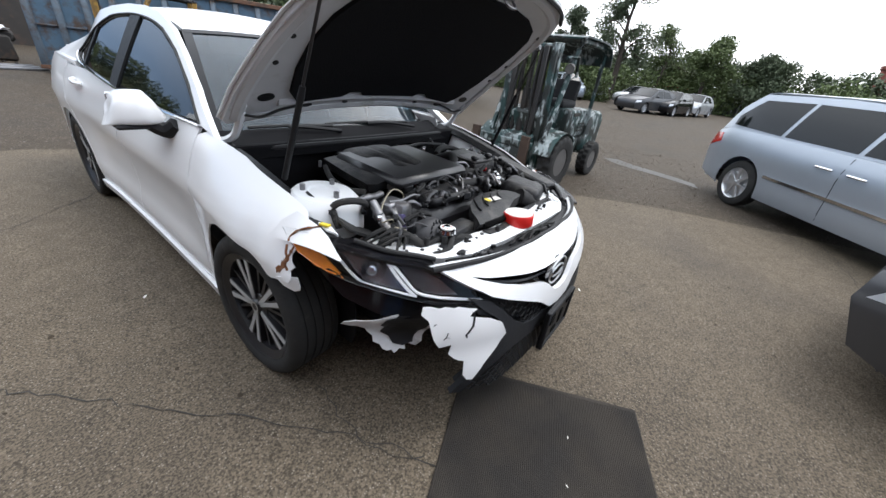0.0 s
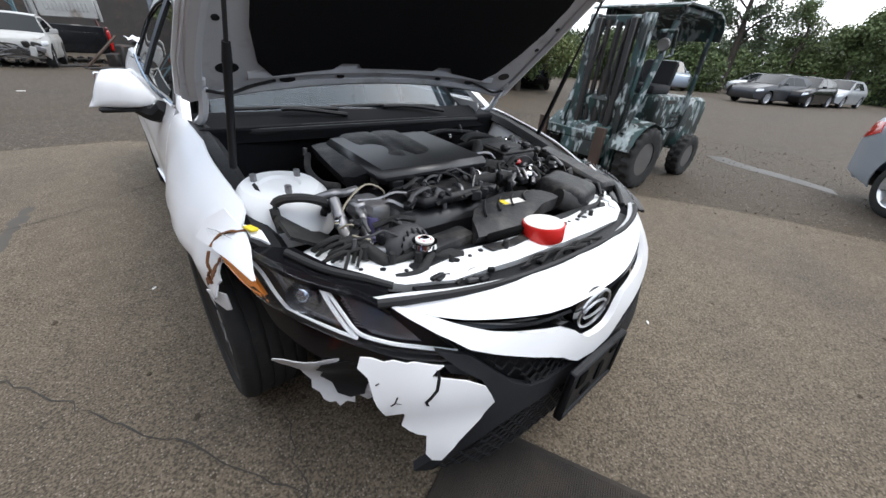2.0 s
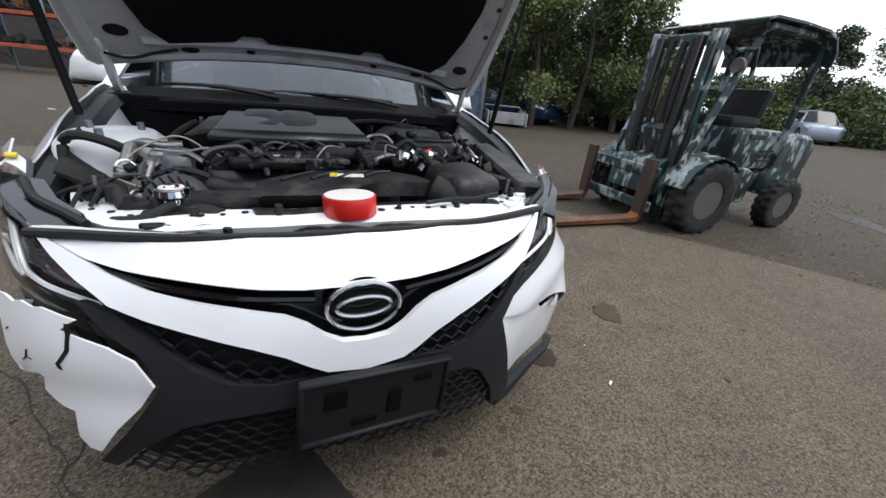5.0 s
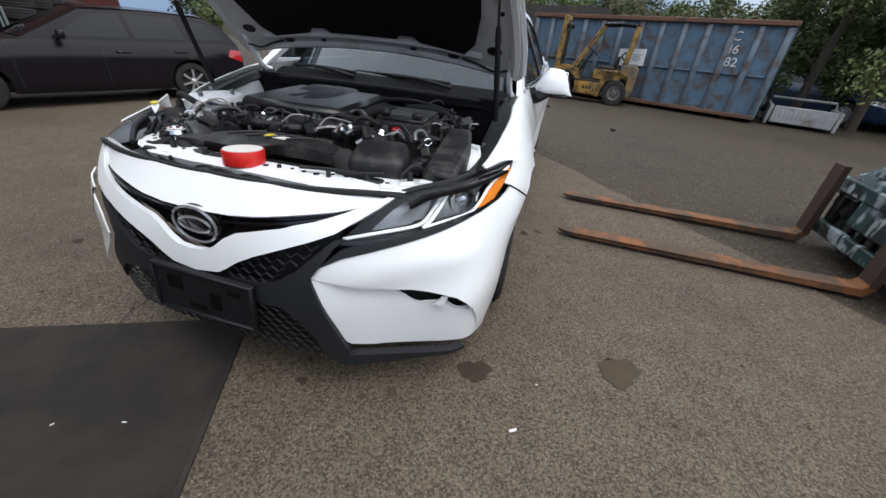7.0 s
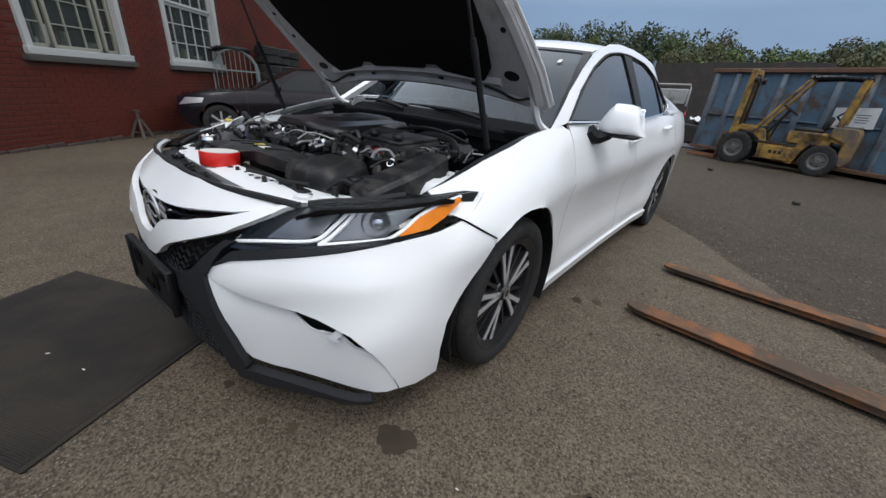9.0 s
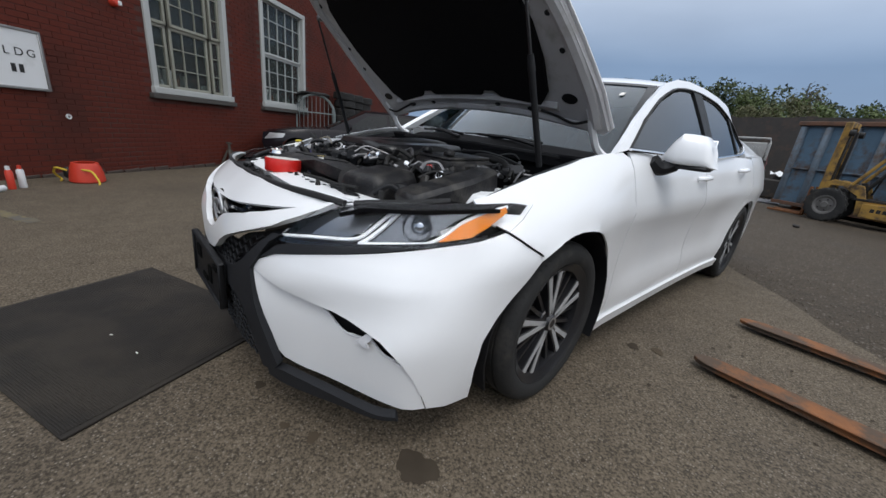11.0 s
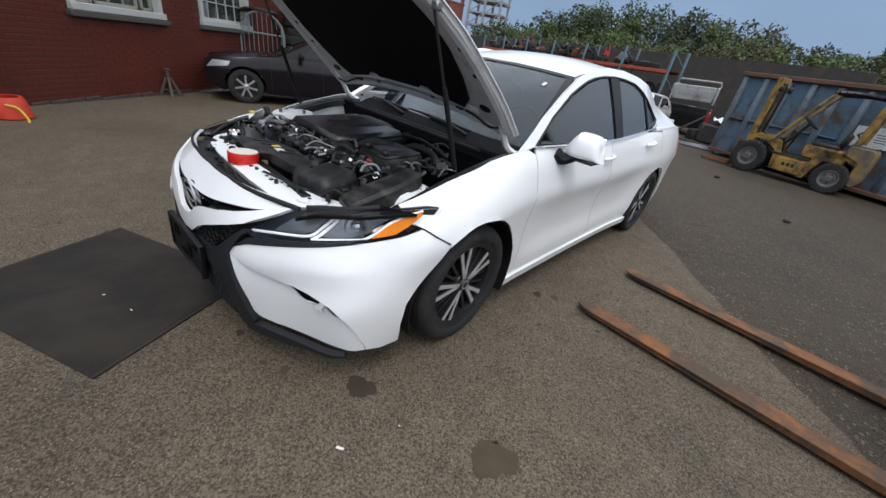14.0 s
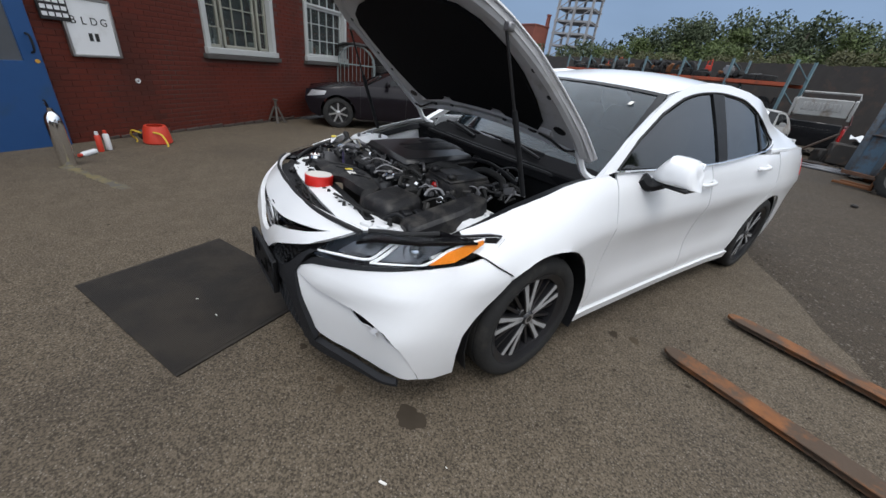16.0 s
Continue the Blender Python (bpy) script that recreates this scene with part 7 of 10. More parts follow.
        Q("inner_mast_rail", bm, GREASE)
        bm = B()
        tube(bm, [(-0.63, s * 0.11, 0.25), (-0.63, s * 0.11, mast_h * 0.55), (-0.63, s * 0.11, mast_h)], 0.028, 10, 1)
        Q("lift_chain", bm, GREASE)
    bm = B()
    cyl(bm, (-0.60, 0, 0.20), (-0.60, 0, mast_h * 0.72), 0.055, seg=16)
    cyl(bm, (-0.60, 0, mast_h * 0.72), (-0.60, 0, mast_h - 0.02), 0.035, seg=16)
    Q("lift_cylinder", bm, GREASE)
    for z, d in ((mast_h, 0.10), (0.22, 0.12), (mast_h * 0.5, 0.06)):
        bm = B()
        box(bm, (-0.56, 0, z), (0.08, 0.66, d), 0.012)
        Q("mast_crossbar", bm, paint)
    # carriage and forks
    for z in (0.16, 0.50):
        bm = B()
        box(bm, (-0.76, 0, z + fork_z), (0.05, 0.98, 0.10), 0.010)
        C("carriage_bar", bm, paint)
    for y in (-0.36, -0.12, 0.12, 0.36):
        bm = B()
        box(bm, (-0.72, y, 0.34 + fork_z), (0.05, 0.07, 0.42), 0.010)
        C("carriage_upright", bm, GREASE)
    for s in (1, -1):
        bm = B()
        side = [(-0.79, 0.62), (-0.79, 0.06), (-0.83, 0.0), (-0.9, 0.0), *[(-0.78 - fork_len - 0.12 * k, 0.006 * k) for k in (0, 0.4, 0.7, 0.88, 0.97, 1)], *[(-0.78 - fork_len - 0.12 * k, 0.030 - 0.006 * k) for k in (1, 0.97, 0.88, 0.7, 0.4, 0)], (-1.2, 0.045), (-0.86, 0.055), (-0.835, 0.09), (-0.835, 0.62)]
        t = B()
        prism(t, [(x, z) for x, z in reversed(side)], 0.12, Matrix(((1, 0, 0, 0), (0, 0, 1, s * 0.41 - 0.06), (0, 1, 0, fork_z), (0, 0, 0, 1))), 0.004)
        for v in t.verts:
            k = max(0.0, (-0.9 - v.co.x - (fork_len - 0.12)) / 0.12)
            v.co.y = s * 0.41 + (v.co.y - s * 0.41) * math.sqrt(max(0.02, 1 - k * k))
        add(bm, t)
        fk = C("fork", bm, fork_mat, None, "rusty steel fork")
        bm = B()
        box(bm, (-0.8125, s * 0.41, 0.345 + fork_z), (0.050, 0.124, 0.56), 0.005)
        C("fork_shank", bm, FORKDARK, fk, "dark upright fork shank")
        bm = B()
        cyl(bm, (-0.9 - fork_len + 0.16, s * 0.41, fork_z + 0.015), (-0.9 - fork_len + 0.16, s * 0.41, fork_z + 0.0265), 0.014, seg=12)
        C("fork_hole", bm, INK_SHADE, fk)
    for s in (1, -1):
        bm = B()
        tube(bm, [(-0.52, s * 0.36, 0.72), (-0.35, s * 0.36, 0.60), (-0.12, s * 0.36, 0.50)], 0.03, 8, 2)
        Q("tilt_cylinder", bm, GREASE)
        bm = B()
        tube(bm, [(-0.62, s * 0.10, mast_h - 0.1), (-0.72, s * 0.14, mast_h * 0.7), (-0.66, s * 0.16, mast_h * 0.4), (-0.70, s * 0.12, 0.35)], 0.013, 6, 5)
        Q("hydraulic_hose", bm, RUBBER)
        bm = B()
        mm = Matrix.Translation((-0.42, s * 0.44, mast_h - 0.20)) @ Matrix.Rotation(radians(-90), 4, "Y")
        lathe(bm, [(0, 0.022), (0.045, 0.024), (0.055, 0.028), (0.062, 0.02), (0.062, 0.0), (0.035, -0.05), (0, -0.05)], mm, 20)
        Q("work_lamp", bm, TRUCKRIM if s < 0 else GREASE)
        if tall_back:
            bm = B()
            tube(bm, [(-0.42, s * 0.36, mast_h - 0.08), (-0.30, s * 0.46, mast_h - 0.06), (-0.24, s * 0.46, mast_h - 0.28), (-0.38, s * 0.42, mast_h - 0.34)], 0.022, 6, 1)
            Q("lamp_bracket", bm, paint)
    return ft


fork_truck("forklift", "camouflage painted forklift with rusty forks on the ground", pose(3.57, 2.02, 0, 0, 0, -3.0), CAMO, 1.70, 1.86, FORKRUST, 1.80, 0.345, 0.265, True)
CAST = mat("rusted_yellow_casting", (0.26, 0.155, 0.045), 0.75, var=0.3, scale=5, dirt=(0.10, 0.085, 0.07), dirt_scale=4, dirt_amt=0.52, bump=0.2, bscale=40)
SEATG = mat("faded_grey_vinyl", (0.16, 0.16, 0.155), 0.7, var=0.2, scale=8)


def old_truck(m):
    """A small open fork lift truck: +x runs from the mast to the counterweight, -y is its near side."""
    t = thing("forklift", "old worn yellow forklift beside the blue container", "forklift", m=m)
    W = 0.92

    def P(name, bm, material, parent=None, label=""):
        return part(name, bm, material, parent or t, label)
    for x, r, w in ((0.0, 0.30, 0.20), (1.40, 0.265, 0.17)):
        for y in (0.02, W - 0.02):
            tm = Matrix.Translation((x, y, r))
            wheel = P("wheel", add(B(), truck_tyre(r, w, 18), tm), RUBBER)
            bm, sgn = B(), (-1 if y < 0.4 else 1)
            lathe(bm, [(0, w * 0.50), (r * 0.16, w * 0.50), (r * 0.2, w * 0.34), (r * 0.42, w * 0.28), (r * 0.5, w * 0.44), (r * 0.58, w * 0.46), (r * 0.58, w * 0.2)], tm @ Matrix.Rotation(radians(-90 * sgn), 4, "X"), 20)
            P("rim", bm, TRUCKRIM, wheel)
            for k in range(5):
                a = k * math.tau / 5
                bm = B()
                cyl(bm, (x + r * 0.32 * math.cos(a), y + sgn * w * 0.28, r + r * 0.32 * math.sin(a)), (x + r * 0.32 * math.cos(a), y + sgn * w * 0.42, r + r * 0.32 * math.sin(a)), 0.014, seg=6)
                P("wheel_nut", bm, GREASE, wheel)
    side = lambda y: Matrix(((1, 0, 0, 0), (0, 0, 1, y), (0, 1, 0, 0), (0, 0, 0, 1)))
    # mast
    mast = P("mast_crossbar", (lambda b: (box(b, (-0.16, W / 2, 1.70), (0.10, 0.62, 0.10), 0.01), b)[1])(B()), YELLOW)
    for y in (0.16, W - 0.16):
        for dx, w, z1, m_ in ((-0.16, 0.11, 1.74, YELLOW), (-0.10, 0.05, 1.60, GREASE)):
            bm = B()
            box(bm, (dx, y + (0.05 if m_ is GREASE and y < 0.4 else -0.05 if m_ is GREASE else 0), (z1 + 0.10) / 2), (w, 0.06, z1 - 0.10), 0.008)
            P("mast_rail", bm, m_)
    for y, r, z1 in ((W / 2, 0.035, 1.25), (W / 2 - 0.11, 0.012, 1.66), (W / 2 + 0.11, 0.012, 1.66), (W / 2 + 0.03, 0.022, 1.62)):
        bm = B()
        cyl(bm, (-0.14, y, 0.15), (-0.14, y, z1), r, seg=12)
        P("lift_cylinder" if r > 0.02 else "lift_chain", bm, GREASE)
    for z in (0.32, 0.98):
        bm = B()
        box(bm, (-0.17, W / 2, z), (0.05, 0.60, 0.09), 0.008)
        P("mast_tie", bm, CAST)
    for z in (0.18, 0.50):
        bm = B()
        box(bm, (-0.27, W / 2, z), (0.05, 0.86, 0.08), 0.01)
        P("fork_carriage", bm, GREASE)
    for y in (0.22, W - 0.22):
        bm = B()
        box(bm, (-0.32, y, 0.30), (0.05, 0.10, 0.56), 0.008)
        box(bm, (-0.60, y, 0.045), (0.60, 0.10, 0.04), 0.008)
        P("fork", bm, RUST)
    # chassis with its raised front, low step and rear wheel arch
    for y in (0.10, W - 0.16):
        bm = B()
        prism(bm, [(-0.12, 0.40), (-0.05, 0.66), (0.12, 0.66), (0.36, 0.52), (0.42, 0.18), (1.02, 0.14), (1.10, 0.40), (1.20, 0.56), (1.40, 0.62), (1.62, 0.56), (1.62, 0.70), (1.05, 0.70), (0.98, 0.46), (0.50, 0.46), (0.40, 0.70), (-0.02, 0.76), (-0.14, 0.70)][::-1], 0.06, side(y), 0.006)
        P("frame_side", bm, YELLOW)
    bm = B()
    box(bm, (0.72, 0.05, 0.30), (0.46, 0.12, 0.24), 0.012)
    step = P("step_box", bm, YELLOW)
    for k in range(3):
        bm = B()
        box(bm, (0.64 + 0.08 * k, -0.012, 0.32), (0.055, 0.004, 0.06), 0.0)
        P("print_bar", bm, GREASE, step)
    bm = B()
    box(bm, (0.66, W / 2, 0.47), (0.66, 0.74, 0.04), 0.006)
    P("floor_plate", bm, GREASE)
    bm = B()
    box(bm, (0.30, W / 2, 0.60), (0.16, 0.66, 0.28), 0.02, (0, -18, 0))
    P("cowl", bm, GREASE)
    bm = B()
    box(bm, (1.12, W / 2, 0.62), (0.66, 0.72, 0.22), 0.02)
    hood_ = P("engine_cover", bm, YELLOW)
    bm = B()
    box(bm, (1.06, W / 2, 0.76), (0.44, 0.46, 0.08), 0.03)
    box(bm, (1.27, W / 2, 0.90), (0.08, 0.44, 0.24), 0.03, (0, 8, 0))
    P("seat", bm, GREASE, None, "torn black seat")
    bm = B()
    prism(bm, [(1.62, 0.36), (1.64, 0.22), (1.74, 0.20), (1.80, 0.30), (1.80, 0.78), (1.74, 0.86), (1.40, 0.86), (1.40, 0.68), (1.62, 0.60)], W - 0.06, side(0.03), 0.025)
    P("counterweight", bm, CAST)
    bm = B()
    box(bm, (1.57, W / 2, 0.875), (0.36, 0.76, 0.03), 0.012)
    P("rear_cover", bm, SEATG, None, "faded grey cover on the counterweight")
    # steering column and wheel
    bm = B()
    cyl(bm, (0.36, 0.42, 0.55), (0.62, 0.42, 1.06), 0.03, seg=10)
    P("steering_column", bm, GREASE)
    bm = B()
    mm = Matrix.Translation((0.63, 0.42, 1.08)) @ Matrix.Rotation(radians(32), 4, "Y")
    tube(bm, [mm @ Vector((0.16 * math.cos(a), 0.16 * math.sin(a), 0)) for a in np.linspace(0, math.tau, 25)], 0.014, 6, 1)
    for a in (0.3, 2.4, 4.5):
        tube(bm, [mm @ Vector((0, 0, 0)), mm @ Vector((0.16 * math.cos(a), 0.16 * math.sin(a), 0))], 0.010, 5, 1)
    P("steering_wheel", bm, BLACKP)
    for k in range(3):
        bm = B()
        tube(bm, [(0.46, 0.58 + 0.05 * k, 0.55), (0.50, 0.58 + 0.05 * k, 0.80), (0.50, 0.59 + 0.05 * k, 0.86)], 0.009, 5, 1)
        P("lever", bm, BLACKP)
    # overhead guard
    for y in (0.10, W - 0.10):
        bm = B()
        tube(bm, [(0.20, y, 0.64), (0.48, y, 1.12), (0.78, y, 1.60)], 0.028, 8, 1)
        P("guard_front_leg", bm, YELLOW)
        bm = B()
        box(bm, (1.50, y, 1.24), (0.10, 0.06, 0.76), 0.012, (0, 5, 0))
        P("guard_rear_post", bm, YELLOW)
        bm = B()
        tube(bm, [(0.74, y, 1.60), (1.20, y, 1.63), (1.58, y, 1.61)], 0.026, 8, 3)
        P("guard_rail", bm, BLACKP)
    for x in np.linspace(0.80, 1.52, 8):
        bm = B()
        box(bm, (x, W / 2, 1.635), (0.03, 0.78, 0.03), 0.006)
        P("guard_bar", bm, BLACKP)
    bm = B()
    grid(bm, [[(x, y, 1.655 + 0.012 * math.sin(7 * x + 5 * y) - (0.03 if y < 0.1 or y > 0.8 else 0)) for y in np.linspace(0.06, W - 0.06, 7)] for x in np.linspace(0.76, 1.56, 9)], 0.008)
    P("guard_cover", bm, BLACKP, None, "torn black sheet over the guard")
    for y in (0.06, W - 0.06):
        bm = B()
        cyl(bm, (-0.02, y, 1.56), (-0.10, y, 1.56), 0.055, seg=14)
        P("work_lamp", bm, GREASE)
    return t


old_truck(pose(1.10, 11.25, 0, 0, 0, -11) @ Matrix.Diagonal((1.10, 0.80, 1.19, 1)))

# ---------------------------------------------------------------- blue roll-off container
c_dir = Vector((5.95, -2.75, 0)).normalized()
cont = thing("container", "weathered blue steel roll-off container with rust streaks", "container",
             m=Matrix.Translation((0.02, 13.3, 0)) @ Matrix.Rotation(math.atan2(c_dir.y, c_dir.x), 4, "Z"))
CL, CH, CD, CZ = 6.55, 2.08, 2.4, 0.10
bm = B()
box(bm, (CL / 2, 0.03, CZ + CH / 2), (CL, 0.04, CH), 0.004)
part("side_wall", bm, BLUEC, cont)
for x in (0.02, CL - 0.02):
    bm = B()
    box(bm, (x, CD / 2, CZ + CH / 2), (0.05, CD, CH), 0.004)
    part("end_wall", bm, BLUEC, cont)
bm = B()
box(bm, (CL / 2, CD, CZ + CH / 2), (CL, 0.05, CH), 0.004)
part("far_wall", bm, BLUEC, cont)
bm = B()
box(bm, (CL / 2, CD / 2, CZ + 0.03), (CL, CD, 0.06), 0.004)
part("floor_plate", bm, JUNK, cont)
for x in np.linspace(0.08, CL - 0.08, 13):
    bm = B()
    prism(bm, [(-0.075, 0), (0.075, 0), (0.05, -0.085), (-0.05, -0.085)], CH - 0.16, Matrix.Translation((x, 0.01, CZ + 0.06)), 0.006)
    part("wall_rib", bm, BLUER, cont)
for i, x in enumerate(np.linspace(0.08, CL - 0.08, 13)[:-1]):
    bm = B()
    box(bm, (x + 0.26, -0.02, CZ + 0.95), (0.38, 0.07, 0.035), 0.008)
    part("step_ledge", bm, BLUEC, cont)
bm = B()
box(bm, (CL / 2, -0.02, CZ + CH - 0.02), (CL + 0.08, 0.16, 0.10), 0.012)
part("top_rail", bm, RUSTTOP, cont, "rusted top rail")
bm = B()
box(bm, (CL / 2, -0.03, CZ + 0.04), (CL, 0.12, 0.09), 0.01)
part("bottom_rail", bm, RUSTTOP, cont)
for x in (0.5, CL - 0.6):
    bm = B()
    cyl(bm, (x, 0.1, 0.10), (x, 0.45, 0.10), 0.10, seg=20)
    part("roller", bm, RUST, cont)
bm = B()
box(bm, (3.25, -0.095, CZ + 1.12), (0.72, 0.012, 0.42), 0.002, (0, -3, 0))
plate = part("sign_plate", bm, SIGNW, cont, "white sign plate with a dark blue diamond")
FACE = Matrix.Rotation(radians(90), 4, "X")
for k, s in ((0, 0.075), (1, 0.042)):
    bm = B()
    box(bm, (3.07, -0.1025 - 0.002 * k, CZ + 1.125), (s * 2.2, 0.003, s * 2.2), 0.0, (0, 45, 0))
    part("logo_shape", bm, BLUECAR if k == 0 else SIGNW, plate)
for k in range(4):
    bm = B()
    box(bm, (3.38, -0.1025, CZ + 1.19 - 0.05 * k), (0.24 - 0.05 * (k % 2), 0.003, 0.014), 0.0)
    part("print_bar", bm, BLUECAR, plate)
for w, z in (("C", 1.76), ("46", 1.48), ("182", 1.20)):
    text("container_lettering", w, 0.28, SIGNW, cont, Matrix.Translation((5.52, -0.022, CZ + z)) @ FACE, 0.002)

# ---------------------------------------------------------------- parked cars
def road_wheel(parent, r, w, face, hub, spokes=10):
    wh = new("wheel")
    wh.parent = parent
    q = Matrix.Rotation(radians(90), 4, "Y")
    bm = B()
    lathe(bm, [(r * 0.68, -w * 0.45), (r * 0.85, -w * 0.5), (r * 0.97, -w * 0.42), (r, -w * 0.3), (r, w * 0.3), (r * 0.97, w * 0.42), (r * 0.85, w * 0.5), (r * 0.68, w * 0.46)], q, 36, True)
    part("tyre", bm, RUBBER, wh)
    bm = B()
    lathe(bm, [(r * 0.68, w * 0.46), (r * 0.64, w * 0.40), (r * 0.60, w * 0.2), (0, w * 0.15)], q, 32)
    rim = part("rim", bm, hub, wh)
    for k in range(spokes):
        bm = B()
        a = k * math.tau / spokes
        prism(bm, [(r * 0.08, -r * 0.05), (r * 0.64, -r * 0.06), (r * 0.64, r * 0.06), (r * 0.08, r * 0.05)], 0.02, Matrix.Rotation(a, 4, "X") @ Matrix(((0, 0, 1, w * 0.33), (0, 1, 0, 0), (1, 0, 0, 0), (0, 0, 0, 1))))
        part("spoke", bm, face, rim)
    bm = B()
    lathe(bm, [(0, w * 0.45), (r * 0.12, w * 0.44), (r * 0.18, w * 0.36)], q, 20)
    part("hub_cap", bm, face, rim)
    return wh


def parked_car(name, label, m, paint, L, W, H, fa, wb, r, belt, zn, zc, g, deck, windows, bumper=None, wagon=False, face=SILVERF, hub=RIMBLK, cat="car", spokes=10, group="", handles=(), strip=None, glass=None):
    """A parked car, nose at y = 0 and tail at y = L, built of side skins, a centre skin and a cabin."""
    glass = glass or DGLASS
    car = thing(name, label, cat, group, m)
    yb0, yt0, yt1, yb1 = g
    ra = fa + wb

    def ztop(y):
        return soft(y, [0, 0.15, yb0, yb0 + 0.4, yb1 - 0.2, yb1, L], [zn - 0.03, zn, zc, belt, belt + 0.03, deck + 0.01, deck - 0.03])

    def side(y, z):
        e = 0.20 * max(0, 1 - y / 0.75) ** 2 + 0.16 * max(0, 1 - (L - y) / 0.7) ** 2
        s = (z - 0.2) / max(0.3, ztop(y) - 0.2)
        return (W / 2 * (1 - e) - soft(s, [0, 0.15, 0.5, 0.68, 0.85, 1.0], [0.06, 0.025, 0.012, 0.0, 0.025, 0.08]), y, z)

    ar = r + 0.055
    poly = [(0.10, 0.30), (fa - ar - 0.03, 0.22)] + arc(fa, r, ar, 195, -15, 14) + [(fa + ar + 0.05, 0.22), (ra - ar - 0.05, 0.22)] + arc(ra, r, ar, 195, -15, 14) + [(ra + ar + 0.03, 0.25), (L - 0.06, 0.33), (L - 0.01, 0.6)]
    ys = np.linspace(L - 0.03, 0.03, 16)
    poly += [(float(y), ztop(float(y))) for y in ys] + [(0.0, 0.55)]
    for s in (1, -1):
        bm = patch(poly, side, 0.10, 0.01)
        part("body_side", bm if s > 0 else flip(bm), paint, car)

    def across(y, z, bend, n=9):
        hw = side(min(max(y, 0.02), L - 0.02), min(z, ztop(min(max(y, 0.0), L))))[0] - 0.002
        return [(hw * t, y + bend * t * t, z - 0.03 * t * t * (1 if z > 0.7 else 0)) for t in np.linspace(-1, 1, n)]

    nose_p = [(0.10, 0.24, 0.16), (0.02, 0.34, 0.14), (0.0, 0.5, 0.13), (0.02, zn - 0.10, 0.14), (0.07, zn - 0.02, 0.14), (0.16, zn + 0.01, 0.12), (yb0 * 0.5, (zn + zc) / 2 + 0.03, 0.05), (yb0 + 0.05, zc + 0.02, 0.05)]
    part("front_skin", grid(B(), [across(*p) for p in nose_p], 0.012), paint, car)
    if wagon:
        tail_p = [(yb1 - 0.03, deck + 0.02, -0.06), (L - 0.05, deck - 0.10, -0.10), (L - 0.01, 0.7, -0.10), (L, 0.5, -0.10), (L - 0.02, 0.36, -0.10), (L - 0.10, 0.26, -0.10)]
    else:
        tail_p = [(yb1 - 0.08, deck + 0.03, -0.02), ((yb1 + L) / 2, deck + 0.03, -0.03), (L - 0.12, deck + 0.01, -0.10), (L - 0.03, deck - 0.08, -0.12), (L, 0.6, -0.12), (L, 0.42, -0.12), (L - 0.08, 0.26, -0.12)]
    part("tail_skin", grid(B(), [across(*p) for p in tail_p], 0.012), paint, car)
    bm = B()
    box(bm, (0, L / 2, 0.30), (W - 0.42, L - 0.5, 0.16), 0.02)
    box(bm, (0, L / 2, 0.6), (W - 0.24, max(0.4, wb - 2 * ar - 0.1), 0.5), 0.02)
    part("underbody", bm, BLACKP, car)

    def cab(y, z):
        b = ztop(y)
        return (side(y, b - 0.002)[0] - 0.005 - 0.30 * (z - b) - 0.22 * max(0, z - b) ** 2, y, z)

    outline = [(yb0 - 0.04, ztop(yb0)), (yb0 + 0.5, ztop(yb0 + 0.5) - 0.0), (yb1 - 0.25, ztop(yb1 - 0.25)), (yb1 + 0.02, ztop(yb1)), ((yb1 + yt1) / 2 + 0.05, (deck + H) / 2 + 0.04), (yt1, H - 0.05), ((yt0 + yt1) / 2, H - 0.015), (yt0, H - 0.06), ((yt0 + yb0) / 2, (H + zc) / 2 - 0.02)]
    for s in (1, -1):
        bm = patch(outline, cab, 0.12, 0.02, out=(1, 0, 0.3))
        part("cabin_side", bm if s > 0 else flip(bm), paint, car)
        for w in windows:
            bm = patch(w, cab, 0.15, 0.006, off=0.005, out=(1, 0, 0.3))
            part("side_window", bm if s > 0 else flip(bm), glass, car)

    def roof_row(y, z, k=0.0):
        yy = min(max(y, yb0), yb1)
        hw = cab(yy, z)[0] - 0.004
        return [(hw * t, y + k * t * t, z + 0.035 * (1 - t * t)) for t in np.linspace(-1, 1, 9)]

    part("windshield", grid(B(), [roof_row(yb0 + (yt0 - yb0) * t, zc + (H - 0.06 - zc) * t, 0.12 * (1 - t)) for t in (0, 0.33, 0.66, 1)], 0.008), glass, car)
    part("roof", grid(B(), [roof_row(yt0, H - 0.06), roof_row(yt0 + 0.15, H - 0.04), roof_row((yt0 + yt1) / 2, H - 0.02), roof_row(yt1 - 0.15, H - 0.035), roof_row(yt1, H - 0.05)], 0.02), paint, car)
    part("rear_window", grid(B(), [roof_row(yt1 + (yb1 - yt1) * t, H - 0.05 + (deck + 0.01 - H + 0.05) * t, -0.06 * t) for t in (0, 0.33, 0.66, 1)], 0.008), glass, car)
    for s in (1, -1):
        for nm, pl, mt in (("headlamp", [(0.05, zn - 0.16), (0.42, zn - 0.10), (0.46, zn - 0.02), (0.16, zn - 0.03)], LENS), ("tail_lamp", [(L - 0.34, deck - 0.12 if not wagon else deck - 0.16), (L - 0.04, deck - 0.22 if not wagon else deck - 0.26), (L - 0.03, deck - 0.06), (L - 0.26, deck - 0.04)], REDLENS)):
            bm = patch(pl, side, 0.15, 0.012, off=0.006)
            part(nm, bm if s > 0 else flip(bm), SILVERF if nm == "headlamp" else mt, car)
        bm = B()
        box(bm, (s * (W / 2 + 0.07), yb0 + 0.42, ztop(yb0 + 0.4) + 0.08), (0.17, 0.09, 0.12), 0.03, seg=2)
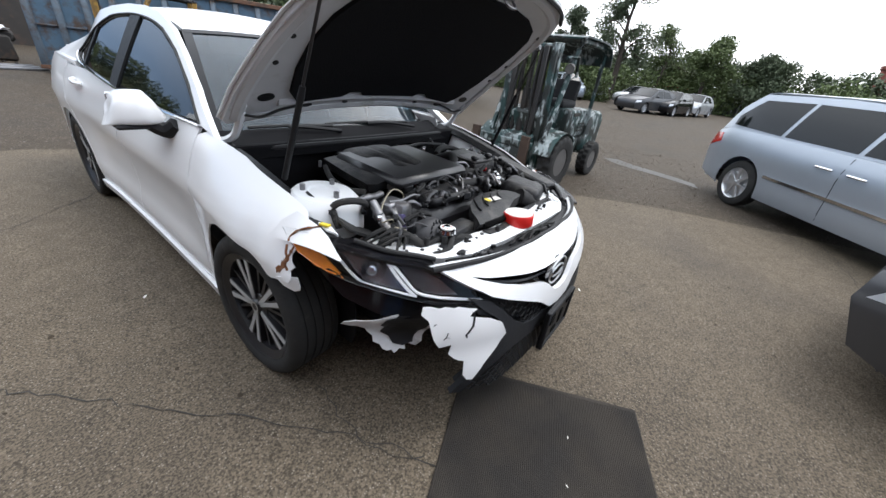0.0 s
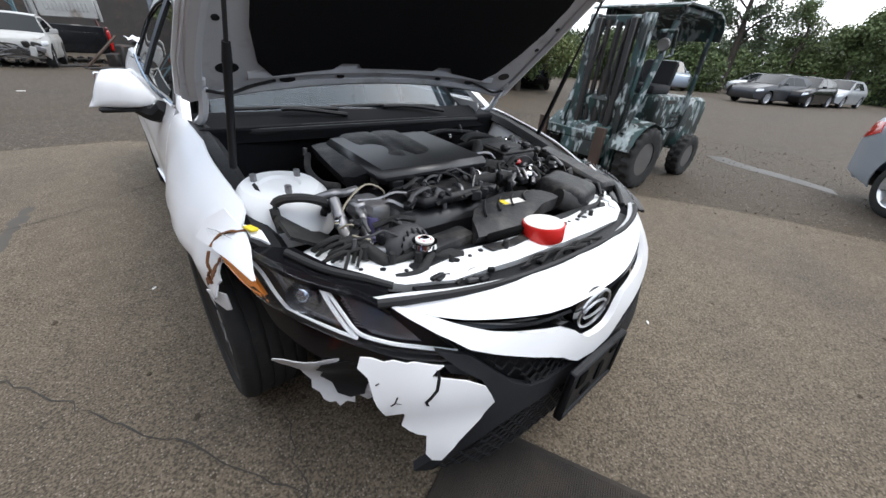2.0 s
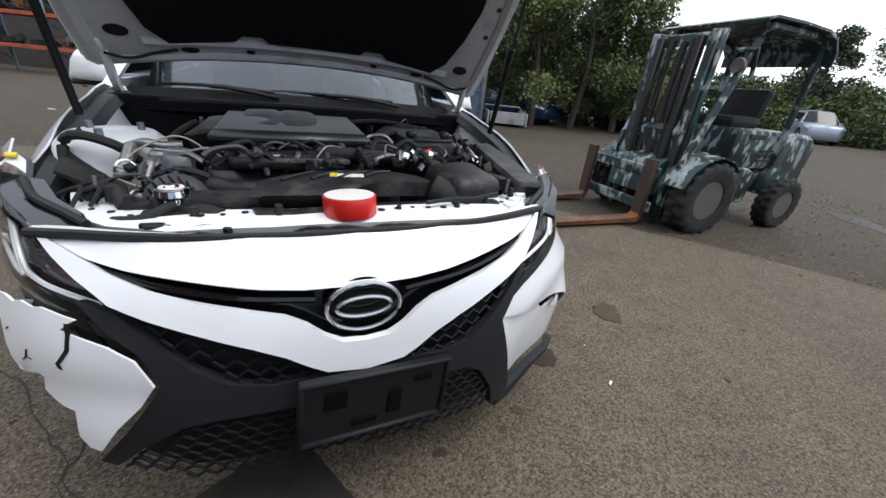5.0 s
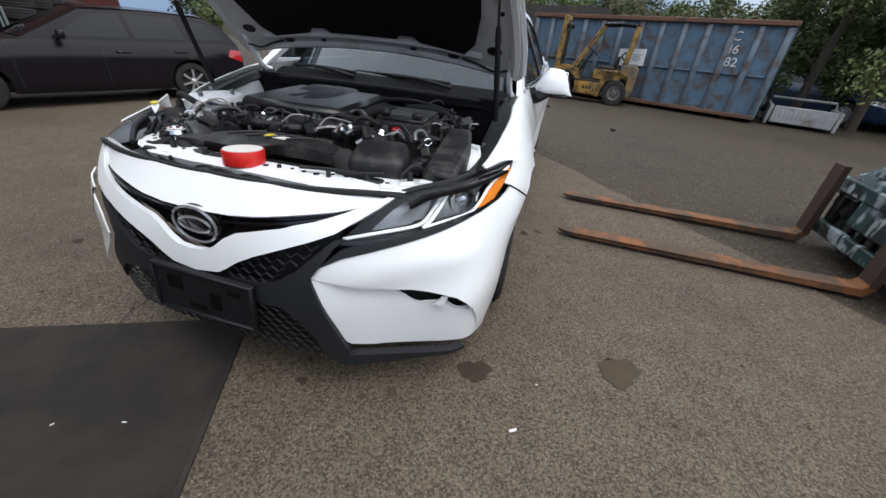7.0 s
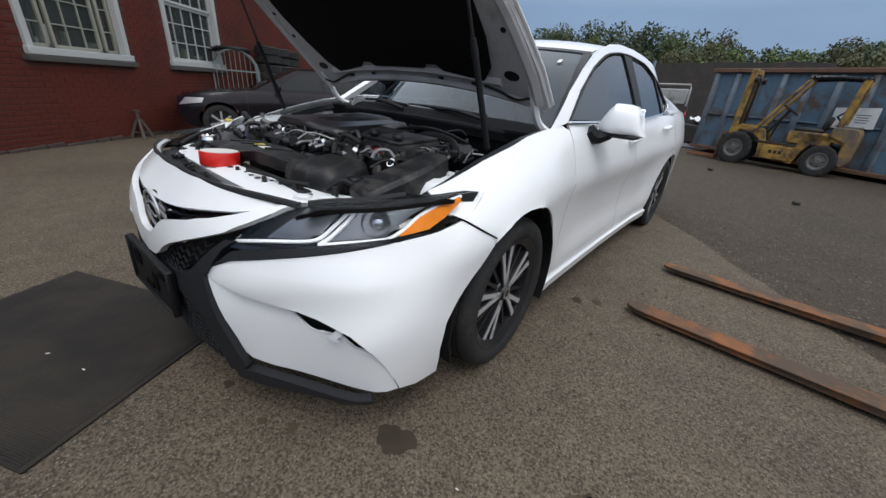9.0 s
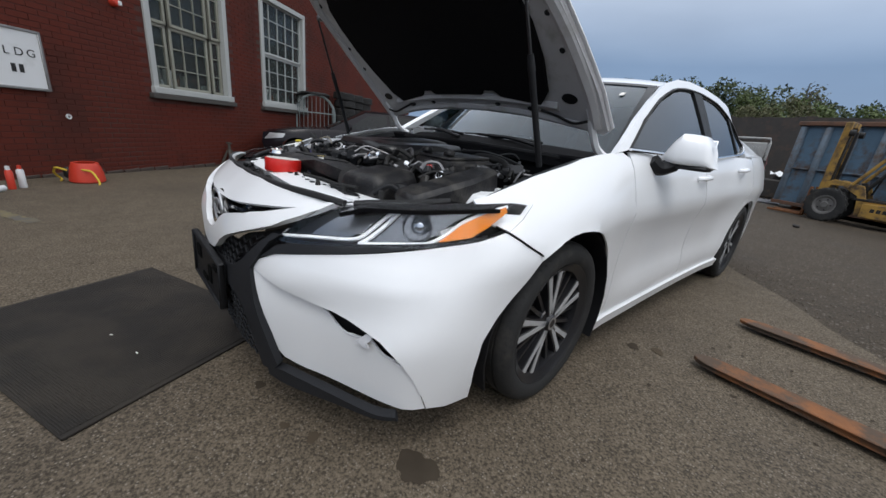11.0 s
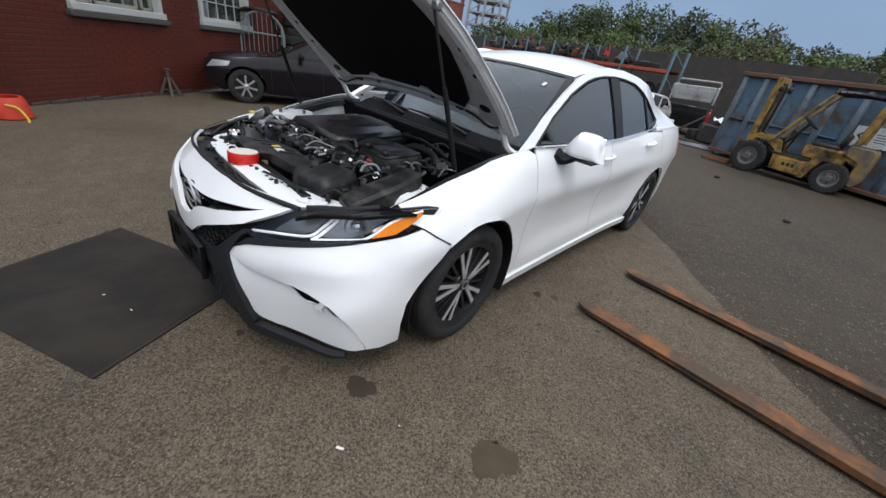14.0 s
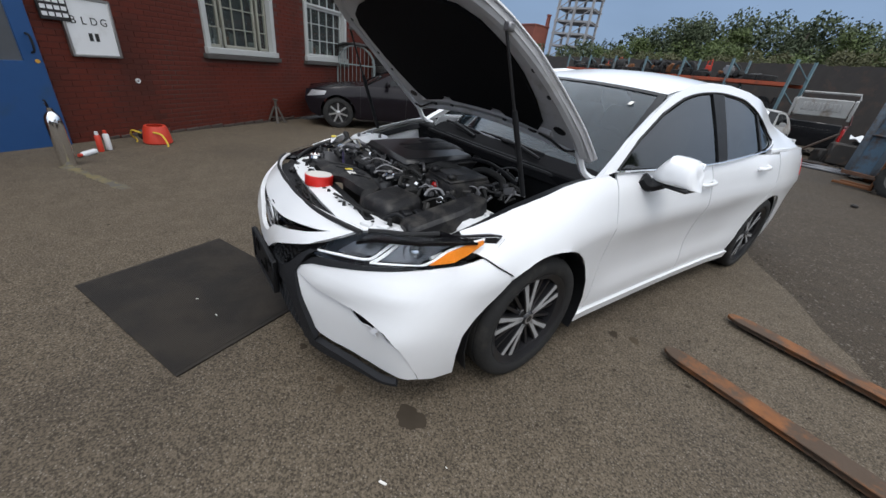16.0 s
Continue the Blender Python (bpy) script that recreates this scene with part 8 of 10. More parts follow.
        box(bm, (s * (W / 2 - 0.03), yb0 + 0.40, ztop(yb0 + 0.4) + 0.03), (0.10, 0.04, 0.04), 0.01)
        part("mirror", bm, bumper or paint, car)
        for y, z in handles:
            x0 = side(y, z)[0]
            bm = B()
            tube(bm, [(s * (x0 + 0.004), y - 0.10, z), (s * (x0 + 0.03), y - 0.06, z + 0.004), (s * (x0 + 0.03), y + 0.06, z + 0.006), (s * (x0 + 0.004), y + 0.10, z + 0.004)], 0.013, 6, 3)
            part("door_handle", bm, strip or paint, car)
        for y in (fa + ar + 0.10, (fa + ra) / 2 + 0.12):
            bm = patch([(y, 0.27), (y + 0.008, 0.27), (y + 0.008, ztop(y) - 0.02), (y, ztop(y) - 0.02)], side, 0.12, 0.002, off=0.0022)
            part("door_gap", bm if s > 0 else flip(bm), INK_SHADE, car)
        if strip:
            bm = patch([(fa + ar + 0.03, 0.50), (ra - ar - 0.03, 0.52), (ra - ar - 0.03, 0.555), (fa + ar + 0.03, 0.535)], side, 0.3, 0.01, off=0.011)
            part("side_moulding", bm if s > 0 else flip(bm), strip, car)
    w0 = road_wheel(car, r, 0.21, face, hub, spokes)
    w0.matrix_basis = pose(W / 2 - 0.135, fa, r)
    for x, y, z in ((1, ra, 0), (-1, fa, 180), (-1, ra, 180)):
        copy_thing(w0, pose(x * (W / 2 - 0.135), y, r, 0, 0, z))
    return car


def facing(px, py, fx, fy, side_sign, W, axle):
    """Pose of a car whose wheel on one flank (side_sign +1: its own left, +x) stands at px, py, heading fx, fy; axle is that wheel's y."""
    f = Vector((fx, fy, 0)).normalized()
    rot = Matrix.Rotation(math.atan2(-f.x, f.y) + math.pi, 4, "Z")
    return Matrix.Translation((px, py, 0)) @ rot @ Matrix.Translation((-side_sign * W / 2, -axle, 0))


# silver minivan beside the lot, its right flank to the camera
van = parked_car("minivan", "silver minivan with dark tinted windows", facing(5.38, -0.53, -0.755, -0.655, -1, 1.98, 0.98 + 2.82), SILVER, 4.75, 1.98, 1.58, 0.98, 2.82, 0.325, 1.0, 0.88, 1.02, (1.05, 1.95, 4.25, 4.66), 0.98,
    [[(1.42, 1.03), (1.98, 1.44), (2.42, 1.47), (2.48, 1.04)], [(2.54, 1.04), (2.48, 1.475), (3.38, 1.475), (3.46, 1.05)], [(3.52, 1.05), (3.44, 1.475), (4.15, 1.45), (4.42, 1.20), (4.40, 1.08)]],
    wagon=True, face=SILVERF, hub=SILVERF, cat="van", spokes=7, handles=((2.35, 0.82), (2.72, 0.83)), strip=CHROME, bumper=BLACKP)
# dark wagon by the brick wall, its left flank to the camera
parked_car("station_wagon", "dark plum station wagon parked by the brick wall", Matrix.Translation((0, 0, hgt(-6.6, 3.0))) @ facing(-6.55, 2.62, -0.34, -0.94, 1, 1.70, 0.70), NAVY, 4.54, 1.70, 1.42, 0.70, 2.78, 0.325, 0.94, 0.78, 0.93, (1.35, 2.15, 3.95, 4.50), 0.92,
    [[(1.72, 0.985), (2.2, 1.30), (2.62, 1.345), (2.66, 0.995)], [(2.72, 0.995), (2.68, 1.35), (3.42, 1.34), (3.50, 1.01)], [(3.60, 1.01), (3.56, 1.32), (3.95, 1.28), (4.22, 1.10), (4.18, 1.03)]],
    wagon=True, handles=((2.5, 0.80), (3.35, 0.82)), spokes=7, hub=RIMBLK, glass=DGLASS)
parked_car("car", "dark grey car with an amber corner lamp", pose(1.93, -1.38, 0, 0, 0, 161), GREYCAR, 4.5, 1.78, 1.42, 0.88, 2.65, 0.31, 0.92, 0.74, 0.93, (1.3, 2.05, 3.3, 4.0), 0.95,
    [[(1.65, 0.96), (2.1, 1.30), (2.5, 1.33), (2.55, 0.97)], [(2.6, 0.97), (2.56, 1.33), (3.2, 1.30), (3.45, 1.0)]])
sedan_win = [[(1.65, 0.96), (2.1, 1.32), (2.5, 1.36), (2.55, 0.97)], [(2.6, 0.97), (2.56, 1.36), (3.2, 1.33), (3.5, 1.0)]]
suv_win = [[(1.55, 1.1), (1.95, 1.58), (2.45, 1.62), (2.5, 1.1)], [(2.56, 1.1), (2.52, 1.62), (3.35, 1.62), (3.4, 1.1)], [(3.48, 1.1), (3.44, 1.6), (4.1, 1.56), (4.25, 1.15)]]


def far_car(label, az, dist, yaw, paint, kind="sedan", eye=(-0.6, -0.4)):
    a = radians(az)
    m = pose(eye[0] + dist * math.sin(a), eye[1] + dist * math.cos(a), 0, 0, 0, yaw)
    if kind == "suv":
        parked_car("suv", label, m, paint, 4.7, 1.9, 1.76, 0.9, 2.8, 0.37, 1.06, 0.98, 1.08, (1.25, 1.85, 4.2, 4.6), 1.05, suv_win, wagon=True, group="cars along the far edge", cat="car")
    else:
        parked_car("car", label, m, paint, 4.55, 1.8, 1.46, 0.92, 2.7, 0.32, 0.94, 0.76, 0.95, (1.3, 2.1, 3.35, 4.1), 0.97, sedan_win, group="cars along the far edge", cat="car", face=SILVERF, hub=SILVERF)


far_car("grey sedan with a crushed nose on the dirt lot", 75.6, 25.5, -112, GREYCAR)
far_car("black sedan parked behind the grey one", 79.6, 27.0, -100, BLACKCAR)
far_car("pale car at the edge of the lot", 82.6, 31.0, -100, PALECAR)
far_car("silver SUV parked by the trees", 69.0, 30.0, -50, SILVER, "suv")
far_car("pale hatchback by the trees", 72.0, 34.0, -70, PALECAR)
far_car("silver sedan in the row of cars", 75.0, 34.0, -110, PALECAR)
far_car("black SUV parked on the dirt lot", 50.2, 22.0, 130, BLACKCAR, "suv")
far_car("blue SUV parked by the trees", 41.6, 26.0, 20, BLUECAR, "suv")
far_car("blue car with a crumpled hood by the bushes", 35.6, 15.2, 20, BLUECAR, "sedan", (1.0, -0.66))

# ---------------------------------------------------------------- brick building
wd = Vector((-0.62, 0.785, 0)).normalized()
BM = Matrix.Translation((-7.603, 1.640, 0)) @ Matrix.Rotation(math.atan2(wd.y, wd.x), 4, "Z")
# local: x along the wall, -y towards the yard, z up
W0, W1, WH = -9.0, 13.0, 5.2
holes = [(-1.66, -0.10, 1.13, 3.20), (1.08, 2.70, 1.13, 3.35), (-6.08, -5.05, -0.32, 2.15)]
WB = -0.34
wall = new("wall_west")
wall.matrix_basis = BM
tagged(wall, "red painted brick wall of a workshop", "wall", kind="structure")
bm = B()
xs = sorted({W0, W1} | {h[0] for h in holes} | {h[1] for h in holes})
for a, b in zip(xs, xs[1:]):
    cut = [h for h in holes if h[0] <= a and h[1] >= b]
    spans = [(WB, WH)] if not cut else [(WB, cut[0][2]), (cut[0][3], WH)]
    for z0, z1 in spans:
        if z1 > z0 + 0.01:
            box(bm, ((a + b) / 2, 0.14, (z0 + z1) / 2), (b - a, 0.28, z1 - z0), 0.0)
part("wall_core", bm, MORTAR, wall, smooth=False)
bm = B()
box(bm, ((W0 + W1) / 2, 4.0, WH + 0.1), (W1 - W0 + 0.4, 8.4, 0.2), 0.02)
part("roof_slab", bm, JUNK, wall, smooth=False)
bm = B()
box(bm, ((W0 + W1) / 2, 7.5, WH / 2), (W1 - W0, 0.25, WH), 0.0)
box(bm, (W0 + 0.1, 3.8, WH / 2), (0.25, 7.4, WH), 0.0)
box(bm, (W1 - 0.1, 3.8, WH / 2), (0.25, 7.4, WH), 0.0)
part("back_walls", bm, MORTAR, wall, smooth=False)
bm = B()
for k in range(26):
    box(bm, (-3.6 + 0.26 * k, -0.006, 0.022 + hgt(-7.6 - 0.62 * (-3.6 + 0.26 * k))), (0.24, 0.03 + 0.02 * ((k * 7) % 3), 0.04 + 0.018 * ((k * 5) % 4)), 0.008, (0, 3 * ((k * 3) % 3) - 3, 0))
part("footing", bm, CONC, wall)


def sash_window(nm, x0, x1, z0, z1, paint, lites, label):
    win = new(nm)
    win.matrix_basis = BM
    tagged(win, label, "window", kind="structure")
    for c, s in (((x0 - 0.03, 0.02, (z0 + z1) / 2), (0.10, 0.12, z1 - z0 + 0.1)), ((x1 + 0.03, 0.02, (z0 + z1) / 2), (0.10, 0.12, z1 - z0 + 0.1)), (((x0 + x1) / 2, 0.02, z1 + 0.03), (x1 - x0 + 0.16, 0.12, 0.10)), (((x0 + x1) / 2, 0.0, z0 + 0.01), (x1 - x0 + 0.2, 0.16, 0.10))):
        bm = B()
        box(bm, c, s, 0.008)
        part("window_frame", bm, WTRIM, win)
    bm = B()
    box(bm, ((x0 + x1) / 2, -0.02, z0 - 0.085), (x1 - x0 + 0.30, 0.16, 0.08), 0.01)
    part("window_sill", bm, SILL, win)
    bm = B()
    box(bm, ((x0 + x1) / 2, 0.6, (z0 + z1) / 2), (x1 - x0 - 0.02, 0.02, z1 - z0), 0.0)
    part("room_backing", bm, JUNK, win)
    rg = random.Random(9)
    for k in range(7):
        bm = B()
        h = rg.uniform(0.1, 0.4)
        box(bm, (rg.uniform(x0 + 0.1, x1 - 0.1), 0.40, z0 + 0.05 + h / 2), (rg.uniform(0.08, 0.2), 0.1, h), 0.01)
        part("shelf_clutter", bm, rg.choice((CARD, JUNK, RUST, CREAM)), win)
    for a, b, nx in lites:
        for hi in (0, 1):
            zz0, zz1 = (z0 + 0.06, (z0 + z1) / 2) if hi == 0 else ((z0 + z1) / 2, z1)
            y = 0.10 if hi == 0 else 0.07
            for c, s in (((a + 0.025, y, (zz0 + zz1) / 2), (0.05, 0.05, zz1 - zz0)), ((b - 0.025, y, (zz0 + zz1) / 2), (0.05, 0.05, zz1 - zz0)), (((a + b) / 2, y, zz0 + 0.025), (b - a, 0.05, 0.05)), (((a + b) / 2, y, zz1 - 0.025), (b - a, 0.05, 0.05))):
                bm = B()
                box(bm, c, s, 0.006)
                part("sash_bar", bm, paint, win)
            for k in range(1, nx):
                bm = B()
                box(bm, (a + (b - a) * k / nx, y, (zz0 + zz1) / 2), (0.018, 0.03, zz1 - zz0 - 0.06), 0.003)
                part("glazing_bar", bm, paint, win)
            for k in range(1, 3):
                bm = B()
                box(bm, ((a + b) / 2, y, zz0 + (zz1 - zz0) * k / 3), (b - a - 0.06, 0.03, 0.018), 0.003)
                part("glazing_bar", bm, paint, win)
            bm = B()
            box(bm, ((a + b) / 2, y + 0.012, (zz0 + zz1) / 2), (b - a - 0.06, 0.005, zz1 - zz0 - 0.06), 0.0)
            ob = part("pane", bm, PANE, win)
            ob.visible_shadow = False
    return win


sash_window("window_1", -1.66, -0.10, 1.13, 3.20, CREAM, ((-1.64, -1.30, 1), (-1.24, -0.43, 3), (-0.37, -0.12, 1)), "triple cream sash window with white surround")
sash_window("window_2", 1.08, 2.70, 1.13, 3.35, WTRIM, ((1.10, 2.68, 5),), "white sash window with small panes")
# blue door, standing in its opening with a dark gap beside it
door = new("door_1")
door.matrix_basis = BM @ Matrix.Translation((-0.33, 0, 0.03))
tagged(door, "blue steel door with a wired glass panel", "door", kind="structure")
bm = B()
for c, s in (((-4.22, -0.03, 0.335), (0.90, 0.06, 1.01)), ((-4.22, -0.03, 1.98), (0.90, 0.06, 0.34)), ((-4.60, -0.03, 1.32), (0.14, 0.06, 0.99)), ((-3.86, -0.03, 1.32), (0.18, 0.06, 0.99))):
    box(bm, c, s, 0.003)
part("door_leaf", bm, DOORB, door)
bm = B()
box(bm, (-4.24, -0.03, 1.32), (0.60, 0.02, 0.98), 0.002)
part("door_glass", bm, mat("reflective_door_glass", (0.20, 0.22, 0.25), 0.12, metal=0.6, var=0.25, scale=1.6), door)
bm = B()
tube(bm, [(-3.85, -0.06, 1.13), (-3.85, -0.12, 1.10), (-3.85, -0.12, 0.96), (-3.85, -0.06, 0.93)], 0.012, 6, 3)
part("door_handle", bm, BLACKP, door)
bm = B()
cyl(bm, (-3.83, -0.06, 0.84), (-3.83, -0.075, 0.84), 0.022, seg=14)
part("lock", bm, BRAZEN, door)
# added black sheet, set back in the opening, paints the shade indoors
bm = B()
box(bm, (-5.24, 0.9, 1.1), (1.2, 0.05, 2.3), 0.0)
part("doorway_dark", bm, INK_SHADE, door)

board = thing("sign_board", "white sign board with black letters on the brick wall", "sign", m=BM @ Matrix.Translation((0.539, 0, -0.245)) @ Matrix.Diagonal((1.226, 1, 1.23, 1)))
bm = B()
box(bm, (-3.27, -0.03, 1.24), (0.44, 0.03, 0.52), 0.004)
part("panel", bm, SIGNW, board)
for c, s in (((-3.27, -0.035, 1.505), (0.47, 0.045, 0.025)), ((-3.27, -0.035, 0.975), (0.47, 0.045, 0.025)), ((-3.50, -0.035, 1.24), (0.025, 0.045, 0.55)), ((-3.04, -0.035, 1.24), (0.025, 0.045, 0.55))):
    bm = B()
    box(bm, c, s, 0.004)
    part("frame", bm, STEEL, board)
for i, ch in enumerate("BLDG"):
    text("lettering", ch, 0.10, INK_SHADE, board, Matrix.Translation((-3.42 + 0.095 * i, -0.048, 1.30)) @ FACE)
for i in range(2):
    bm = B()
    box(bm, (-3.295 + 0.06 * i, -0.047, 1.155), (0.035, 0.003, 0.075), 0.0)
    part("print_bar", bm, INK_SHADE, board)
black = thing("notice_board", "small black notice board with white print", "sign", m=BM @ Matrix.Translation((0.37, 0, -0.22)) @ Matrix.Diagonal((1.16, 1, 1.22, 1)))
bm = B()
box(bm, (-3.62, -0.05, 1.39), (0.26, 0.03, 0.24), 0.004)
part("panel", bm, INK_SHADE, black)
for k in range(3):
    for j in range(4):
        bm = B()
        box(bm, (-3.71 + 0.06 * j, -0.0665, 1.44 - 0.06 * k), (0.045, 0.003, 0.035), 0.0)
        part("print_bar", bm, SIGNW, black)
alarm = thing("alarm_bell", "red fire alarm horn on the brick wall", "alarm", m=BM)
bm = B()
lathe(bm, [(0, 0.09), (0.04, 0.085), (0.06, 0.06), (0.065, 0.0), (0, 0.0)], Matrix.Translation((-2.175, 0.0, 2.25)) @ Matrix.Rotation(radians(90), 4, "X"), 20)
part("horn", bm, SAFER, alarm)
bm = B()
box(bm, (-2.145, -0.09, 2.24), (0.05, 0.03, 0.06), 0.008)
part("strobe", bm, SIGNW, alarm)
vent = thing("wall_vent", "small round white pipe cap in the wall", "vent", m=BM)
bm = B()
lathe(bm, [(0.015, 0.02), (0.03, 0.025), (0.034, 0.015), (0.034, 0.0), (0, 0)], Matrix.Translation((-3.02, 0.0, 0.645)) @ Matrix.Rotation(radians(90), 4, "X"), 18)
part("cap", bm, SIGNW, vent)

# things by the wall
ext = thing("fire_extinguisher", "stainless steel fire extinguisher standing on the concrete", "extinguisher", m=pose(-3.81, -1.40, hgt(-3.81) + 0.004) @ Matrix.Diagonal((0.8, 0.8, 1, 1)))
bm = B()
lathe(bm, [(0, 0), (0.085, 0), (0.09, 0.012), (0.09, 0.46), (0.08, 0.52), (0.05, 0.56), (0.025, 0.575), (0.025, 0.61), (0, 0.61)], seg=28)
part("cylinder", bm, CHROME, ext)
bm = B()
tube(bm, [(-0.02, 0, 0.60), (0.04, 0, 0.63), (0.10, 0, 0.66)], 0.010, 6, 3)
tube(bm, [(-0.02, 0, 0.63), (0.05, 0, 0.68), (0.11, 0, 0.69)], 0.009, 6, 3)
part("handle", bm, BLACKP, ext)
bm = B()
tube(bm, [(-0.02, 0.0, 0.60), (-0.10, 0.02, 0.55), (-0.105, 0.02, 0.35), (-0.095, 0.02, 0.15)], 0.011, 6, 4)
part("hose", bm, RUBBER, ext)
reel = thing("cord_reel", "red plastic cord reel with yellow rope on the ground", "reel", m=pose(-5.05, -0.62, hgt(-5.05) + 0.004, 0, 0, 40))
bm = B()
lathe(bm, [(0.16, 0.0), (0.18, 0.02), (0.17, 0.10), (0.15, 0.20), (0.13, 0.25), (0.10, 0.25), (0.12, 0.20), (0.14, 0.10), (0.15, 0.02)], seg=24, closed=True)
part("shell", bm, SAFER, reel)
# black block paints the shade of a recess; the shell is not hollowed
bm = B()
box(bm, (-0.12, -0.13, 0.12), (0.10, 0.06, 0.14), 0.03)
part("recess", bm, INK_SHADE, reel)
bm = B()
tube(bm, [(-0.05, -0.18, 0.16), (-0.18, -0.20, 0.18), (-0.28, -0.16, 0.10), (-0.30, -0.08, 0.01), (-0.20, -0.16, 0.012)], 0.012, 6, 5)
part("rope", bm, YROPE, reel)
bm = B()
tube(bm, [(0.10, -0.12, 0.18), (0.22, -0.10, 0.16), (0.30, -0.10, 0.05), (0.32, -0.12, 0.012)], 0.012, 6, 5)
part("rope", bm, YROPE, reel)
JACKM = mat("rusty_grey_steel", (0.075, 0.065, 0.055), 0.7, metal=0.2, var=0.3, scale=9)
jack = thing("jack_stand", "grey steel jack stand on the ground by the wall", "jack stand", m=pose(-7.33, 1.48, hgt(-7.33) + 0.004, 0, 0, 38))
for k in range(4):
    a = radians(45 + 90 * k)
    bm = B()
    foot, head = Vector((0.17 * math.cos(a), 0.17 * math.sin(a), 0.0)), Vector((0.035 * math.cos(a), 0.035 * math.sin(a), 0.33))
    cyl(bm, foot, head, 0.034, 0.022, 4)
    box(bm, foot + Vector((0, 0, 0.012)), (0.08, 0.08, 0.024), 0.004, (0, 0, 45))
    part("leg", bm, JACKM, jack)
for k in range(4):
    a, b = radians(45 + 90 * k), radians(135 + 90 * k)
    bm = B()
    tube(bm, [(0.12 * math.cos(a), 0.12 * math.sin(a), 0.10), (0.12 * math.cos(b), 0.12 * math.sin(b), 0.10)], 0.012, 6, 1)
    part("tie_bar", bm, JACKM, jack)
bm = B()
cyl(bm, (0, 0, 0.24), (0, 0, 0.46), 0.028, seg=12)
box(bm, (0, 0, 0.47), (0.12, 0.05, 0.03), 0.008)
part("column", bm, JACKM, jack)
for i, (px, py) in enumerate(((-8.30, 2.62), (-8.24, 2.66), (-8.16, 2.70))):
    bm = B()
    pipe_t = thing("steel_pipe", "bare steel pipe lying by the wall", "pipe", "pipes by the wall", pose(px, py, hgt(px) + 0.026, 0, 0, 128 + 3 * i))
    cyl(bm, (-0.6, 0, 0), (0.6, 0, 0), 0.02, seg=10)
    part("tube", bm, ALU, pipe_t)
for i, (px, py, mt, tilt) in enumerate(((-4.52, -1.20, SAFER, 0), (-4.62, -1.13, SIGNW, 0), (-4.40, -1.24, SIGNW, 90))):
    can = thing("spray_can", "used spray can by the door", "can", "cans by the door", pose(px, py, hgt(px) + (0.004 if not tilt else 0.036), tilt, 0, 30 * i))
    bm = B()
    lathe(bm, [(0, 0), (0.03, 0), (0.032, 0.01), (0.032, 0.19), (0.02, 0.21), (0, 0.21)], seg=16)
    part("body", bm, mt, can)
    bm = B()
    lathe(bm, [(0, 0.25), (0.018, 0.25), (0.02, 0.205), (0, 0.205)], seg=14)
    part("cap", bm, SAFER if mt is SIGNW else SIGNW, can)
CAGEG = mat("dull_grey_wire", (0.16, 0.19, 0.19), 0.6, var=0.2, scale=8)
cage = thing("pet_cage", "arched grey wire cage leaning by the wall", "cage", m=BM @ pose(2.75, -0.36, -0.26, 0, 0, -59) @ Matrix.Diagonal((1.18, 0.7, 1.12, 1)))
for s in (-0.35, 0.35):
    bm = B()
    arch = [(-0.42, 0), (-0.42, 1.2)] + [(0.42 * math.cos(a), 1.2 + 0.42 * math.sin(a)) for a in np.linspace(math.pi, 0, 9)] + [(0.42, 1.2), (0.42, 0)]
    tube(bm, [(x, s, z) for x, z in arch], 0.018, 6, 1)
    part("arch_frame", bm, CAGEG, cage)
for k in range(9):
    bm = B()
    x = -0.36 + 0.09 * k
    top = 1.2 + math.sqrt(max(0, 0.42 ** 2 - x * x))
    tube(bm, [(x, -0.35, 0.05), (x, -0.35, top)], 0.006, 5, 1)
    part("wire", bm, CAGEG, cage)
for z in (0.3, 0.75, 1.2):
    bm = B()
    box(bm, (0, -0.35, z), (0.84, 0.02, 0.03), 0.004)
    part("cross_bar", bm, CAGEG, cage)
    bm = B()
    box(bm, (-0.42, 0, z), (0.02, 0.7, 0.03), 0.004)
    part("cross_bar", bm, CAGEG, cage)
bm = B()
grid(bm, [[(x, y, 1.64 - 0.5 * x * x + 0.03 * math.sin(9 * x + 5 * y)) for x in np.linspace(-0.4, 0.3, 7)] for y in (-0.4, -0.1, 0.2, 0.4)], 0.03)
part("black_sheet", bm, RUBBER, cage)


def tyre_mesh(r=0.33, w=0.22):
    bm = B()
    prof = [(r * 0.62, -w * 0.42), (r * 0.8, -w * 0.5), (r * 0.96, -w * 0.44)]
    for gx in (-0.25, 0.0, 0.25):
        prof += [(r, w * (gx - 0.09)), (r * 0.975, w * (gx - 0.02)), (r * 0.975, w * (gx + 0.02)), (r, w * (gx + 0.09))]
    prof += [(r * 0.96, w * 0.44), (r * 0.8, w * 0.5), (r * 0.62, w * 0.42)]
    lathe(bm, prof, Matrix(), 26, True)
    return bm


first_tyre = tagged(part("tyre", tyre_mesh(), RUBBER), "worn black tyre stacked by the wall", "tyre", "stacked tyres")
first_tyre.matrix_basis = BM @ pose(4.25, -0.45, -0.14)
rg = random.Random(5)
for col in range(5):
    for k in range(9 if col < 3 else 7):
        if col == 0 and k == 0:
            continue
        copy_thing(first_tyre, BM @ pose(4.25 + 0.74 * col + rg.uniform(-0.04, 0.04), -0.45 + rg.uniform(-0.05, 0.05), -0.14 + 0.225 * k, rg.uniform(-2, 2), rg.uniform(-2, 2), 0))

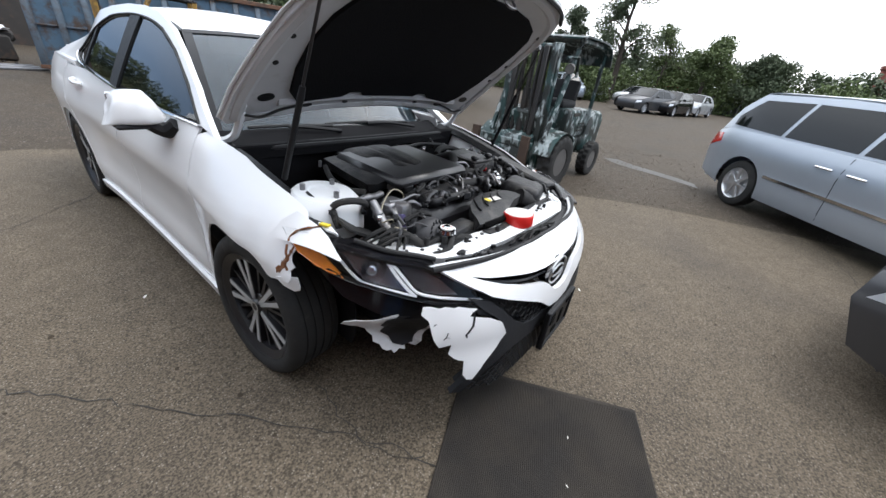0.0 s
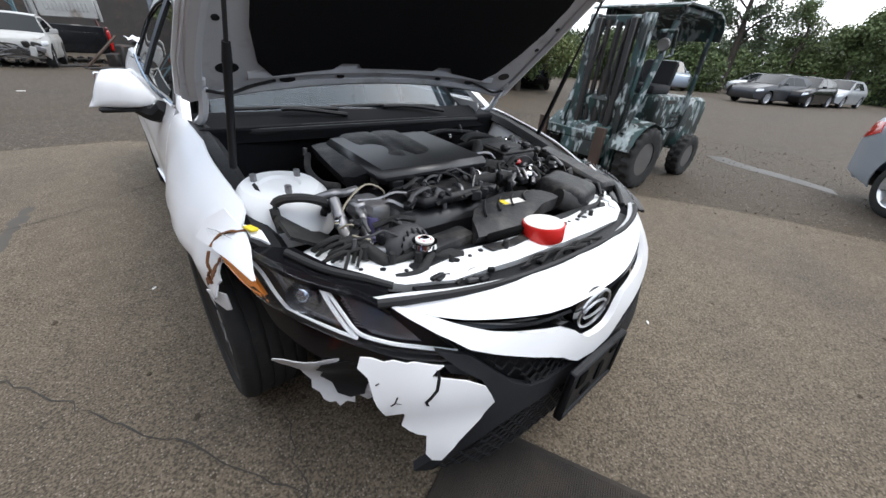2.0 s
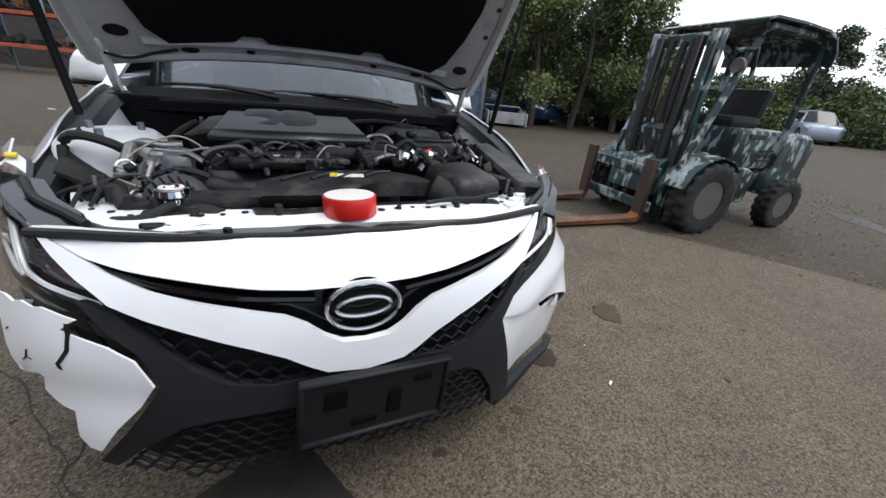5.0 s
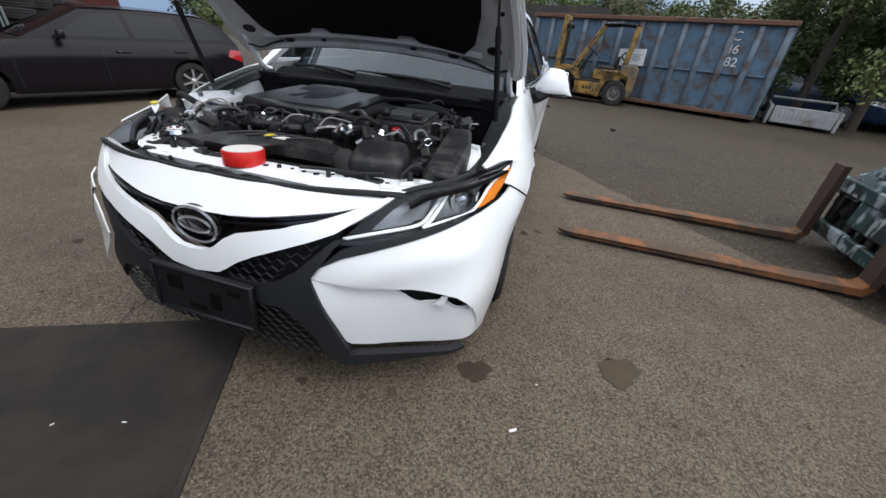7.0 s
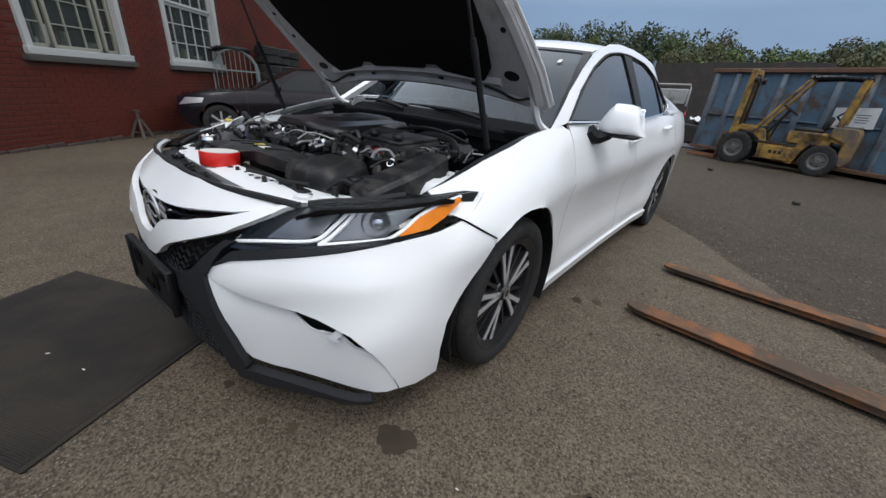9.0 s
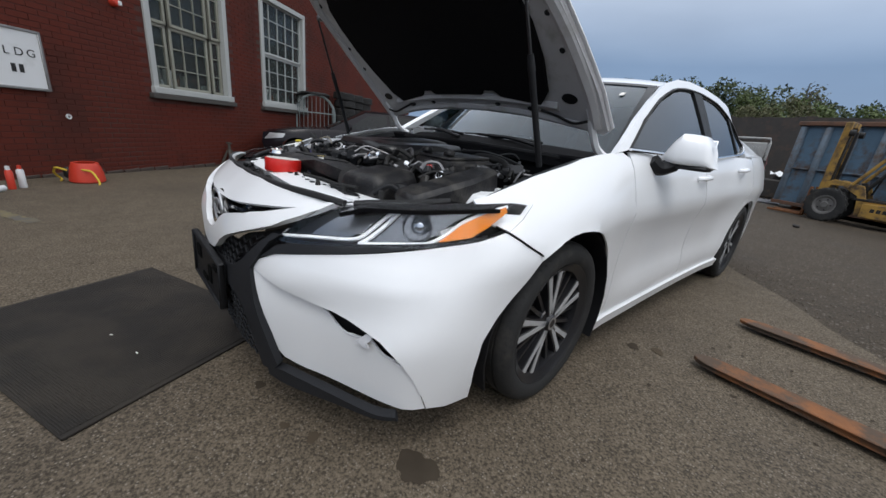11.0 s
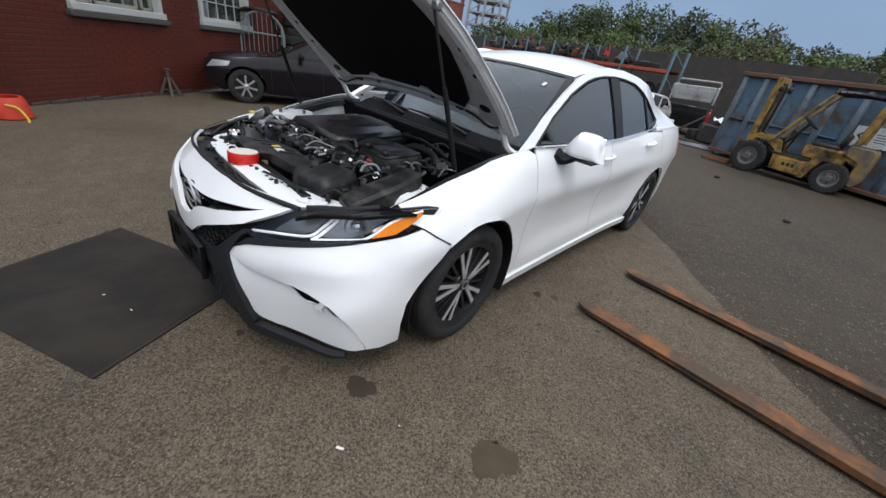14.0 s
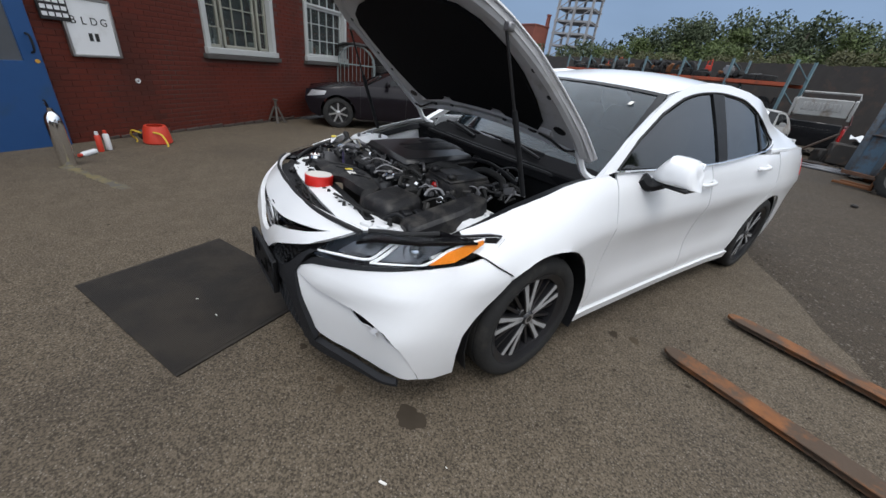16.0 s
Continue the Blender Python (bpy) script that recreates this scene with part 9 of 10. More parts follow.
# ---------------------------------------------------------------- storage racks with scrap
r_dir = Vector((-8.6, 2.9, 0)).normalized()
RM = Matrix.Translation((-3.30, 20.4, 0)) @ Matrix.Rotation(math.atan2(r_dir.y, r_dir.x), 4, "Z")
rack = thing("pallet_rack", "steel pallet rack with orange beams full of scrap", "rack", m=RM)
for i in range(7):
    for y in (0, 1.0):
        bm = B()
        box(bm, (2.6 * i, y, 1.52), (0.10, 0.08, 3.04), 0.006)
        part("post", bm, RACKB, rack)
    for z in (0.4, 1.4, 2.4):
        bm = B()
        tube(bm, [(2.6 * i, 0, z), (2.6 * i, 1.0, z + 0.55)], 0.025, 5, 1)
        part("brace", bm, RACKB, rack)
for z in (0.97, 2.17):
    for y in (0, 1.0):
        for i in range(6):
            bm = B()
            box(bm, (2.6 * i + 1.3, y + 0.02, z), (2.5, 0.06, 0.14), 0.006)
            part("beam", bm, ORANGE, rack)
    bm = B()
    box(bm, (7.8, 0.5, z + 0.05), (15.5, 0.9, 0.02), 0.002)
    part("deck", bm, JUNK, rack)
for i in range(150):
    z = (1.04, 2.24)[i % 2]
    x = 0.3 + 15.0 * rg.random()
    if rg.random() < 0.66:
        copy_thing(first_tyre, RM @ pose(x, 0.45 + rg.uniform(-0.15, 0.15), z + (0.13 if i % 3 else 0.33), 0 if i % 3 else 90, 0, rg.uniform(0, 180)))
    else:
        bm = B()
        s = (rg.uniform(0.2, 0.6), rg.uniform(0.2, 0.5), rg.uniform(0.15, 0.4))
        for k in range(3):
            box(bm, (rg.uniform(-0.15, 0.15), rg.uniform(-0.1, 0.1), s[2] / 2 + 0.05 * k), (s[0] * rg.uniform(0.5, 1), s[1] * rg.uniform(0.4, 1), s[2] * rg.uniform(0.5, 1)), 0.03, (rg.uniform(-10, 10), rg.uniform(-10, 10), rg.uniform(0, 90)))
        junk = tagged(part("scrap_part", bm, rg.choice((JUNK, JUNK, GREASE, RUST, ALU, RUBBER))), "greasy scrap engine part on the rack", "scrap", "scrap on the rack")
        junk.matrix_basis = RM @ pose(x, 0.45, z + 0.05, 0, 0, rg.uniform(0, 180))
for x, h in ((4.0, 0.8), (10.4, 0.8), (11.4, 0.6)):
    bm = B()
    tube(bm, [(0, 0, 0), (0.1, 0.05, h), (0.3, 0.05, h * 0.9), (0.36, 0.05, 0.1)], 0.025, 6, 1)
    box(bm, (0.2, 0.05, h * 0.5), (0.25, 0.04, 0.3), 0.02)
    fr = tagged(part("bent_scrap", bm, SAFER), "red painted scrap metal on the rack", "scrap", "scrap on the rack")
    fr.matrix_basis = RM @ pose(x, 0.4, 2.22)
# dark wall and bank behind the racks
bm = B()
for k in range(-10, 72):
    x = -1.0 + 0.42 * k
    prism(bm, [(-0.21, 0), (-0.14, -0.07), (0.0, -0.07), (0.07, 0), (0.21, 0), (0.21, 0.05), (-0.21, 0.05)], 3.22 + 0.10 * rg.random(), Matrix.Translation((x, -3.4, 0)))
fence = tagged(part("metal_fence", bm, mat("rusted_corrugated_iron", (0.052, 0.045, 0.040), 0.8, var=0.4, scale=3, dirt=(0.09, 0.06, 0.045), dirt_amt=0.4, dirt_scale=2)), "dark rusted corrugated iron fence", "fence", kind="structure")
fence.matrix_basis = RM
# scrap heap by the end of the container
heap = thing("scrap_heap", "dark heap of scrap with a white panel on it", "scrap", m=pose(-0.55, 15.9, 0, 0, 0, 12))
bm = B()
for c, sz, r in (((0, 0, 0.32), (0.75, 0.6, 0.62), 8), ((0.3, 0.1, 0.62), (0.5, 0.45, 0.25), -14), ((-0.35, 0.1, 0.2), (0.5, 0.5, 0.4), 24)):
    box(bm, c, sz, 0.05, (rg.uniform(-6, 6), rg.uniform(-6, 6), r), taper=0.9)
part("body", bm, JUNK, heap)
bm = B()
grid(bm, [[(-0.05 + 0.12 * i, -0.2 + 0.13 * j, 0.78 + 0.05 * math.sin(2.3 * i + j) + 0.03 * j) for j in range(4)] for i in range(5)], 0.012)
part("crumpled_panel", bm, SIGNW, heap, "crumpled white panel")
bm = B()
box(bm, (-0.75, -0.15, 0.45), (1.25, 0.12, 0.05), 0.01, (0, -42, 10))
part("leaning_beam", bm, FORKDARK, heap)

# stacked pickup bodies between rack and container
def pickup_bed(label, m, shell, gate):
    t = thing("pickup_bed", label, "truck bed", "stacked truck bodies", m)
    for s in (1, -1):
        bm = B()
        poly = [(-0.9, 0.1), (-0.9, 0.62), (0.9, 0.62), (0.9, 0.1), (0.45, 0.1)] + arc(0, 0.12, 0.40, 10, 170, 8) + [(-0.45, 0.1)]
        prism(bm, poly, 0.10, Matrix(((0, 0, 1, s * 0.85 - 0.05), (1, 0, 0, 0), (0, 1, 0, 0), (0, 0, 0, 1))), 0.015)
        part("bed_side", bm, shell, t)
    bm = B()
    box(bm, (0, 0, 0.22), (1.7, 1.75, 0.06), 0.01)
    part("bed_floor", bm, JUNK, t)
    bm = B()
    box(bm, (0, -0.93, 0.40), (1.55, 0.06, 0.46), 0.02)
    g_ = part("tailgate", bm, gate, t)
    for k in range(11):
        bm = B()
        box(bm, (-0.55 + 0.11 * k, -0.965, 0.42), (0.06, 0.02, 0.20), 0.01)
        part("gate_rib", bm, WRECKP if gate is not BLACKCAR else gate, g_)
    for s in (1, -1) if gate is BLACKCAR else ():
        bm = B()
        box(bm, (s * 0.86, -0.92, 0.40), (0.10, 0.05, 0.34), 0.02)
        part("tail_lamp", bm, REDLENS, t)
    bm = B()
    tube(bm, [(-0.9, 0.85, 0.62), (-0.85, 0.85, 0.78), (0.85, 0.85, 0.78), (0.9, 0.85, 0.62)], 0.04, 6, 1)
    part("cab_rail", bm, shell, t)
    return t


DRED = mat("dark_red_paint", (0.09, 0.012, 0.014), 0.4, var=0.15, coat=0.4)
pickup_bed("dark red pickup body at the bottom of the stack", pose(-1.90, 17.9, 0.0, 0, 0, 8) @ Matrix.Diagonal((0.92, 1, 1.7, 1)), DRED, BLACKCAR)
pickup_bed("pale pickup bed with a ribbed white tailgate on the stack", pose(-1.90, 17.95, 1.08, 2, -2, 9) @ Matrix.Diagonal((0.86, 1, 1.15, 1)), WRECKP, WRECKP)
pickup_bed("fallen pickup bed with a ribbed white tailgate by the container", pose(7.25, 11.25, -0.06, 0, 0, -22) @ Matrix.Diagonal((0.78, 0.8, 0.85, 1)), WRECKP, WRECKP)
# stripped car facing the lot
wreck = parked_car("wrecked_car", "cut-off nose of a stripped white wreck", pose(-3.15, 14.9, 0, 0, 0, -6) @ Matrix.Diagonal((1, 0.45, 1, 1)), WRECKP, 4.3, 1.75, 1.25, 0.75, 2.6, 0.28, 0.80, 0.68, 0.82, (1.1, 1.9, 3.1, 3.9), 0.84,
    [[(1.45, 0.84), (1.9, 1.15), (2.4, 1.18), (2.45, 0.85)], [(2.5, 0.85), (2.45, 1.18), (3.0, 1.15), (3.3, 0.88)]])
for k in range(14):
    bm = B()
    if k % 2:
        box(bm, (rg.uniform(-0.7, 0.7), -0.03 + rg.uniform(-0.05, 0.05), rg.uniform(0.3, 0.6)), (rg.uniform(0.1, 0.3), 0.10, rg.uniform(0.08, 0.25)), 0.02, (rg.uniform(-20, 20), rg.uniform(-20, 20), rg.uniform(-20, 20)))
    else:
        tube(bm, [(rg.uniform(-0.7, 0.7), -0.08, rg.uniform(0.25, 0.6)) for _ in range(4)], 0.02, 6, 3)
    part("bare_front_part", bm, rg.choice((JUNK, GREASE, ALU, WRECKP)), wreck)
# scrap on the ground
for i, (x, y, a) in enumerate(((-1.1, 14.9, 10), (-0.5, 14.1, -6), (-1.9, 15.6, 30), (-0.4, 13.6, 5))):
    bm = B()
    box(bm, (0, 0, 0.03), (1.1, 0.16, 0.05), 0.01)
    box(bm, (0.1, 0.15, 0.04), (0.7, 0.08, 0.06), 0.01, (0, 0, 12))
    ob = tagged(part("scrap_strip", bm, ALU if i % 2 else JUNK), "bent metal strip lying on the dirt", "scrap", "scrap on the ground")
    ob.matrix_basis = pose(x, y, 0.0, 0, 0, a)
bm = B()
for k in range(220):
    s = rg.uniform(0.02, 0.09)
    box(bm, (rg.uniform(-6.0, -0.2), 16.0 + rg.uniform(-1.2, 3.5), s * 0.3), (s * 1.6, s, s * 0.7), 0.0, (rg.uniform(-30, 30), rg.uniform(-30, 30), rg.uniform(0, 180)))
tagged(part("scrap_litter", bm, JUNK, smooth=False), "litter of small scrap under the racks", "litter", kind="stuff")

# ---------------------------------------------------------------- trees and bushes
def polar(az, d, eye=(0.5, -0.3)):
    return eye[0] + d * math.sin(radians(az)), eye[1] + d * math.cos(radians(az))


def tree(label, x, y, h, spread, leaf, seed, n=1500, size=0.16, trunk=0.14, crown_from=0.35, wisp=False):
    """A tapered trunk with limbs, and a crown of many small leaf clumps."""
    rg_ = random.Random(seed)
    t = thing("tree", label, "tree", m=pose(x, y, 0))
    top = [(0, 0, 0), (rg_.uniform(-0.15, 0.15), rg_.uniform(-0.15, 0.15), h * 0.3), (rg_.uniform(-0.3, 0.3), rg_.uniform(-0.3, 0.3), h * 0.62), (rg_.uniform(-0.4, 0.4), rg_.uniform(-0.4, 0.4), h * 0.92)]
    bm = B()
    path = smooth_path(top, 4)
    last = None
    for i, p in enumerate(path):
        r = trunk * (1 - 0.85 * i / len(path))
        now = ring(bm, [p + r * Vector((math.cos(a), math.sin(a), 0)) for a in np.linspace(0, math.tau, 8, endpoint=False)])
        if last:
            bridge(bm, last, now)
        last = now
    part("trunk", bm, BARK, t)
    cs = []
    for k in range(22 if wisp else 18):
        f = crown_from + (1 - crown_from) * rg_.random() ** 0.8
        p = path[min(len(path) - 1, int(f * (len(path) - 1)))]
        a = rg_.uniform(0, math.tau)
        wide = spread * (math.sin(math.pi * min(0.95, 0.25 + 0.7 * f)) ** 0.7) * rg_.uniform(0.4, 1.0)
        e = p + Vector((wide * math.cos(a), wide * math.sin(a), rg_.uniform(0.0, 0.25) * h * 0.5))
        bm = B()
        tube(bm, [p, p.lerp(e, 0.5) + Vector((0, 0, 0.06 * h)), e], trunk * 0.22, 5, 3)
        part("limb", bm, BARK, t)
        cs.append((e.x, e.y, e.z, spread * rg_.uniform(0.22, 0.46)))
        for j in range(2):
            q = p.lerp(e, rg_.uniform(0.4, 0.9))
            cs.append((q.x + rg_.uniform(-0.3, 0.3), q.y + rg_.uniform(-0.3, 0.3), q.z + rg_.uniform(-0.1, 0.5), spread * rg_.uniform(0.12, 0.30)))
    ob = leaf_cloud("crown", cs, n, size, leaf, t, seed, 0.9, 0.35)
    return t


def woods(name, label, az0, az1, d0, d1, lo, hi, step, n, size, leaf, seed, eye=(0.5, -0.3), profile=None, along=None, clump=None):
    """A far belt of foliage, as one mass with an uneven top."""
    rg_ = random.Random(seed)
    cs = []
    a = az0
    while a < az1:
        top = (profile(a) if profile else hi) * rg_.uniform(0.86, 1.06)
        z = lo
        while z < top:
            d = rg_.uniform(d0, d1)
            if along:
                x, y = (along @ Vector((a + rg_.uniform(-step, step), -d, 0))).xy
            else:
                x, y = polar(a + rg_.uniform(-step, step), d, eye)
            r = rg_.uniform(0.5, 1.0) * (clump or d0 * 0.035)
            cs.append((x, y, min(z, top - r * 0.8), r))
            z += r * 1.25
        a += step
    ob = leaf_cloud(name, cs, n, size, leaf, None, seed, 0.9, 0.5)
    return tagged(ob, label, "woods", kind="stuff")


def prof_back(a):
    return float(np.interp(a, [-48, -40, -36, -34, -30, -25, -20, -15, -11, -5, 2, 6, 11, 16, 26], [5.2, 5.7, 6.2, 6.6, 8.5, 10.0, 9.8, 10.0, 9.8, 8.5, 8.0, 8.9, 7.8, 6.9, 6.0]))


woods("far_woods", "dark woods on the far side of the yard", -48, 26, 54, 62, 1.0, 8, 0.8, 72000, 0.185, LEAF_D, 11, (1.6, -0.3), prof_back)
# nearer belt, whose paler leaf colour holds the sunlight on the edge
woods("far_woods", "edge of the woods in a paler green that stands for sunlight", -46, 26, 50, 55, 0.8, 5.2, 0.9, 44000, 0.165, LEAF_M, 12, (1.6, -0.3), lambda a: prof_back(a) * 0.66)
woods("weeds", "tall dry weeds along the bank", -15, 28, 4.6, 8.5, 2.2, 4.2, 0.8, 60000, 0.066, LEAF_DRY, 13, profile=lambda a: 4.0 + 0.4 * math.sin(a * 0.9), along=RM, clump=0.75)
woods("bushes", "green bushes along the bank", -15, 28, 7.5, 13, 2.2, 5.0, 1.1, 52000, 0.085, LEAF_M, 14, profile=lambda a: 4.6 + 0.6 * math.sin(a * 0.6 + 1), along=RM, clump=0.85)
woods("bushes", "bushes behind the container", 24, 50, 14.8, 17.5, 0.9, 3.0, 1.4, 42000, 0.062, LEAF_M, 15, (1.0, -0.66), lambda a: float(np.interp(a, [24, 30, 40, 50], [3.2, 4.4, 4.6, 3.6])))
woods("bushes", "dark undergrowth behind the container", 18, 50, 17.5, 20, 0.1, 3.0, 1.4, 26000, 0.105, LEAF_D, 16, (1.0, -0.66))
woods("far_woods", "woods behind the parked cars", 34, 70, 37, 46, 0.6, 6.5, 0.9, 52000, 0.143, LEAF_D, 17, (-0.6, -0.4), lambda a: float(np.interp(a, [34, 46, 54, 60, 66, 70], [6.4, 6.1, 4.5, 4.0, 4.0, 4.4])))
woods("far_woods", "leafy trees at the edge of the lot", 50, 72, 33, 38, 0.5, 4.0, 1.1, 24000, 0.116, LEAF_M, 18, (-0.6, -0.4), lambda a: 3.0 + 0.6 * math.sin(a))
woods("far_woods", "woods along the far side of the lot", 70, 116, 46, 55, 0.6, 5.6, 0.8, 60000, 0.156, LEAF_D, 19, (-0.6, -0.4), lambda a: float(np.interp(a, [70, 76, 82, 86, 91, 100, 116], [4.5, 5.0, 5.6, 5.3, 4.8, 4.8, 4.4])))
woods("far_woods", "green edge of the woods along the lot", 74, 116, 42, 46, 0.4, 3.6, 1.0, 24000, 0.129, LEAF_M, 20, (-0.6, -0.4), lambda a: 3.4 + 0.6 * math.sin(a * 0.8))
x, y = polar(73.5, 38, (-0.6, -0.4))
tree("tall ivy-covered tree at the edge of the lot", x, y, 10.0, 2.6, LEAF_D, 31, 11700, 0.094, 0.30, 0.30, True)
x, y = polar(67.0, 40, (-0.6, -0.4))
tree("broad tree behind the parked cars", x, y, 7.4, 2.6, LEAF_D, 32, 9000, 0.108, 0.22)
x, y = polar(79.0, 44, (-0.6, -0.4))
tree("thin half-bare tree behind the lot", x, y, 7.0, 2.4, LEAF_M, 33, 4680, 0.094, 0.16, 0.4, True)
x, y = polar(84.0, 42, (-0.6, -0.4))
tree("round green tree along the lot", x, y, 5.9, 2.4, LEAF_M, 34, 9000, 0.108, 0.2)
x, y = polar(90.0, 44, (-0.6, -0.4))
tree("round green tree along the lot", x, y, 5.4, 2.4, LEAF_D, 35, 9000, 0.108, 0.2)
x, y = polar(-7.6, 33, (1.6, -0.3))
tree("thin bare-topped tree on the bank", x, y, 6.6, 1.7, LEAF_DRY, 36, 700, 0.080, 0.10, 0.25, True)
for i, (az, d, h) in enumerate(((-31, 54, 6.8), (-26, 53, 8.4), (-21, 54, 8.0), (-15.5, 53, 8.4), (-11.5, 54, 8.2), (5.6, 54, 7.4))):
    x, y = polar(az, d, (1.6, -0.3))
    tree("dark green tree in the far woods", x, y, h, 3.0, LEAF_D if i % 2 else LEAF_M, 40 + i, 8100, 0.108, 0.2)
for i, (az, d, h) in enumerate(((27.0, 14.6, 6.0), (32.0, 14.2, 5.4), (38.0, 15.0, 6.2), (44.0, 15.5, 5.6))):
    x, y = polar(az, d, (1.0, -0.66))
    tree("leafy tree by the container", x, y, h, 1.9, LEAF_L if i % 2 else LEAF_M, 50 + i, 12600, 0.056, 0.13, 0.18)
# earth bank under the weeds
bm = B()
rows = []
for a in np.linspace(-15, 32, 40):
    rows.append([RM @ Vector((a, -d, z)) for d, z in ((3.6, -0.05), (4.2, 1.6), (6.0, 2.4), (10.0, 2.6), (15.0, 2.0), (20.0, 0.8), (26.0, -0.05))])
grid(bm, rows)
tagged(part("earth_bank", bm, mat("weedy_earth", (0.07, 0.065, 0.035), 0.95, var=0.4, scale=2, bump=0.5, bscale=6)), "weedy earth bank behind the racks", "bank", kind="structure")

# far steel tower and chimneys
tower_x, tower_y = polar(-39.4, 150, (1.75, -0.27))
TM = Matrix.Translation((tower_x, tower_y, 0)) @ Matrix.Rotation(radians(20), 4, "Z")
frame_tower = thing("steel_tower", "grey steel frame tower far away", "tower", m=TM)
# pale grey steel with the haze of 150 m put into its colour
TST = mat("hazy_grey_steel", (0.30, 0.30, 0.31), 0.8, var=0.2)
for sx in (-1, 0, 1):
    for sy in (-1, 1):
        bm = B()
        box(bm, (5.6 * sx, 4.5 * sy, 22), (0.7, 0.7, 44), 0.05)
        part("column", bm, TST, frame_tower)
for k in range(12):
    z = 4 + 3.6 * k
    bm = B()
    for sy in (-1, 1):
        box(bm, (0, 4.5 * sy, z), (12.5, 0.4, 0.4), 0.0)
    for sx in (-1, 0, 1):
        box(bm, (5.6 * sx, 0, z), (0.4, 9.4, 0.4), 0.0)
    box(bm, (0, 0, z + 0.3), (12.0, 9.0, 0.15), 0.0)
    part("floor_frame", bm, TST, frame_tower)
    bm = B()
    for s in (0, 1):
        tube(bm, [(-5.6 + 5.6 * s, -4.5, z), (0 + 5.6 * s, -4.5, z + 3.6)], 0.18, 5, 1)
    part("brace", bm, TST, frame_tower)
REDB = mat("far_red_brick", (0.22, 0.07, 0.05), 0.85, var=0.2, scale=1.0)
for az, d, h, w, e in ((98.5, 62, 6.2, 1.1, (-1.36, -0.4)), (-43.0, 150, 20, 1.2, (1.75, -0.27)), (-44.6, 150, 16.5, 7.0, (1.75, -0.27))):
    x, y = polar(az, d, e)
    ch = thing("chimney" if w < 3 else "far_building", "red brick chimney far off" if w < 3 else "red brick building far off", "chimney" if w < 3 else "building", m=pose(x, y, 0))
    bm = B()
    box(bm, (0, 0, h / 2), (w, w, h), 0.05, taper=0.8 if w < 3 else 1.0)
    box(bm, (0, 0, h), (w * 1.05, w * 1.05, 0.4), 0.05)
    part("shaft", bm, REDB, ch)
x, y = polar(80.8, 47, (-0.6, -0.4))
shed = thing("shed", "low shed with an orange trimmed roof behind the cars", "shed", m=pose(x, y, 0, 0, 0, -80))
bm = B()
box(bm, (0, 0, 0.9), (3.2, 2.2, 1.8), 0.03)
part("wall", bm, WRECKP, shed)
bm = B()
box(bm, (0, 0, 1.85), (3.5, 2.5, 0.14), 0.02)
part("roof", bm, ORANGE, shed)
# no openings are cut: black slabs on the wall paint the doorways' shade
for k in (-0.8, 0.3):
    bm = B()
    box(bm, (k, -1.11, 0.75), (0.5, 0.04, 1.3), 0.01)
    part("doorway", bm, INK_SHADE, shed)
x, y = polar(86.0, 46, (-0.6, -0.4))
hut = thing("barn", "dark weathered barn behind the lot", "barn", m=pose(x, y, 0, 0, 0, -90))
bm = B()
prism(bm, [(-3.2, 0), (3.2, 0), (3.2, 1.4), (-3.2, 1.75)], 3.0, Matrix(((1, 0, 0, 0), (0, 0, 1, -1.5), (0, 1, 0, 0), (0, 0, 0, 1))))
part("wall", bm, JUNK, hut)
for k in range(14):
    bm = B()
    box(bm, (-3.0 + 0.46 * k, -1.52, 0.8), (0.08, 0.05, 1.5), 0.0)
    part("batten", bm, STEEL, hut)

# ---------------------------------------------------------------- cracks, stains, stones and litter on the ground
def strip_on_ground(name, label, pts, w, z, material, seed, jag=0.02, parent=None):
    rg_ = random.Random(seed)
    fine = []
    for (x0, y0), (x1, y1) in zip(pts, pts[1:]):
        n = max(2, int(math.hypot(x1 - x0, y1 - y0) / 0.05))
        for k in range(n):
            t = k / n
            fine.append((x0 + (x1 - x0) * t + rg_.uniform(-jag, jag), y0 + (y1 - y0) * t + rg_.uniform(-jag, jag)))
    fine.append(pts[-1])
    bm = B()
    last = None
    for i, (x, y) in enumerate(fine):
        dx, dy = fine[min(i + 1, len(fine) - 1)][0] - fine[max(i - 1, 0)][0], fine[min(i + 1, len(fine) - 1)][1] - fine[max(i - 1, 0)][1]
        l = math.hypot(dx, dy) or 1
        ww = w * rg_.uniform(0.35, 1.3)
        now = [bm.verts.new((x - dy / l * ww, y + dx / l * ww, z + hgt(x, y))), bm.verts.new((x + dy / l * ww, y - dx / l * ww, z + hgt(x, y)))]
        if last:
            bm.faces.new((last[0], last[1], now[1], now[0]))
        last = now
    ob = part(name, bm, material, parent or pavement, label, smooth=False)
    return ob


ZG = 0.0075
strip_on_ground("crack", "long crack in the concrete", [(-2.6, 2.75), (-2.1, 2.15), (-1.805, 1.78), (-1.65, 1.52), (-1.48, 1.31), (-1.30, 1.03), (-1.125, 0.81), (-0.95, 0.57), (-0.79, 0.335), (-0.695, 0.075), (-0.4, -0.3)], 0.0028, ZG, CRACK_SHADE, 1)
strip_on_ground("crack", "", [(-2.9, 2.45), (-2.04, 3.08), (-1.737, 3.22), (-1.54, 3.31), (-1.268, 3.51), (-0.896, 3.84), (-0.5, 4.3)], 0.004, ZG, CRACK_SHADE, 2)
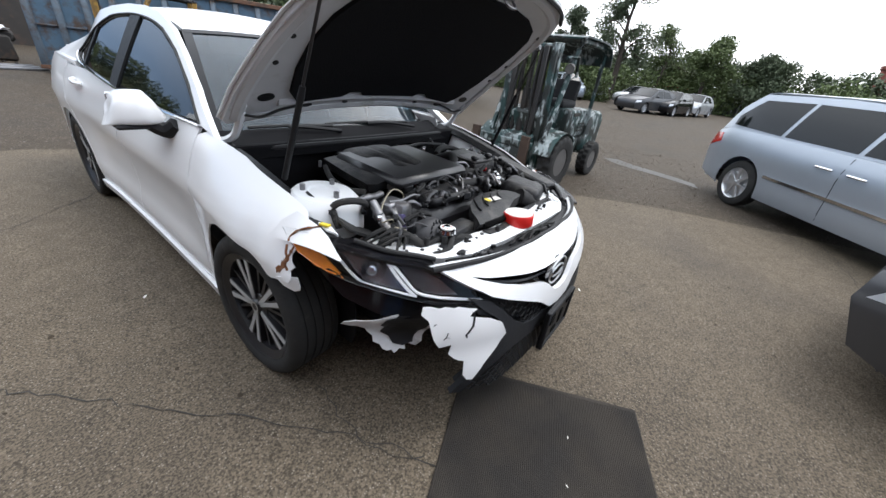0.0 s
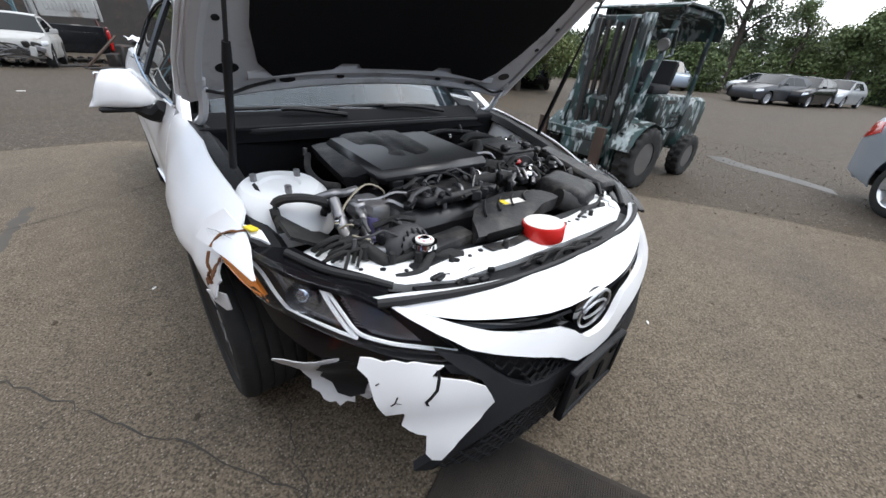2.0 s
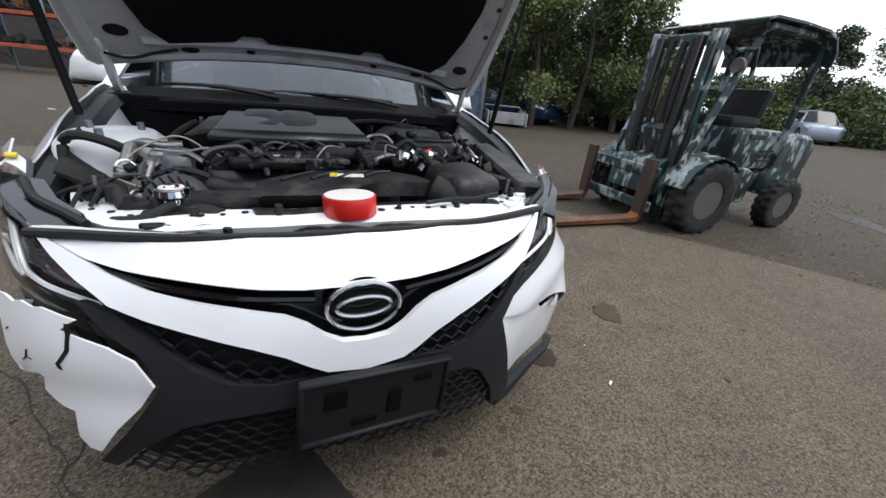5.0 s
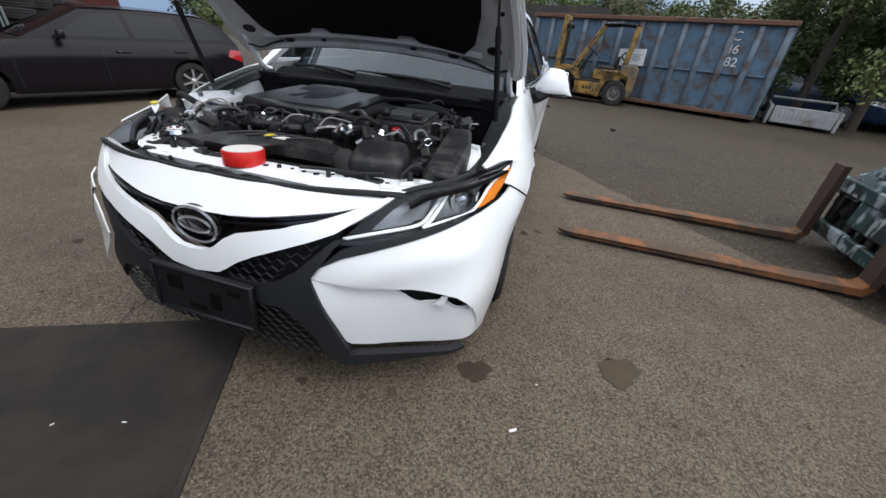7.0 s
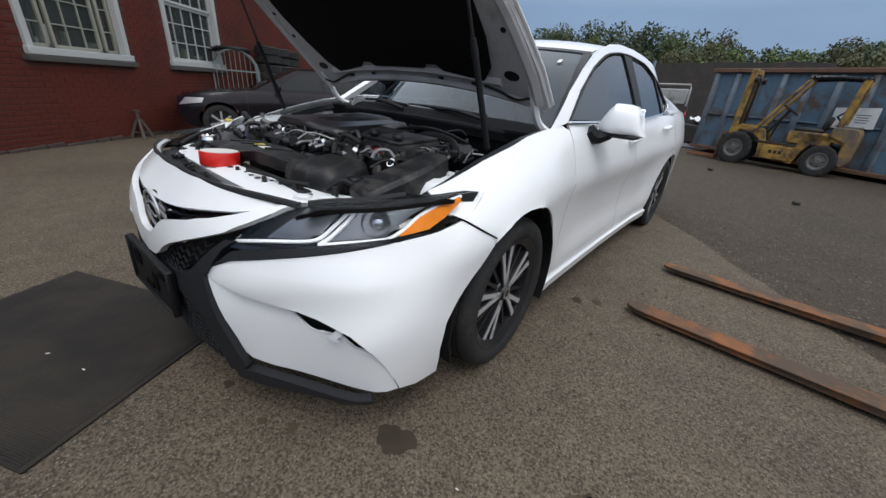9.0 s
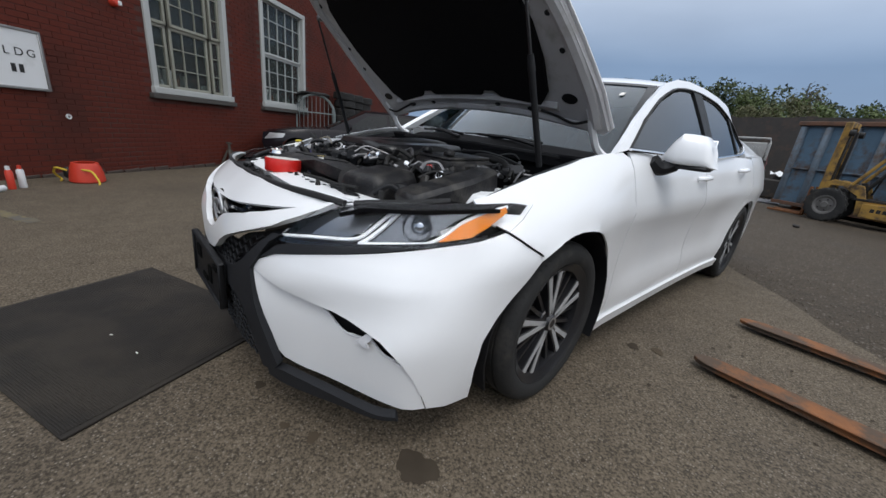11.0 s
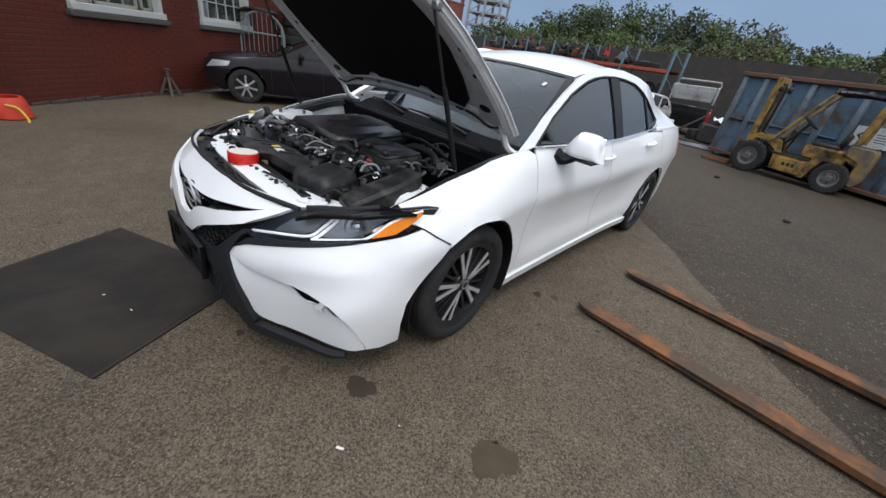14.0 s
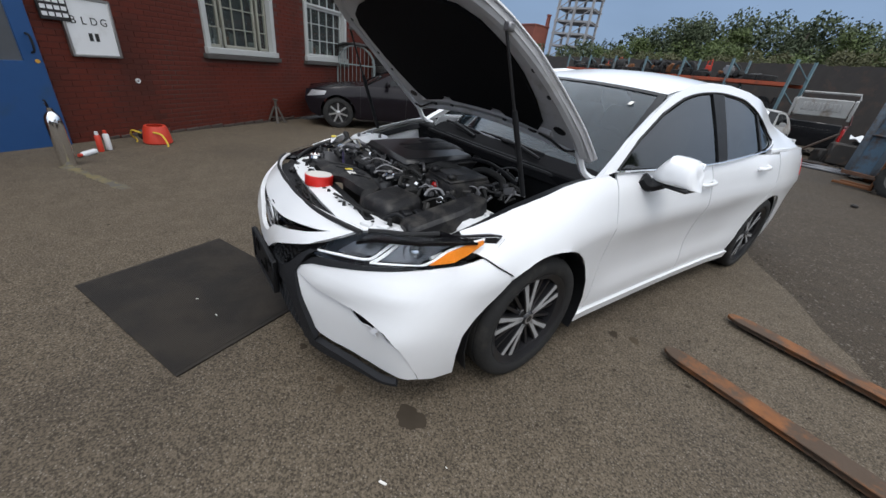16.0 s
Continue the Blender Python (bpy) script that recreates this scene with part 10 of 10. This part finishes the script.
strip_on_ground("crack", "", [(4.6, -1.55), (3.97, -1.67), (3.2, -1.76), (2.56, -1.87), (1.6, -2.05)], 0.004, ZG, CRACK_SHADE, 3)
strip_on_ground("crack", "", [(-0.70, 0.10), (-0.81, 0.30), (-0.80, 0.6), (-0.7, 0.9)], 0.002, ZG, CRACK_SHADE, 6)
strip_on_ground("paint_line", "faded yellow paint line", [(-3.77, -1.43), (-3.25, -1.13), (-2.73, -0.84)], 0.05, ZG, FADE, 7, 0.004)
strip_on_ground("tyre_mark", "", [(-2.2, 1.2), (-1.9, 2.4), (-1.75, 3.6)], 0.05, ZG - 0.001, mat("tyre_mark", (0.062, 0.054, 0.044), 0.9, var=0.3, scale=15), 8, 0.01)


def blot(x, y, r, material, seed, z=ZG, squash=1.0):
    rg_ = random.Random(seed)
    ph = [rg_.uniform(0, 6.28) for _ in range(4)]
    bm = B()
    vs = []
    for a in np.linspace(0, math.tau, 26, endpoint=False):
        k = r * (1 + 0.16 * math.sin(2 * a + ph[0]) + 0.12 * math.sin(3 * a + ph[1]) + 0.09 * math.sin(7 * a + ph[2]))
        vs.append(bm.verts.new((x + k * math.cos(a), y + squash * k * math.sin(a), z + hgt(x))))
    bm.faces.new(vs)
    return part("oil_stain", bm, material, pavement, smooth=False)


FAINT = mat("faint_stain", (0.076, 0.059, 0.041), 0.95, spec=0.1, var=0.25, scale=14)
blot(0.879, 0.345, 0.062, OIL, 1)
blot(1.493, 0.56, 0.085, FAINT, 2)
rg = random.Random(77)
for k, (x, y, r) in enumerate(((0.97, 1.76, 0.03), (1.07, 1.83, 0.03), (0.59, 0.13, 0.022), (0.24, 0.06, 0.02), (0.49, 0.07, 0.016), (1.35, 1.89, 0.03), (-1.6, 0.5, 0.03))):
    blot(x, y, r, OIL if k % 3 == 0 else FAINT, 10 + k)
for k in range(140):
    blot(rg.uniform(-1.8, 2.2), rg.uniform(-1.2, 2.4), 0.003 + 0.010 * rg.random() ** 2, OIL, 100 + k)
# puddle by the van
bm = B()
pts = [(6.02, -0.15), (6.15, 0.25), (6.25, 0.6), (6.30, 0.95), (6.45, 1.4), (6.75, 1.7), (6.95, 1.45), (6.70, 1.05), (6.62, 0.7), (6.50, 0.3), (6.32, -0.05)]
bm.faces.new([bm.verts.new((x, y, 0.004)) for x, y in pts])
tagged(part("puddle", bm, WATER, smooth=False), "shallow puddle on the dirt", "puddle", kind="structure")

# gravel on the dirt side of the pad
def pebbles(name, label, n, where, lo, hi, material, seed):
    rg_ = np.random.default_rng(seed)
    base = np.array([(1, 0, 0), (-1, 0, 0), (0, 1, 0), (0, -1, 0), (0, 0, 0.7), (0, 0, -0.7)], float)
    tri = np.array([(0, 2, 4), (2, 1, 4), (1, 3, 4), (3, 0, 4), (2, 0, 5), (1, 2, 5), (3, 1, 5), (0, 3, 5)])
    V, F = [], []
    for k in range(n):
        x, y = where(rg_)
        s = lo + (hi - lo) * rg_.random() ** 3
        a = rg_.random() * 6.28
        c, q = math.cos(a), math.sin(a)
        b = base * s * (0.6 + 0.8 * rg_.random((6, 1)))
        V += [(x + c * p[0] - q * p[1], y + q * p[0] + c * p[1], p[2] + s * 0.35 + hgt(x, y)) for p in b]
        F += (tri + 6 * k).tolist()
    me = bpy.data.meshes.new(name)
    me.from_pydata(V, [], F)
    me.materials.append(material)
    return tagged(new(name, me), label, "gravel", kind="stuff")


STONE = mat("loose_stone", (0.125, 0.105, 0.082), 0.9, var=0.2, scale=20, island=0.5)


def on_dirt(rg_):
    t = rg_.random()
    x0, y0 = 0.85 + 2.5 * t, 4.5 - 3.35 * t
    d = rg_.random() ** 1.6 * 4.5
    return x0 + d * 0.86 + rg_.normal() * 0.1, y0 + d * 0.5 + rg_.normal() * 0.1


def on_pad(rg_):
    return rg_.uniform(-2.6, 2.2), rg_.uniform(-1.5, 3.5)


def far_dirt(rg_):
    return rg_.uniform(3.5, 9.0), rg_.uniform(-0.5, 6.0)


pebbles("gravel", "loose grey gravel on the dirt", 9000, on_dirt, 0.002, 0.012, STONE, 3)
pebbles("grit", "fine grit on the concrete", 5000, on_pad, 0.001, 0.005, STONE, 4)
pebbles("gravel", "loose gravel across the lot", 5000, far_dirt, 0.004, 0.017, STONE, 5)


def litter(x, y, z, L, rot, label):
    bm = B()
    prism(bm, [(-L / 2, -0.14 * L), (L * 0.3, -0.16 * L), (L / 2, -0.06 * L), (L / 2, 0.13 * L), (-L * 0.4, 0.15 * L)], 0.003, pose(x, y, z, 4, 3, rot))
    return tagged(part("paper_scrap", bm, CARD), label, "litter", "small litter")


litter(1.068, 0.123, 0.006, 0.032, 35, "white scrap of paper on the concrete")
litter(1.14, 0.36, 0.006, 0.010, 10, "white scrap of paper on the concrete")
litter(-0.403, -0.368, 0.018, 0.012, 60, "white scrap on the rubber mat")
litter(-0.20, -0.29, 0.018, 0.014, 20, "wisp of straw on the rubber mat")
litter(-1.10, 1.90, 0.006, 0.03, 50, "small scrap on the concrete")
litter(-4.2, 9.0, 0.006, 0.12, 0, "pale scrap lying on the dirt")
litter(-2.5, 10.2, 0.006, 0.14, 30, "pale scrap lying on the dirt")
for x, y in ((0.95, 9.0), (2.2, 6.8), (-0.3, 8.0)):
    bm = B()
    box(bm, (x, y, 0.03), (0.10, 0.06, 0.05), 0.015, (8, 5, 30))
    tagged(part("stone", bm, JUNK), "dark stone lying on the dirt", "stone", "stones on the dirt")

# ---------------------------------------------------------------- bricks of the workshop wall
bl, bh = 0.21, 0.072
brick_me = {}
for key, ln in (("full", bl - 0.012), ("half", bl / 2 - 0.012)):
    t = B()
    box(t, (0, 0, 0), (ln, 0.03, bh - 0.012), 0.003)
    me = bpy.data.meshes.new("brick")
    t.to_mesh(me)
    t.free()
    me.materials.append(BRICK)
    brick_me[key] = me


def free(x0, x1, z0, z1):
    return all(x1 < h[0] - 0.07 or x0 > h[1] + 0.07 or z1 < h[2] - 0.13 or z0 > h[3] + 0.07 for h in holes)


rest = B()
rg = random.Random(21)
count = 0
row = 0
z = -0.21
while z < WH - 0.05:
    x = W0 + (bl / 2 if row % 2 else 0)
    while x < W1 - bl:
        if free(x, x + bl, z, z + bh):
            near = -2.9 < x < -1.75 and z < 1.9
            c = (x + bl / 2, 0.009 + rg.uniform(-0.001, 0.001), z + bh / 2)
            if near and count < 300:
                ob = new("brick", brick_me["full"])
                ob.parent, ob.matrix_basis = wall, Matrix.Translation(c)
                count += 1
            else:
                d = (bl - 0.012) / 2
                h = (bh - 0.012) / 2
                y = c[1] - 0.015
                q = [rest.verts.new((c[0] + sx * d, y, c[2] + sz * h)) for sx, sz in ((-1, -1), (1, -1), (1, 1), (-1, 1))]
                w = [rest.verts.new((c[0] + sx * (d + 0.003), y + 0.008, c[2] + sz * (h + 0.002))) for sx, sz in ((-1, -1), (1, -1), (1, 1), (-1, 1))]
                rest.faces.new(q)
                bridge(rest, w, q)
        x += bl
    row += 1
    z += bh
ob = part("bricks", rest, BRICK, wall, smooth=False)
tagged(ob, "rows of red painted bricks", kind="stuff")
